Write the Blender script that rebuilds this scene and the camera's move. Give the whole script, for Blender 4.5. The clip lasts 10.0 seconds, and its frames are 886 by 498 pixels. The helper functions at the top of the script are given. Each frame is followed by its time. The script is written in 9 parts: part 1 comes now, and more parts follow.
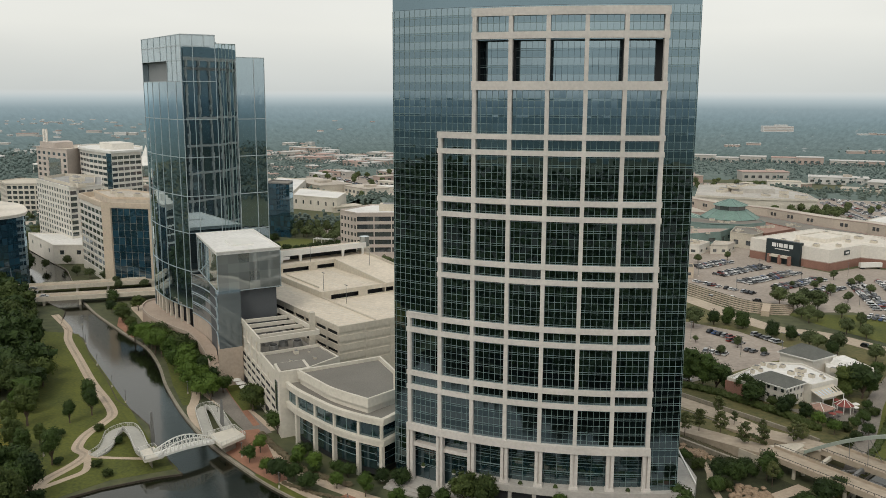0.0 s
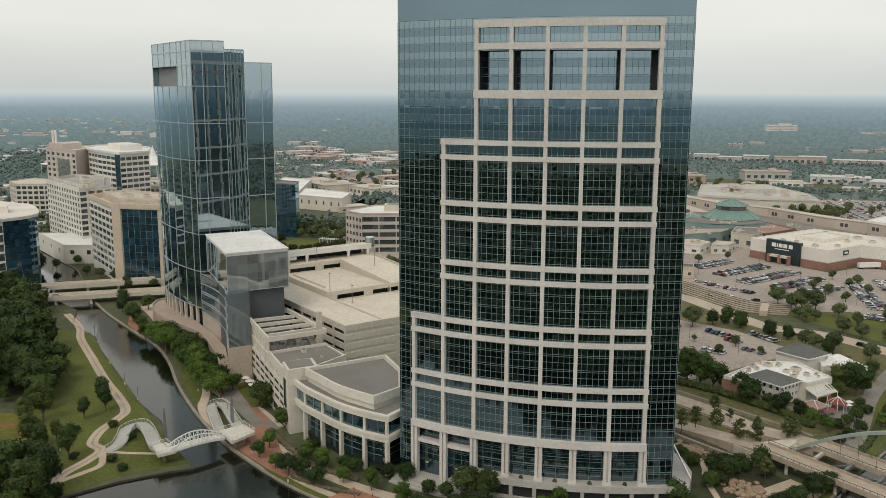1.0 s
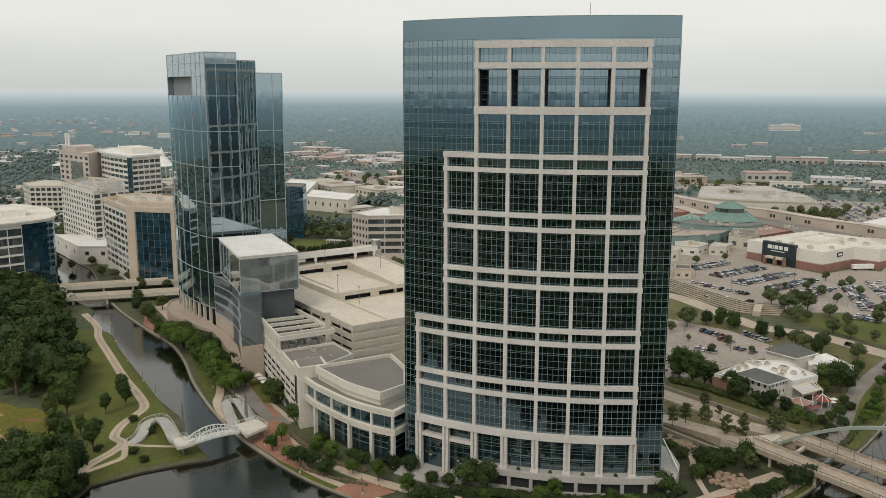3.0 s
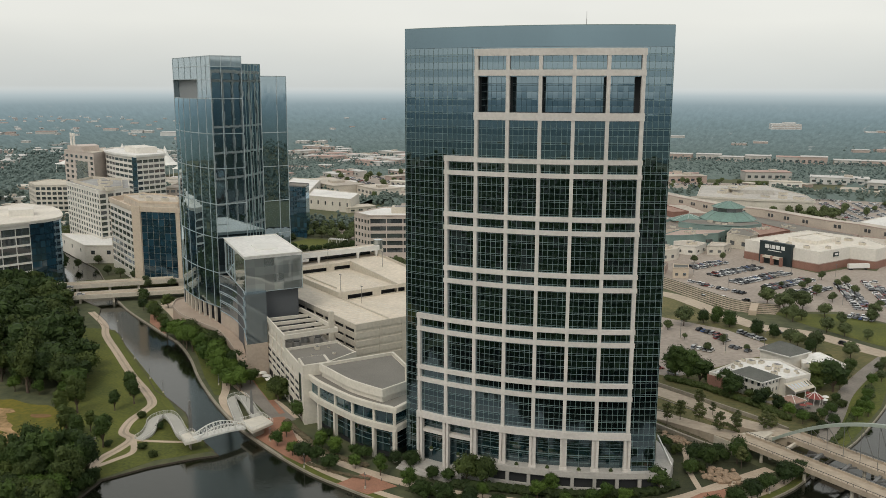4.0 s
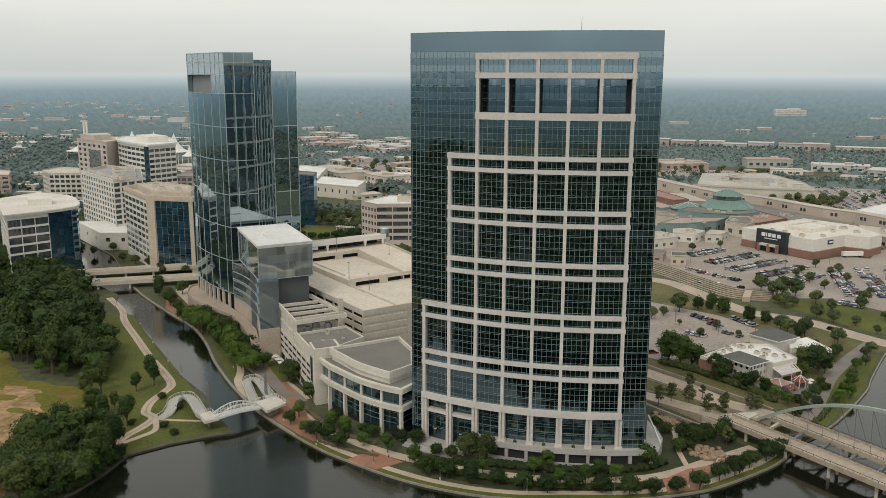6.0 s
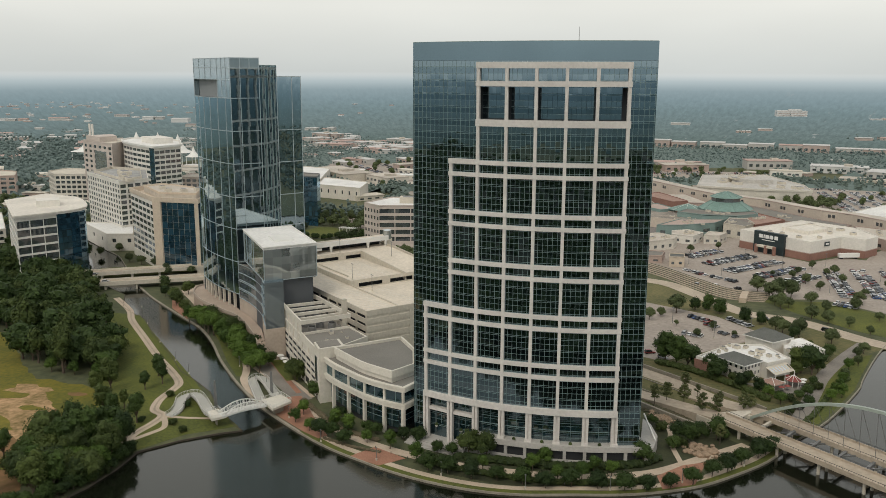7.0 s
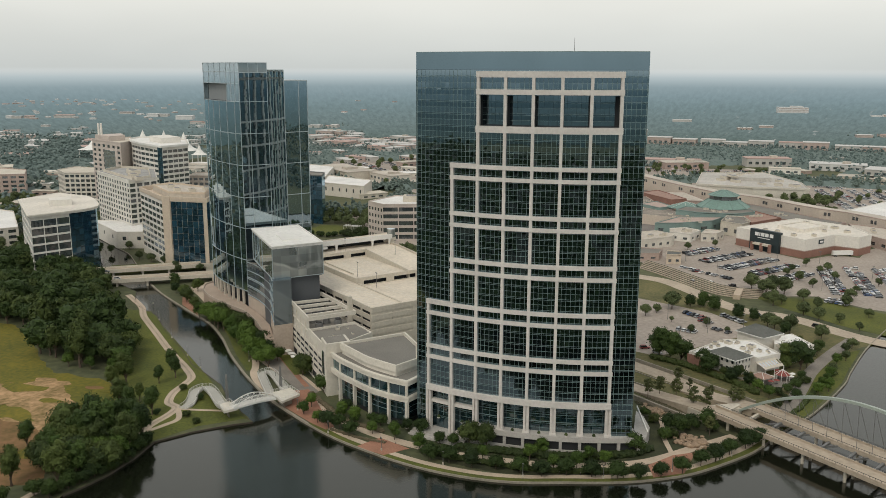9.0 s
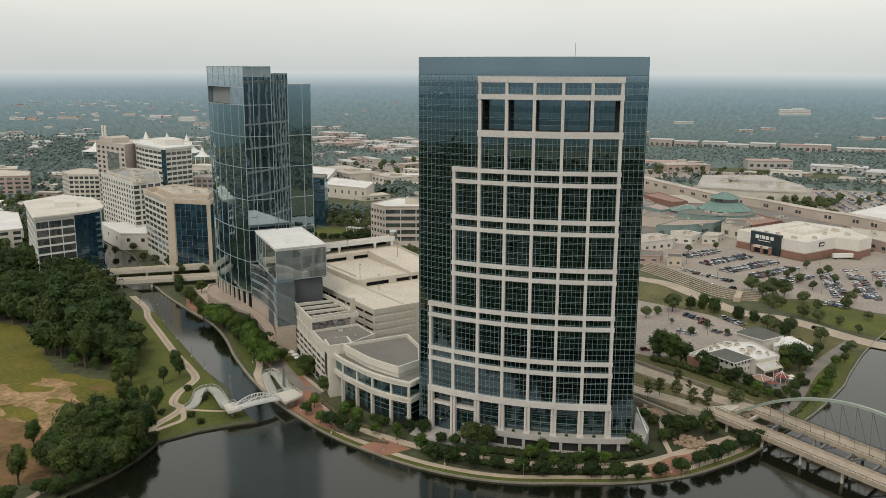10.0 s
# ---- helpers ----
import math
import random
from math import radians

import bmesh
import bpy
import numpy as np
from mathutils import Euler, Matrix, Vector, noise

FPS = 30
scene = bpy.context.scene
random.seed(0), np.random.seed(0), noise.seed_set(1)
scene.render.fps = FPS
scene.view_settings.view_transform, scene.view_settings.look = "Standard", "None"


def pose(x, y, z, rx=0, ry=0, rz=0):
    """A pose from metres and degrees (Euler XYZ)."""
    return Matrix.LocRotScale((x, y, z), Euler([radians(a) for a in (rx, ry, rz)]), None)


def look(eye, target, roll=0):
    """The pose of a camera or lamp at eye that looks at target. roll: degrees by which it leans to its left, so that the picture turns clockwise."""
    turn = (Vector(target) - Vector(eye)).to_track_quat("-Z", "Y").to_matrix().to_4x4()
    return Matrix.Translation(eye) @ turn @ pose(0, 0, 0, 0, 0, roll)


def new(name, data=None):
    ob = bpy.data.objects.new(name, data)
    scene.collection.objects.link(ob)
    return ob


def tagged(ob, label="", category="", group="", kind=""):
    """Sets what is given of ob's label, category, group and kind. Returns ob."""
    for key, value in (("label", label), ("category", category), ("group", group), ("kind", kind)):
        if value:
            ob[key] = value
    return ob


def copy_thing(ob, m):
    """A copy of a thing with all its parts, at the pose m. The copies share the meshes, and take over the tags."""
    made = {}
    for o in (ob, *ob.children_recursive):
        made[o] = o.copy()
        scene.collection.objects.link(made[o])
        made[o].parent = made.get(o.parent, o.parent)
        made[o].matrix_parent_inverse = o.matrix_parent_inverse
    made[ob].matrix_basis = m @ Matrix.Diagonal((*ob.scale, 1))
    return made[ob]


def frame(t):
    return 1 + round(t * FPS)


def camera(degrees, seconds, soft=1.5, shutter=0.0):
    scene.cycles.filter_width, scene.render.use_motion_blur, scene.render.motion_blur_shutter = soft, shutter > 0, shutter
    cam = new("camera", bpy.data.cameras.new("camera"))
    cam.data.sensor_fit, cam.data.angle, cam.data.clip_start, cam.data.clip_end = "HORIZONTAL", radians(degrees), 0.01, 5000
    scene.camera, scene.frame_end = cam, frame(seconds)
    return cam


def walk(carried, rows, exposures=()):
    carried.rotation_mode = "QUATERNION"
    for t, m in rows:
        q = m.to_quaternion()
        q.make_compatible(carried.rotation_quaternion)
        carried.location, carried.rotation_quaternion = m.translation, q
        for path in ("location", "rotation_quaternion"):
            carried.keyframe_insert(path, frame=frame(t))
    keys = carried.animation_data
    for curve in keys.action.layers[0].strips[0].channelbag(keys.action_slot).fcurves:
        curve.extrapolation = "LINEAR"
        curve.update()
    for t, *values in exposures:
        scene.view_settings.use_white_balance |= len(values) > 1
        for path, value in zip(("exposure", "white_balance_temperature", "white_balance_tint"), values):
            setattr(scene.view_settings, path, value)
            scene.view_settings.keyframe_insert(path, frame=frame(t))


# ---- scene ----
cam = camera(54.14, 10.0, soft=0.85)
# seconds, eye, yaw, pitch, roll
ROWS = [
    (0, 29.53, -229.25, 110.92, 13.583, -10.125, -0.173),
    (0.5, 30.60, -233.13, 112.27, 13.746, -10.182, -0.174),
    (1, 31.71, -237.07, 113.51, 13.867, -10.234, -0.132),
    (1.5, 32.93, -241.17, 114.73, 13.958, -10.286, -0.136),
    (2, 34.01, -244.86, 116.06, 14.033, -10.325, -0.126),
    (2.5, 35.10, -248.37, 117.23, 14.131, -10.328, -0.112),
    (4, 38.26, -258.84, 120.97, 14.316, -10.493, -0.146),
    (4.5, 39.42, -262.76, 122.29, 14.395, -11.082, -0.138),
    (5, 40.57, -266.62, 123.65, 14.480, -11.481, -0.161),
    (5.5, 41.81, -270.66, 124.91, 14.584, -11.506, -0.132),
    (7, 45.26, -282.53, 128.90, 14.820, -11.524, -0.188),
    (7.5, 46.29, -286.19, 130.15, 14.869, -11.579, -0.187),
    (8, 47.33, -289.52, 131.39, 14.926, -11.586, -0.173),
    (8.5, 48.36, -292.78, 132.54, 14.979, -11.555, -0.159),
    (9, 49.16, -295.64, 133.31, 15.008, -11.817, -0.136),
    (9.5, 49.73, -297.68, 134.01, 15.093, -11.847, -0.156),
    (10, 50.04, -298.88, 134.48, 15.158, -11.722, -0.192),
]
walk(cam, [(t, pose(x, y, z, 90 + pitch, roll, yaw)) for t, x, y, z, yaw, pitch, roll in ROWS])

# ---- sky and sun: a bright hazy overcast ----
world = bpy.data.worlds.new("overcast_sky")
scene.world = world
world.use_nodes = True
wt = world.node_tree
wt.nodes.clear()
w_out = wt.nodes.new("ShaderNodeOutputWorld")
w_bg = wt.nodes.new("ShaderNodeBackground")
w_sky = wt.nodes.new("ShaderNodeTexSky")
w_sky.sky_type = "NISHITA"
w_sky.sun_disc = False
w_sky.sun_elevation = radians(52)
w_sky.sun_rotation = radians(189)
w_sky.dust_density = 6.0
w_sky.air_density = 1.5
w_hsv = wt.nodes.new("ShaderNodeHueSaturation")
w_hsv.inputs["Saturation"].default_value = 0.12
w_hsv.inputs["Value"].default_value = 0.05
# the cloud deck: bright haze low down, greyer cloud overhead, softly mottled
w_geo = wt.nodes.new("ShaderNodeTexCoord")
w_sep = wt.nodes.new("ShaderNodeSeparateXYZ")
w_ramp = wt.nodes.new("ShaderNodeValToRGB")
w_ramp.color_ramp.elements[0].position = 0.0
w_ramp.color_ramp.elements[0].color = (0.72, 0.755, 0.735, 1)
w_ramp.color_ramp.elements[1].position = 0.5
w_ramp.color_ramp.elements[1].color = (0.74, 0.75, 0.74, 1)
w_mid = w_ramp.color_ramp.elements.new(0.07)
w_mid.color = (0.94, 0.945, 0.885, 1)
w_low = w_ramp.color_ramp.elements.new(0.2)
w_low.color = (0.93, 0.935, 0.90, 1)
w_noise = wt.nodes.new("ShaderNodeTexNoise")
w_noise.inputs["Scale"].default_value = 1.6
w_noise.inputs["Detail"].default_value = 4.0
w_map = wt.nodes.new("ShaderNodeMapping")
w_map.inputs["Scale"].default_value = (1.0, 1.0, 3.5)
w_rng = wt.nodes.new("ShaderNodeMapRange")
w_rng.inputs["From Min"].default_value = 0.3
w_rng.inputs["From Max"].default_value = 0.7
w_rng.inputs["To Min"].default_value = 0.90
w_rng.inputs["To Max"].default_value = 1.06
w_mul = wt.nodes.new("ShaderNodeVectorMath")
w_mul.operation = "SCALE"
w_mix = wt.nodes.new("ShaderNodeMix")
w_mix.data_type = "RGBA"
w_mix.inputs["Factor"].default_value = 0.85
wt.links.new(w_geo.outputs["Generated"], w_sep.inputs[0])
wt.links.new(w_sep.outputs["Z"], w_ramp.inputs["Fac"])
wt.links.new(w_geo.outputs["Generated"], w_map.inputs["Vector"])
wt.links.new(w_map.outputs["Vector"], w_noise.inputs["Vector"])
wt.links.new(w_noise.outputs["Fac"], w_rng.inputs["Value"])
wt.links.new(w_ramp.outputs["Color"], w_mul.inputs[0])
# the deck is brighter towards the veiled sun in the south
w_sun = wt.nodes.new("ShaderNodeMapRange")
w_sun.inputs["From Min"].default_value = 0.1
w_sun.inputs["From Max"].default_value = -1.0
w_sun.inputs["To Min"].default_value = 1.0
w_sun.inputs["To Max"].default_value = 1.35
w_both = wt.nodes.new("ShaderNodeMath")
w_both.operation = "MULTIPLY"
wt.links.new(w_sep.outputs["Y"], w_sun.inputs["Value"])
wt.links.new(w_rng.outputs["Result"], w_both.inputs[0])
wt.links.new(w_sun.outputs["Result"], w_both.inputs[1])
wt.links.new(w_both.outputs[0], w_mul.inputs["Scale"])
wt.links.new(w_sky.outputs["Color"], w_hsv.inputs["Color"])
wt.links.new(w_hsv.outputs["Color"], w_mix.inputs["A"])
wt.links.new(w_mul.outputs["Vector"], w_mix.inputs["B"])
wt.links.new(w_mix.outputs["Result"], w_bg.inputs["Color"])
w_bg.inputs["Strength"].default_value = 1.0
wt.links.new(w_bg.outputs["Background"], w_out.inputs["Surface"])

sun = new("sun", bpy.data.lights.new("sun", "SUN"))
sun.data.energy = 1.0
sun.data.angle = radians(18)
sun.data.color = (1.0, 0.91, 0.76)
sun.matrix_world = look((0, 0, 300), (0 + 22, 0 + 138, 300 - 178))

# ---- materials ----
def mat(name, color, rough=0.8, metal=0.0, spread=0.12, scale=0.15, fine=2.0, bump=0.0, stain=None, spec=0.5, by_object=0.0):
    """A surface with a broad stain and a fine grain; by_object varies the value from piece to piece."""
    m = bpy.data.materials.new(name)
    m.use_nodes = True
    nt = m.node_tree
    b = nt.nodes["Principled BSDF"]
    b.inputs["Roughness"].default_value = rough
    b.inputs["Metallic"].default_value = metal
    b.inputs["Specular IOR Level"].default_value = spec
    tc = nt.nodes.new("ShaderNodeNewGeometry")
    n1 = nt.nodes.new("ShaderNodeTexNoise")
    n1.inputs["Scale"].default_value = scale
    n1.inputs["Detail"].default_value = 5.0
    n2 = nt.nodes.new("ShaderNodeTexNoise")
    n2.inputs["Scale"].default_value = fine
    n2.inputs["Detail"].default_value = 6.0
    nt.links.new(tc.outputs["Position"], n1.inputs["Vector"])
    nt.links.new(tc.outputs["Position"], n2.inputs["Vector"])
    add = nt.nodes.new("ShaderNodeMath")
    add.operation = "ADD"
    nt.links.new(n1.outputs["Fac"], add.inputs[0])
    nt.links.new(n2.outputs["Fac"], add.inputs[1])
    rng = nt.nodes.new("ShaderNodeMapRange")
    rng.inputs["From Min"].default_value = 0.7
    rng.inputs["From Max"].default_value = 1.3
    rng.inputs["To Min"].default_value = 0.0
    rng.inputs["To Max"].default_value = 1.0
    nt.links.new(add.outputs[0], rng.inputs["Value"])
    mix = nt.nodes.new("ShaderNodeMix")
    mix.data_type = "RGBA"
    dark = stain if stain else tuple(c * (1 - 2 * spread) for c in color)
    lite = tuple(min(1, c * (1 + spread)) for c in color)
    mix.inputs["A"].default_value = (*dark, 1)
    mix.inputs["B"].default_value = (*lite, 1)
    nt.links.new(rng.outputs["Result"], mix.inputs["Factor"])
    last = mix.outputs["Result"]
    if by_object:
        oi = nt.nodes.new("ShaderNodeObjectInfo")
        r2 = nt.nodes.new("ShaderNodeMapRange")
        r2.inputs["To Min"].default_value = 1 - by_object
        r2.inputs["To Max"].default_value = 1 + by_object
        nt.links.new(oi.outputs["Random"], r2.inputs["Value"])
        sc = nt.nodes.new("ShaderNodeVectorMath")
        sc.operation = "SCALE"
        nt.links.new(last, sc.inputs[0])
        nt.links.new(r2.outputs["Result"], sc.inputs["Scale"])
        last = sc.outputs["Vector"]
    nt.links.new(last, b.inputs["Base Color"])
    if bump:
        bp = nt.nodes.new("ShaderNodeBump")
        bp.inputs["Strength"].default_value = bump
        bp.inputs["Distance"].default_value = 0.1
        nt.links.new(n2.outputs["Fac"], bp.inputs["Height"])
        nt.links.new(bp.outputs["Normal"], b.inputs["Normal"])
    return m


def glass_mat(name, tint, body, reflect=0.25, rough=0.015, wave=0.0, wave_scale=0.05, spread=0.15):
    """Tinted, coated facade glass: a dark body under a partial mirror, a little wavy from pane to pane."""
    m = bpy.data.materials.new(name)
    m.use_nodes = True
    nt = m.node_tree
    nt.nodes.remove(nt.nodes["Principled BSDF"])
    out = nt.nodes["Material Output"]
    dif = nt.nodes.new("ShaderNodeBsdfDiffuse")
    glo = nt.nodes.new("ShaderNodeBsdfAnisotropic")
    glo.inputs["Roughness"].default_value = rough
    glo.inputs["Color"].default_value = (*tint, 1)
    geo = nt.nodes.new("ShaderNodeNewGeometry")
    rr = nt.nodes.new("ShaderNodeMapRange")
    rr.inputs["To Min"].default_value = 1 - spread
    rr.inputs["To Max"].default_value = 1 + spread
    nt.links.new(geo.outputs["Random Per Island"], rr.inputs["Value"])
    sc = nt.nodes.new("ShaderNodeVectorMath")
    sc.operation = "SCALE"
    sc.inputs[0].default_value = body
    nt.links.new(rr.outputs["Result"], sc.inputs["Scale"])
    nt.links.new(sc.outputs["Vector"], dif.inputs["Color"])
    fr = nt.nodes.new("ShaderNodeFresnel")
    fr.inputs["IOR"].default_value = 1.5
    ad = nt.nodes.new("ShaderNodeMath")
    ad.operation = "ADD"
    ad.use_clamp = True
    ad.inputs[1].default_value = reflect - 0.04
    nt.links.new(fr.outputs["Fac"], ad.inputs[0])
    if wave:
        no = nt.nodes.new("ShaderNodeTexNoise")
        no.inputs["Scale"].default_value = wave_scale
        no.inputs["Detail"].default_value = 0.5
        nt.links.new(geo.outputs["Position"], no.inputs["Vector"])
        bp = nt.nodes.new("ShaderNodeBump")
        bp.inputs["Strength"].default_value = wave
        bp.inputs["Distance"].default_value = 1.0
        nt.links.new(no.outputs["Fac"], bp.inputs["Height"])
        nt.links.new(bp.outputs["Normal"], glo.inputs["Normal"])
    mx = nt.nodes.new("ShaderNodeMixShader")
    nt.links.new(ad.outputs[0], mx.inputs["Fac"])
    nt.links.new(dif.outputs[0], mx.inputs[1])
    nt.links.new(glo.outputs[0], mx.inputs[2])
    nt.links.new(mx.outputs[0], out.inputs["Surface"])
    return m


def leaf_mat(name, a, b, scale=0.25):
    m = bpy.data.materials.new(name)
    m.use_nodes = True
    nt = m.node_tree
    p = nt.nodes["Principled BSDF"]
    p.inputs["Roughness"].default_value = 0.7
    p.inputs["Specular IOR Level"].default_value = 0.25
    geo = nt.nodes.new("ShaderNodeNewGeometry")
    oi = nt.nodes.new("ShaderNodeObjectInfo")
    ad = nt.nodes.new("ShaderNodeMath")
    ad.operation = "ADD"
    no = nt.nodes.new("ShaderNodeTexNoise")
    no.inputs["Scale"].default_value = scale
    no.inputs["Detail"].default_value = 3.0
    nt.links.new(geo.outputs["Position"], no.inputs["Vector"])
    ra = nt.nodes.new("ShaderNodeMath")
    ra.operation = "MULTIPLY"
    ra.inputs[1].default_value = 0.38
    nt.links.new(geo.outputs["Random Per Island"], ra.inputs[0])
    nt.links.new(ra.outputs[0], ad.inputs[0])
    nt.links.new(oi.outputs["Random"], ad.inputs[1])
    ad2 = nt.nodes.new("ShaderNodeMath")
    ad2.operation = "ADD"
    nt.links.new(ad.outputs[0], ad2.inputs[0])
    nt.links.new(no.outputs["Fac"], ad2.inputs[1])
    rg = nt.nodes.new("ShaderNodeMapRange")
    rg.inputs["From Min"].default_value = 0.4
    rg.inputs["From Max"].default_value = 1.85
    nt.links.new(ad2.outputs[0], rg.inputs["Value"])
    mx = nt.nodes.new("ShaderNodeMix")
    mx.data_type = "RGBA"
    mx.inputs["A"].default_value = (*a, 1)
    mx.inputs["B"].default_value = (*b, 1)
    nt.links.new(rg.outputs["Result"], mx.inputs["Factor"])
    nt.links.new(mx.outputs["Result"], p.inputs["Base Color"])
    return m


M_STONE = mat("pale_granite", (0.60, 0.565, 0.525), 0.75, spread=0.08, scale=0.08, fine=1.2)
M_TOWER_GLASS = glass_mat("tower_glass", (0.63, 0.87, 1.0), (0.002, 0.004, 0.005), 0.24, 0.01, spread=0.5)
# greyer and darker than the tower's granite
M_PODIUM = mat("grey_podium_granite", (0.43, 0.41, 0.38), 0.8, spread=0.10, scale=0.1, fine=1.2)
M_SPANDREL = glass_mat("tower_spandrel_glass", (0.70, 0.90, 1.0), (0.003, 0.006, 0.007), 0.31, 0.01, spread=0.4)
M_LOBBY_GLASS = glass_mat("lobby_glass", (0.75, 0.93, 1.0), (0.008, 0.022, 0.028), 0.20, 0.02, spread=0.4)
M_MULLION = mat("grey_aluminium", (0.185, 0.255, 0.25), 0.5, 0.0, spread=0.06)
# near-black fill, shade painted in for interiors, openings and recesses
M_DARK = mat("recess_shade_black", (0.02, 0.022, 0.024), 0.8)
M_HACK_GLASS = glass_mat("blue_mirror_glass", (0.78, 0.93, 1.0), (0.020, 0.034, 0.040), 0.46, 0.01, wave=0.016, wave_scale=0.06, spread=0.4)
M_WING = glass_mat("grey_screen_glass", (0.80, 0.90, 0.96), (0.075, 0.092, 0.102), 0.20, 0.06, spread=0.2)
M_HACK_LINE = mat("silver_mullion", (0.42, 0.48, 0.50), 0.4, 0.4, spread=0.05)
M_RECESS = mat("grey_recess_cladding", (0.24, 0.255, 0.26), 0.6, spread=0.06)
M_HACK_PALE = glass_mat("pale_screen_glass", (0.85, 0.95, 1.0), (0.22, 0.27, 0.29), 0.30, 0.05)
# pale body also paints in the bright garage reflection on the pavilion
M_PAVGLASS = glass_mat("pale_pavilion_glass", (0.88, 0.95, 0.98), (0.20, 0.215, 0.205), 0.34, 0.02, wave=0.016, wave_scale=0.06, spread=0.3)
M_GREYPANEL = mat("dark_grey_cladding", (0.085, 0.092, 0.100), 0.6, spread=0.08)
# darker than the lawn colour, for the beds and step strips
M_BED = mat("dark_olive_ground", (0.050, 0.056, 0.022), 0.95, scale=0.3, fine=2.5, stain=(0.022, 0.026, 0.012))
M_PLINTH = mat("tan_plinth_stone", (0.46, 0.38, 0.31), 0.85, spread=0.08, scale=0.1, fine=1.0)
M_WHITE_ROOF = mat("white_roof_membrane", (0.74, 0.73, 0.70), 0.85, spread=0.10, scale=0.05, fine=0.6)
M_GREY_ROOF = mat("grey_gravel_roof", (0.205, 0.192, 0.168), 0.95, spread=0.12, scale=0.06, fine=3.0)
M_CONC = mat("garage_concrete", (0.57, 0.52, 0.435), 0.85, spread=0.09, scale=0.05, fine=0.8)
M_DECK = mat("parking_deck_concrete", (0.67, 0.595, 0.49), 0.9, spread=0.10, scale=0.06, fine=0.7)
M_PRECAST = mat("cream_precast_panel", (0.63, 0.59, 0.51), 0.8, spread=0.07, scale=0.1, fine=1.0)
M_GRASS = mat("mown_grass", (0.105, 0.112, 0.016), 0.95, spread=0.25, scale=0.05, fine=0.9, stain=(0.050, 0.066, 0.012))
M_GROUND = mat("woodland_ground", (0.085, 0.088, 0.040), 0.95, spread=0.3, scale=0.02, fine=0.25, stain=(0.040, 0.052, 0.025))
# floor colour with the shade of the trees put in
M_SHADEFLOOR = mat("shade_dark_floor", (0.032, 0.033, 0.018), 0.95, spread=0.3, scale=0.05, fine=0.6)
M_VERGE = mat("rough_verge_grass", (0.150, 0.130, 0.050), 0.95, scale=0.06, fine=0.6, stain=(0.062, 0.070, 0.024))
M_FIELD = mat("dry_field_grass", (0.160, 0.130, 0.011), 0.95, scale=0.045, fine=0.5, stain=(0.070, 0.080, 0.008))
M_SOIL = mat("pale_bare_soil", (0.43, 0.27, 0.145), 0.95, scale=0.11, fine=0.45, stain=(0.135, 0.098, 0.026))
M_EARTH = mat("red_brown_earth", (0.215, 0.115, 0.052), 0.95, scale=0.09, fine=0.4, stain=(0.105, 0.075, 0.020))
M_TERRACE = mat("tan_terrace_stone", (0.40, 0.33, 0.255), 0.9, spread=0.14, scale=0.15, fine=1.2)
M_WALK = mat("pale_concrete_path", (0.50, 0.405, 0.31), 0.9, spread=0.10, scale=0.1, fine=1.5)
M_COURT = mat("pinkish_court_paving", (0.40, 0.315, 0.25), 0.9, spread=0.10, scale=0.1, fine=1.2)
M_PLAZA = mat("plaza_paving", (0.235, 0.212, 0.185), 0.9, spread=0.14, scale=0.1, fine=1.5)
M_BRICKPAVE = mat("red_brick_paving", (0.34, 0.17, 0.11), 0.9, spread=0.15, scale=0.2, fine=2.5)
M_ROAD = mat("pale_road_concrete", (0.45, 0.375, 0.29), 0.9, spread=0.12, scale=0.05, fine=0.6)
M_ASPHALT = mat("grey_asphalt", (0.21, 0.19, 0.175), 0.9, spread=0.15, scale=0.04, fine=0.7)
M_LOT = mat("parking_lot_concrete", (0.36, 0.31, 0.265), 0.9, spread=0.15, scale=0.03, fine=0.5)
M_WALLEDGE = mat("bank_wall_concrete", (0.30, 0.27, 0.215), 0.85, spread=0.15, scale=0.2, fine=1.5)
M_RAMP = mat("grey_ramp_concrete", (0.42, 0.41, 0.37), 0.85, spread=0.08, scale=0.1, fine=1.2)
M_WHITE = mat("white_paint", (0.72, 0.71, 0.67), 0.6, spread=0.05)
M_CREAM = mat("cream_stucco", (0.60, 0.56, 0.49), 0.85, spread=0.07, scale=0.05, fine=0.8)
M_WHITEWALL = mat("white_stucco", (0.70, 0.67, 0.61), 0.85, spread=0.06, scale=0.05, fine=0.8)
M_BEIGE = mat("beige_stone_panel", (0.56, 0.47, 0.37), 0.8, spread=0.09, scale=0.06, fine=0.8)
M_PINK = mat("pinkish_grey_brick", (0.42, 0.325, 0.28), 0.85, spread=0.10, scale=0.06, fine=0.8)
M_PALEPINK = mat("pale_pinkish_stone", (0.54, 0.47, 0.42), 0.85, spread=0.08, scale=0.06, fine=0.8)
M_BRICK = mat("red_brick", (0.28, 0.15, 0.115), 0.9, spread=0.12, scale=0.1, fine=2.0)
# body lightened to put distance haze into the windows
M_WINDOW = glass_mat("office_window", (0.85, 0.93, 1.0), (0.050, 0.060, 0.064), 0.20, 0.04, spread=0.5)
M_BLUEGLASS = glass_mat("dark_blue_glass", (0.65, 0.85, 1.0), (0.014, 0.042, 0.064), 0.16, 0.02, spread=0.5)
M_TEALROOF = mat("green_copper_roof", (0.17, 0.27, 0.235), 0.6, spread=0.12, scale=0.05, fine=0.6)
M_TEALWALL = mat("teal_stucco", (0.20, 0.28, 0.26), 0.85, spread=0.10)
M_SLATE = mat("grey_shingle_roof", (0.125, 0.13, 0.118), 0.9, spread=0.14, scale=0.2, fine=2.0)
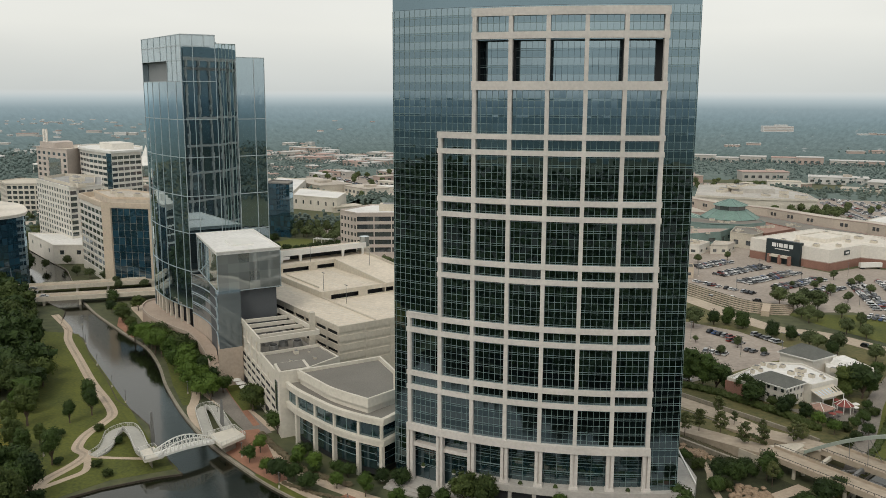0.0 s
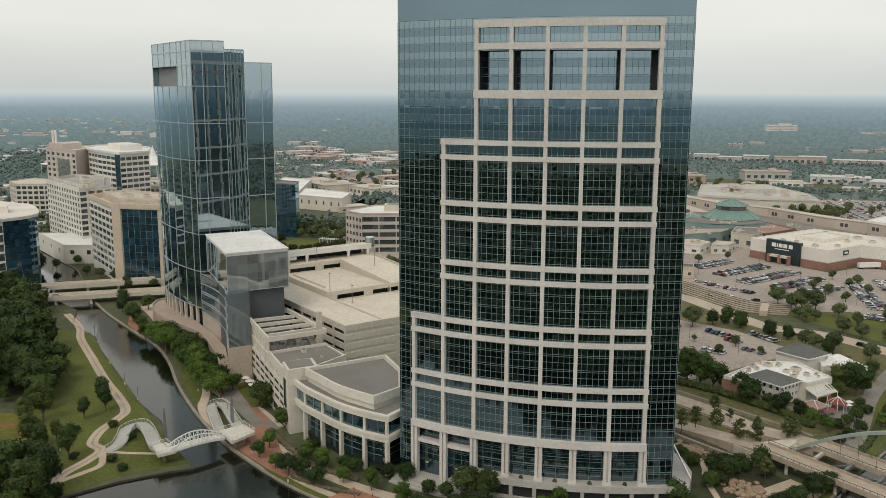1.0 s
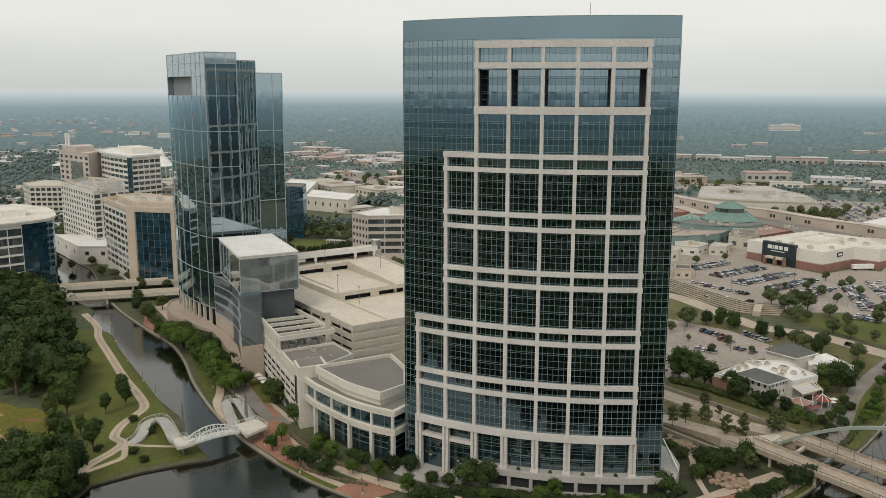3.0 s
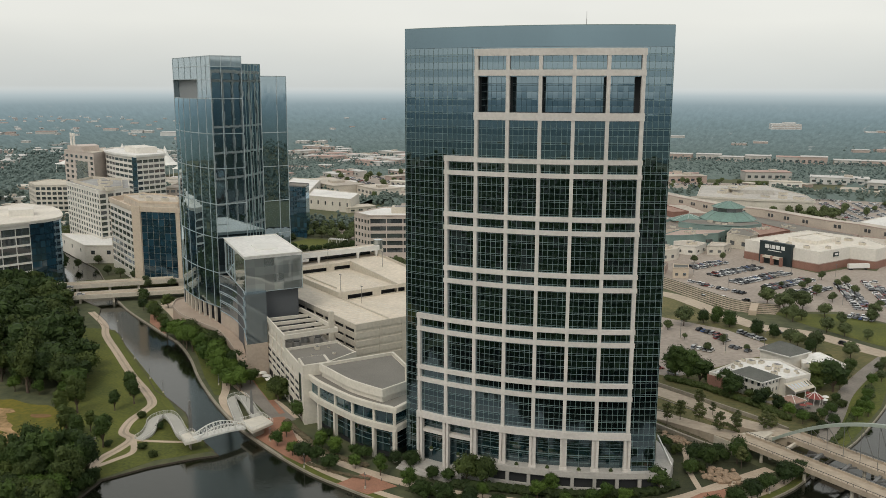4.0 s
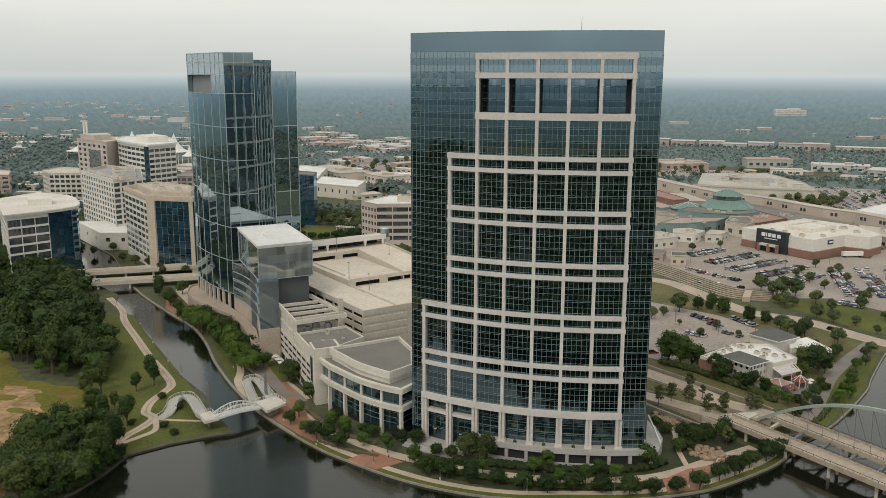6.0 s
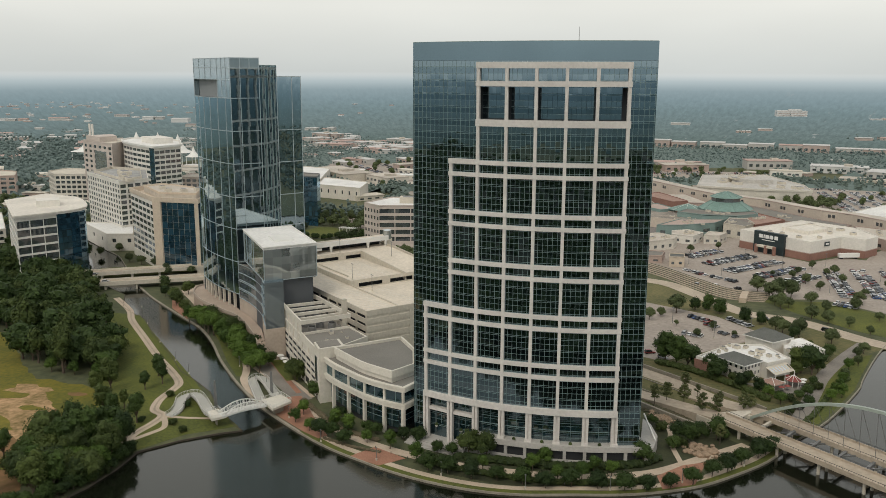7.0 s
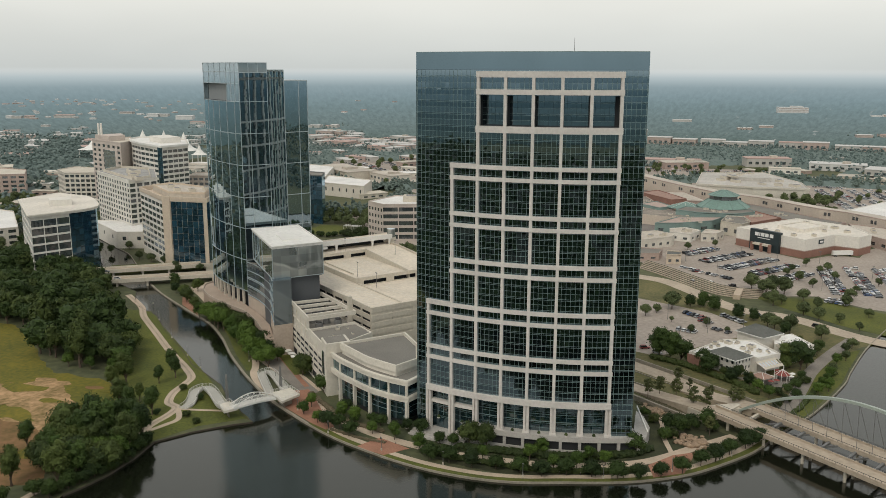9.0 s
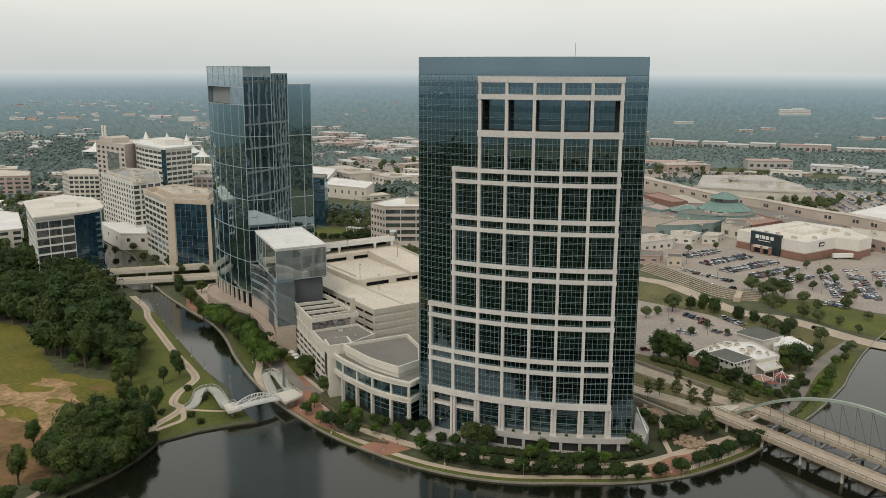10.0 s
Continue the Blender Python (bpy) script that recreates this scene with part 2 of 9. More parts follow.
M_TENTRED = mat("red_canopy_cloth", (0.22, 0.055, 0.045), 0.8, spread=0.1)
M_TILE = mat("terracotta_tiles", (0.33, 0.21, 0.165), 0.85, spread=0.15, scale=0.3, fine=1.5)
M_NAVY = mat("dark_green_fascia", (0.018, 0.032, 0.036), 0.5, spread=0.1)
M_SIGNWHITE = mat("white_sign_panel", (0.75, 0.75, 0.73), 0.5, spread=0.03)
M_STEEL = mat("grey_green_painted_steel", (0.36, 0.41, 0.36), 0.5, 0.0, spread=0.06)
M_RAIL = mat("dark_metal", (0.05, 0.05, 0.05), 0.5, 0.4)
M_POLE = mat("grey_pole", (0.20, 0.20, 0.195), 0.5, 0.3)
M_ROCK = mat("tan_boulder", (0.34, 0.245, 0.165), 0.9, spread=0.2, scale=0.6, fine=2.0, bump=0.3)
M_BARK = mat("tree_bark", (0.115, 0.085, 0.062), 0.95, spread=0.2)
M_LEAF_A = leaf_mat("oak_leaves", (0.010, 0.022, 0.007), (0.056, 0.092, 0.019))
M_LEAF_B = leaf_mat("fresh_leaves", (0.024, 0.050, 0.009), (0.094, 0.152, 0.024))
M_LEAF_C = leaf_mat("dull_leaves", (0.019, 0.035, 0.009), (0.088, 0.116, 0.028))
# greyed and lightened to put mid-distance haze into the leaves
M_LEAF_M = leaf_mat("haze_tinted_street_leaves", (0.034, 0.050, 0.020), (0.112, 0.140, 0.056))
M_LEAF_P = leaf_mat("pine_needles", (0.036, 0.052, 0.018), (0.118, 0.132, 0.048))
M_LEAF_D = leaf_mat("dark_lakeside_leaves", (0.010, 0.021, 0.006), (0.040, 0.070, 0.014))
# distance haze is put into these two far leaf colours
M_LEAF_F = leaf_mat("haze_tinted_far_leaves", (0.088, 0.124, 0.106), (0.135, 0.172, 0.148), 0.03)
M_LEAF_H = leaf_mat("haze_tinted_horizon_leaves", (0.118, 0.160, 0.150), (0.142, 0.186, 0.174), 0.03)
M_MALLWALL = mat("tan_pink_stucco", (0.55, 0.47, 0.395), 0.85, spread=0.07, scale=0.05, fine=0.8)
M_MALLROOF = mat("brown_grey_flat_roof", (0.29, 0.255, 0.215), 0.95, spread=0.25, scale=0.09, fine=0.5)
M_STOREROOF = mat("cream_roof_membrane", (0.68, 0.635, 0.56), 0.85, spread=0.10, scale=0.05, fine=0.5)
# same painted haze, lifted to the crowns' tone to soften the dark gaps
M_LEAF_U = leaf_mat("haze_tinted_understorey", (0.105, 0.146, 0.134), (0.135, 0.176, 0.162), 0.02)
# distance haze is put into these four far building colours
M_FARWALL = mat("haze_tinted_far_wall", (0.44, 0.42, 0.39), 0.9, spread=0.05)
M_FARPINK = mat("haze_tinted_far_brick", (0.42, 0.34, 0.30), 0.9, spread=0.06)
M_FARROOF = mat("haze_tinted_far_roof", (0.56, 0.55, 0.53), 0.9, spread=0.05)
M_FARROSE = mat("haze_tinted_far_tile_roof", (0.46, 0.33, 0.29), 0.9, spread=0.06)
M_TIMBER = mat("dark_timber_edge", (0.075, 0.062, 0.045), 0.9, spread=0.2)
M_MEMBRANE = mat("pale_grey_roof_membrane", (0.50, 0.475, 0.435), 0.9, spread=0.14, scale=0.03, fine=0.4)
M_TANROOF = mat("tan_flat_roof", (0.50, 0.45, 0.385), 0.9, spread=0.14, scale=0.03, fine=0.4)
M_HEDGE = leaf_mat("hedge_leaves", (0.012, 0.023, 0.006), (0.056, 0.076, 0.019), 0.6)
M_SHRUB = leaf_mat("brown_shrubs", (0.060, 0.062, 0.034), (0.150, 0.120, 0.075), 0.6)
M_TYRE = mat("black_rubber", (0.02, 0.02, 0.02), 0.9)
M_CARGLASS = glass_mat("car_glass", (0.9, 0.95, 1.0), (0.012, 0.014, 0.016), 0.10, 0.03)
CAR_PAINTS = [mat(n, c, 0.3, 0.2, spread=0.03) for n, c in (
    ("white_car_paint", (0.72, 0.72, 0.71)), ("silver_car_paint", (0.42, 0.43, 0.44)), ("black_car_paint", (0.018, 0.018, 0.02)),
    ("grey_car_paint", (0.12, 0.125, 0.13)), ("red_car_paint", (0.22, 0.035, 0.03)), ("blue_car_paint", (0.04, 0.09, 0.24)),
    ("beige_car_paint", (0.36, 0.31, 0.25)))]


def water_mat():
    m = bpy.data.materials.new("still_brown_water")
    m.use_nodes = True
    nt = m.node_tree
    p = nt.nodes["Principled BSDF"]
    p.inputs["Base Color"].default_value = (0.008, 0.010, 0.006, 1)
    p.inputs["Roughness"].default_value = 0.075
    p.inputs["IOR"].default_value = 1.72
    p.inputs["Specular Tint"].default_value = (1.0, 0.99, 0.88, 1)
    geo = nt.nodes.new("ShaderNodeNewGeometry")
    n1 = nt.nodes.new("ShaderNodeTexNoise")
    n1.inputs["Scale"].default_value = 0.9
    n1.inputs["Detail"].default_value = 4.0
    n2 = nt.nodes.new("ShaderNodeTexNoise")
    n2.inputs["Scale"].default_value = 0.03
    nt.links.new(geo.outputs["Position"], n1.inputs["Vector"])
    nt.links.new(geo.outputs["Position"], n2.inputs["Vector"])
    mu = nt.nodes.new("ShaderNodeMath")
    mu.operation = "MULTIPLY"
    nt.links.new(n1.outputs["Fac"], mu.inputs[0])
    nt.links.new(n2.outputs["Fac"], mu.inputs[1])
    bp = nt.nodes.new("ShaderNodeBump")
    bp.inputs["Strength"].default_value = 0.6
    bp.inputs["Distance"].default_value = 0.08
    nt.links.new(mu.outputs[0], bp.inputs["Height"])
    nt.links.new(bp.outputs["Normal"], p.inputs["Normal"])
    return m


M_WATER = water_mat()


# ---- mesh helpers ----
class Shape:
    """Collects vertices and faces of one mesh."""

    def __init__(self):
        self.v, self.f = [], []

    def add(self, verts, faces):
        n = len(self.v)
        self.v.extend(verts)
        self.f.extend([tuple(n + i for i in face) for face in faces])
        return self

    def quad(self, a, b, c, d):
        return self.add([a, b, c, d], [(0, 1, 2, 3)])

    def prism(self, pts, z0, z1, top=None):
        """An upright prism over a plan outline; top: another outline for its upper face."""
        if sum(pts[i - 1][0] * pts[i][1] - pts[i][0] * pts[i - 1][1] for i in range(len(pts))) < 0:
            pts = pts[::-1]
            top = top[::-1] if top else None
        n = len(pts)
        up = top or pts
        verts = [(p[0], p[1], z0) for p in pts] + [(p[0], p[1], z1) for p in up]
        faces = [tuple(range(n - 1, -1, -1)), tuple(range(n, 2 * n))]
        faces += [(i, (i + 1) % n, n + (i + 1) % n, n + i) for i in range(n)]
        return self.add(verts, faces)

    def box(self, x, y, z, sx, sy, sz, turn=0.0):
        """A box centred over (x, y), standing on z, turned by degrees."""
        c, s = math.cos(radians(turn)), math.sin(radians(turn))
        pts = [(x + c * a - s * b, y + s * a + c * b) for a, b in ((-sx / 2, -sy / 2), (sx / 2, -sy / 2), (sx / 2, sy / 2), (-sx / 2, sy / 2))]
        return self.prism(pts, z, z + sz)

    def bar(self, p, q, width, z0, z1, side=0.0):
        """An upright slab along the plan segment p-q; side shifts it to its left."""
        d = Vector((q[0] - p[0], q[1] - p[1])).normalized()
        n = Vector((-d.y, d.x))
        a, b = n * (side - width / 2), n * (side + width / 2)
        return self.prism([(p[0] + a.x, p[1] + a.y), (q[0] + a.x, q[1] + a.y), (q[0] + b.x, q[1] + b.y), (p[0] + b.x, p[1] + b.y)], z0, z1)

    def beam(self, p, q, width, height):
        """A straight bar between two points in space."""
        p, q = Vector(p), Vector(q)
        d = (q - p).normalized()
        s = d.cross(Vector((0, 0, 1)))
        s = s.normalized() if s.length > 1e-4 else Vector((1, 0, 0))
        u = s.cross(d)
        ring = [s * (a * width / 2) + u * (b * height / 2) for a, b in ((-1, -1), (1, -1), (1, 1), (-1, 1))]
        verts = [tuple(p + r) for r in ring] + [tuple(q + r) for r in ring]
        return self.add(verts, [(3, 2, 1, 0), (4, 5, 6, 7)] + [(i, (i + 1) % 4, 4 + (i + 1) % 4, 4 + i) for i in range(4)])

    def strip(self, left, right, z0, z1):
        """A flat band between two edges of equally many plan points, with a skirt down to z0."""
        n = len(left)
        return self.prism(list(left) + list(right)[::-1], z0, z1) if n == 2 else self._strip(left, right, z0, z1)

    def _strip(self, left, right, z0, z1):
        n = len(left)
        verts = [(*p[:2], z1) for p in left] + [(*p[:2], z1) for p in right] + [(*p[:2], z0) for p in left] + [(*p[:2], z0) for p in right]
        faces = []
        for i in range(n - 1):
            faces += [(i, n + i, n + i + 1, i + 1), (2 * n + i, i, i + 1, 2 * n + i + 1), (n + i, 3 * n + i, 3 * n + i + 1, n + i + 1)]
        return self.add(verts, faces)

    def tube(self, p, q, r0, r1, sides=8):
        p, q = Vector(p), Vector(q)
        d = (q - p).normalized()
        s = d.orthogonal().normalized()
        u = d.cross(s)
        ring = [s * math.cos(2 * math.pi * i / sides) + u * math.sin(2 * math.pi * i / sides) for i in range(sides)]
        verts = [tuple(p + r * r0) for r in ring] + [tuple(q + r * r1) for r in ring]
        return self.add(verts, [tuple(range(sides - 1, -1, -1)), tuple(range(sides, 2 * sides))] + [(i, (i + 1) % sides, sides + (i + 1) % sides, sides + i) for i in range(sides)])

    def mesh(self, name, material, smooth=False):
        me = bpy.data.meshes.new(name)
        me.from_pydata(self.v, [], self.f)
        me.materials.append(material)
        if smooth:
            me.polygons.foreach_set("use_smooth", [True] * len(me.polygons))
        return me


def part(name, shape, material, parent, label="", kind="", smooth=False):
    """One mesh under a thing or a part."""
    ob = new(name, shape if isinstance(shape, bpy.types.Mesh) else shape.mesh(name, material, smooth))
    ob.parent = parent
    return tagged(ob, label, kind=kind)


def thing(name, label, category, group="", at=(0, 0, 0), turn=0.0):
    ob = new(name)
    ob.matrix_world = pose(*at, 0, 0, turn)
    ob.empty_display_size = 0.5
    return tagged(ob, label, category, group)


def setting(name, shape, material, label, category):
    return tagged(new(name, shape.mesh(name, material)), label, category, kind="structure")


def lerp(a, b, t):
    return tuple(x + (y - x) * t for x, y in zip(a, b))


def smooth_line(pts, steps=5):
    """A Catmull-Rom curve through plan points."""
    out = []
    for i in range(len(pts) - 1):
        p0, p1, p2, p3 = (Vector(pts[max(0, min(len(pts) - 1, i + k))][:2]) for k in (-1, 0, 1, 2))
        for s in range(steps):
            t = s / steps
            out.append(tuple(0.5 * (2 * p1 + (p2 - p0) * t + (2 * p0 - 5 * p1 + 4 * p2 - p3) * t * t + (3 * p1 - p0 - 3 * p2 + p3) * t ** 3)))
    return out + [tuple(pts[-1][:2])]


def offset_line(pts, d):
    """The line moved d to its left."""
    out = []
    for i in range(len(pts)):
        a, b = Vector(pts[max(0, i - 1)]), Vector(pts[min(len(pts) - 1, i + 1)])
        t = (b - a).normalized()
        out.append((pts[i][0] - t.y * d, pts[i][1] + t.x * d))
    return out


def ribbon(pts, width, z0, z1, steps=5):
    line = smooth_line(pts, steps)
    return Shape()._strip(offset_line(line, width / 2), offset_line(line, -width / 2), z0, z1)


def inset(pts, d):
    """A convex-ish outline drawn inwards by d."""
    if sum(pts[i - 1][0] * pts[i][1] - pts[i][0] * pts[i - 1][1] for i in range(len(pts))) < 0:
        pts = pts[::-1]
    out = []
    n = len(pts)
    for i in range(n):
        a, b, c = Vector(pts[i - 1]), Vector(pts[i]), Vector(pts[(i + 1) % n])
        e, f = (b - a).normalized(), (c - b).normalized()
        n1, n2 = Vector((-e.y, e.x)), Vector((-f.y, f.x))
        m = n1 + n2
        out.append(tuple(b + m * (d / max(0.3, 1 + n1.dot(n2)))))
    return out


def parapet(shape, pts, width, z0, z1):
    """One mitred ring along a closed outline."""
    a, b = inset(pts, -width / 2), inset(pts, width / 2)
    n, o = len(a), len(shape.v)
    shape.v += [(*q, z) for z in (z0, z1) for ring in (a, b) for q in ring]
    for i in range(n):
        j = (i + 1) % n
        for u, v in ((2 * n, 3 * n), (0, 2 * n), (3 * n, n), (n, 0)):
            shape.f.append((o + u + i, o + v + i, o + v + j, o + u + j))
    return shape


def is_inside(p, poly):
    x, y = p
    odd = False
    for i in range(len(poly)):
        (x0, y0), (x1, y1) = poly[i - 1], poly[i]
        if (y0 > y) != (y1 > y) and x < (x1 - x0) * (y - y0) / (y1 - y0) + x0:
            odd = not odd
    return odd

# ---- land, water, banks ----
BANK_E = [(-405, 300), (-363, 266), (-333, 243), (-312, 220), (-290, 195), (-276, 178), (-247, 150), (-223, 130), (-203, 114), (-184.5, 99.5), (-166.2, 79),
          (-150.2, 57.7), (-132.3, 36.6), (-118.1, 21.6), (-103, 7.5), (-81, -9), (-65, -19), (-52, -25), (-40, -30), (-26, -34), (-10, -36), (5, -35), (20, -31),
          (35, -27), (47, -22), (60, -14), (72, -2), (82, 10), (90, 24), (95, 33), (108, 54), (125, 91), (130, 107), (143, 144), (157, 176), (175, 215), (200, 262)]
# unseen south shore, drawn in close so its trees darken the reflections
SHORE_S = [(238, 250), (205, 150), (190, 80), (185, 10), (168, -40), (120, -68), (70, -82), (0, -100), (-60, -114), (-110, -112), (-131, -94)]
BANK_W = [(-133, -82), (-130.5, -76), (-128, -66), (-127, -52), (-128, -39), (-119, -27), (-108, -17), (-101.8, -13), (-107, -9.3), (-116, 0), (-122, 5), (-133, 19), (-148, 31),
          (-158, 38), (-176, 58), (-202, 84), (-221, 106), (-232, 113), (-246, 123), (-262, 148), (-290, 166), (-311, 178), (-335, 213), (-376, 262), (-415, 290)]
WATER_LEVEL = -0.5
shore = smooth_line(BANK_E, 3) + smooth_line(SHORE_S, 2) + BANK_W


def land():
    bm = bmesh.new()
    far = [(1330 * math.cos(a), 1330 * math.sin(a)) for a in (2 * math.pi * i / 48 for i in range(48))]
    for loop in (far, shore):
        vs = [bm.verts.new((x, y, 0)) for x, y in loop]
        for i in range(len(vs)):
            bm.edges.new((vs[i - 1], vs[i]))
    bmesh.ops.triangle_fill(bm, use_beauty=True, use_dissolve=False, edges=bm.edges[:])
    drop = [f for f in bm.faces if is_inside(f.calc_center_median()[:2], shore)]
    bmesh.ops.delete(bm, geom=drop, context="FACES_ONLY")
    bmesh.ops.recalc_face_normals(bm, faces=bm.faces[:])
    me = bpy.data.meshes.new("ground")
    bm.to_mesh(me)
    bm.free()
    me.materials.append(M_GROUND)
    return tagged(new("ground", me), "flat dark green wooded and grassy land", "ground", kind="structure")


land()
ws = Shape()
ws.add([(-460, -260, WATER_LEVEL), (300, -260, WATER_LEVEL), (300, 330, WATER_LEVEL), (-460, 330, WATER_LEVEL)], [(0, 1, 2, 3)])
setting("water", ws, M_WATER, "calm dark grey-brown lake and canal water", "water")

bank = Shape()
for i in range(len(smooth_line(BANK_E, 3)) - 1):
    bank.bar(shore[i], shore[i + 1], 0.45, WATER_LEVEL - 1.0, 0.2)
edge_w = Shape()
for i in range(len(BANK_W) - 1):
    edge_w.bar(BANK_W[i], BANK_W[i + 1], 0.35, WATER_LEVEL - 1.0, 0.1)
setting("bank_edge", edge_w, M_TIMBER, "dark timber bank edge below the lawn", "retaining wall")
setting("bank_wall", bank, M_WALLEDGE, "low pale concrete bank wall along the water", "retaining wall")


# ---- the distance: a glowing sheet with woods and haze painted in up to the horizon ----
def distance_mat():
    m = bpy.data.materials.new("painted_hazy_distance")
    m.use_nodes = True
    nt = m.node_tree
    nt.nodes.remove(nt.nodes["Principled BSDF"])
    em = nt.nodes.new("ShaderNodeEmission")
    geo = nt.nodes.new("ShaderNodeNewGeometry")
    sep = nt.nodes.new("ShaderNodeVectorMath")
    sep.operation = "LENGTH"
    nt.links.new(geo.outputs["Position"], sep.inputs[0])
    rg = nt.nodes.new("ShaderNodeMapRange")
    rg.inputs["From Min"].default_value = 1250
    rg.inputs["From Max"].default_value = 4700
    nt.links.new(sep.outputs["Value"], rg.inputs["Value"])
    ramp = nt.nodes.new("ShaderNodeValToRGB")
    # colours pale with distance to the sky's tone: haze painted into the glow
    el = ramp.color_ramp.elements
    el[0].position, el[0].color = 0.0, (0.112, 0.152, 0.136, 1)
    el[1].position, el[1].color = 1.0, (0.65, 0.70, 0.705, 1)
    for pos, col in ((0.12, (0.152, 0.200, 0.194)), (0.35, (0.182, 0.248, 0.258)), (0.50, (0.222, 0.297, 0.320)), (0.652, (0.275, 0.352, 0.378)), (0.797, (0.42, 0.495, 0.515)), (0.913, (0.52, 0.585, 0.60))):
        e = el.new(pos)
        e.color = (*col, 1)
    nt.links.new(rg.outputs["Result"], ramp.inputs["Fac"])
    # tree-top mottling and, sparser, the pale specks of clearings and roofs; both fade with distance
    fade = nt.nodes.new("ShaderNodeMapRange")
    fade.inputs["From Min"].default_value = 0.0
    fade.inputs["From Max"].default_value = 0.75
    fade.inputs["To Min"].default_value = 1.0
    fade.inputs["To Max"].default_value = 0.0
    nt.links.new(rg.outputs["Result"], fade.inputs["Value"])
    # bearing and depression from the middle of the place, scaled so that the mottling looks like tree-tops from the
    # camera's height
    xyz = nt.nodes.new("ShaderNodeSeparateXYZ")
    nt.links.new(geo.outputs["Position"], xyz.inputs[0])
    bearing = nt.nodes.new("ShaderNodeMath")
    bearing.operation = "ARCTAN2"
    nt.links.new(xyz.outputs["X"], bearing.inputs[0])
    nt.links.new(xyz.outputs["Y"], bearing.inputs[1])
    depress = nt.nodes.new("ShaderNodeMath")
    depress.operation = "DIVIDE"
    depress.inputs[0].default_value = 120.0
    nt.links.new(sep.outputs["Value"], depress.inputs[1])
    plane = nt.nodes.new("ShaderNodeCombineXYZ")
    nt.links.new(bearing.outputs[0], plane.inputs["X"])
    nt.links.new(depress.outputs[0], plane.inputs["Y"])
    stretch = nt.nodes.new("ShaderNodeMapping")
    stretch.inputs["Scale"].default_value = (1.0, 1.5, 1.0)
    nt.links.new(plane.outputs[0], stretch.inputs["Vector"])
    n1 = nt.nodes.new("ShaderNodeTexNoise")
    n1.inputs["Scale"].default_value = 190.0
    n1.inputs["Detail"].default_value = 5
    n1.inputs["Roughness"].default_value = 0.7
    nt.links.new(stretch.outputs["Vector"], n1.inputs["Vector"])
    r1 = nt.nodes.new("ShaderNodeMapRange")
    r1.inputs["From Min"].default_value = 0.3
    r1.inputs["From Max"].default_value = 0.7
    r1.inputs["To Min"].default_value = -0.30
    r1.inputs["To Max"].default_value = 0.30
    nt.links.new(n1.outputs["Fac"], r1.inputs["Value"])
    m1 = nt.nodes.new("ShaderNodeMath")
    m1.operation = "MULTIPLY_ADD"
    m1.inputs[2].default_value = 1.0
    nt.links.new(r1.outputs["Result"], m1.inputs[0])
    nt.links.new(fade.outputs["Result"], m1.inputs[1])
    n2 = nt.nodes.new("ShaderNodeTexNoise")
    n2.inputs["Scale"].default_value = 60.0
    n2.inputs["Detail"].default_value = 5
    n2.inputs["Roughness"].default_value = 0.75
    nt.links.new(stretch.outputs["Vector"], n2.inputs["Vector"])
    r2 = nt.nodes.new("ShaderNodeMapRange")
    r2.inputs["From Min"].default_value = 0.63
    r2.inputs["From Max"].default_value = 0.72
    nt.links.new(n2.outputs["Fac"], r2.inputs["Value"])
    m2 = nt.nodes.new("ShaderNodeMath")
    m2.operation = "MULTIPLY"
    nt.links.new(r2.outputs["Result"], m2.inputs[0])
    nt.links.new(fade.outputs["Result"], m2.inputs[1])
    sc = nt.nodes.new("ShaderNodeVectorMath")
    sc.operation = "SCALE"
    nt.links.new(ramp.outputs["Color"], sc.inputs[0])
    nt.links.new(m1.outputs[0], sc.inputs["Scale"])
    mx = nt.nodes.new("ShaderNodeMix")
    mx.data_type = "RGBA"
    mx.inputs["B"].default_value = (0.42, 0.43, 0.41, 1)
    nt.links.new(m2.outputs[0], mx.inputs["Factor"])
    nt.links.new(sc.outputs["Vector"], mx.inputs["A"])
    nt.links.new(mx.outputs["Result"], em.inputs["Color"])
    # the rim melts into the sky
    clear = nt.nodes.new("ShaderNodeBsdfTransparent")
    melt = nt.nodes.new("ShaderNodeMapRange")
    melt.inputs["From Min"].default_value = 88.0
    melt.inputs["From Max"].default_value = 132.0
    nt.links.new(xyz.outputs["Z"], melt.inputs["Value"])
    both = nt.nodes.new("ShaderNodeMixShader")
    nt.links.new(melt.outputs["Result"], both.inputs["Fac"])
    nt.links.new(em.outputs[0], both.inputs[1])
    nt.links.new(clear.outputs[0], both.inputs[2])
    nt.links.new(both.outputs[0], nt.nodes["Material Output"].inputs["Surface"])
    return m


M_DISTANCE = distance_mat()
# ring heights lifted so the rim meets the horizon from the camera
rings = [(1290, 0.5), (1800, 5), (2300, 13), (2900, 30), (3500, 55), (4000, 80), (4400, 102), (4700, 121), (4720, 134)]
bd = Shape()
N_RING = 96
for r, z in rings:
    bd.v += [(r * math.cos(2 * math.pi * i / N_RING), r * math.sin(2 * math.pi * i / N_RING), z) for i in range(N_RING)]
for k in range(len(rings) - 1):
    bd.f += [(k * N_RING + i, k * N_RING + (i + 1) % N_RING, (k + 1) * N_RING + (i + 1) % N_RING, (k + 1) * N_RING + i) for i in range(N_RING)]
setting("backdrop", bd, M_DISTANCE, "glowing backdrop of distant flat woodland with blue-grey haze painted in towards the horizon", "distance")


# ---- pavements, paths, roads ----
def surface(name, pts, z, material, label, category):
    return setting(name, Shape().prism(list(pts), z - 0.25, z), material, label, category)


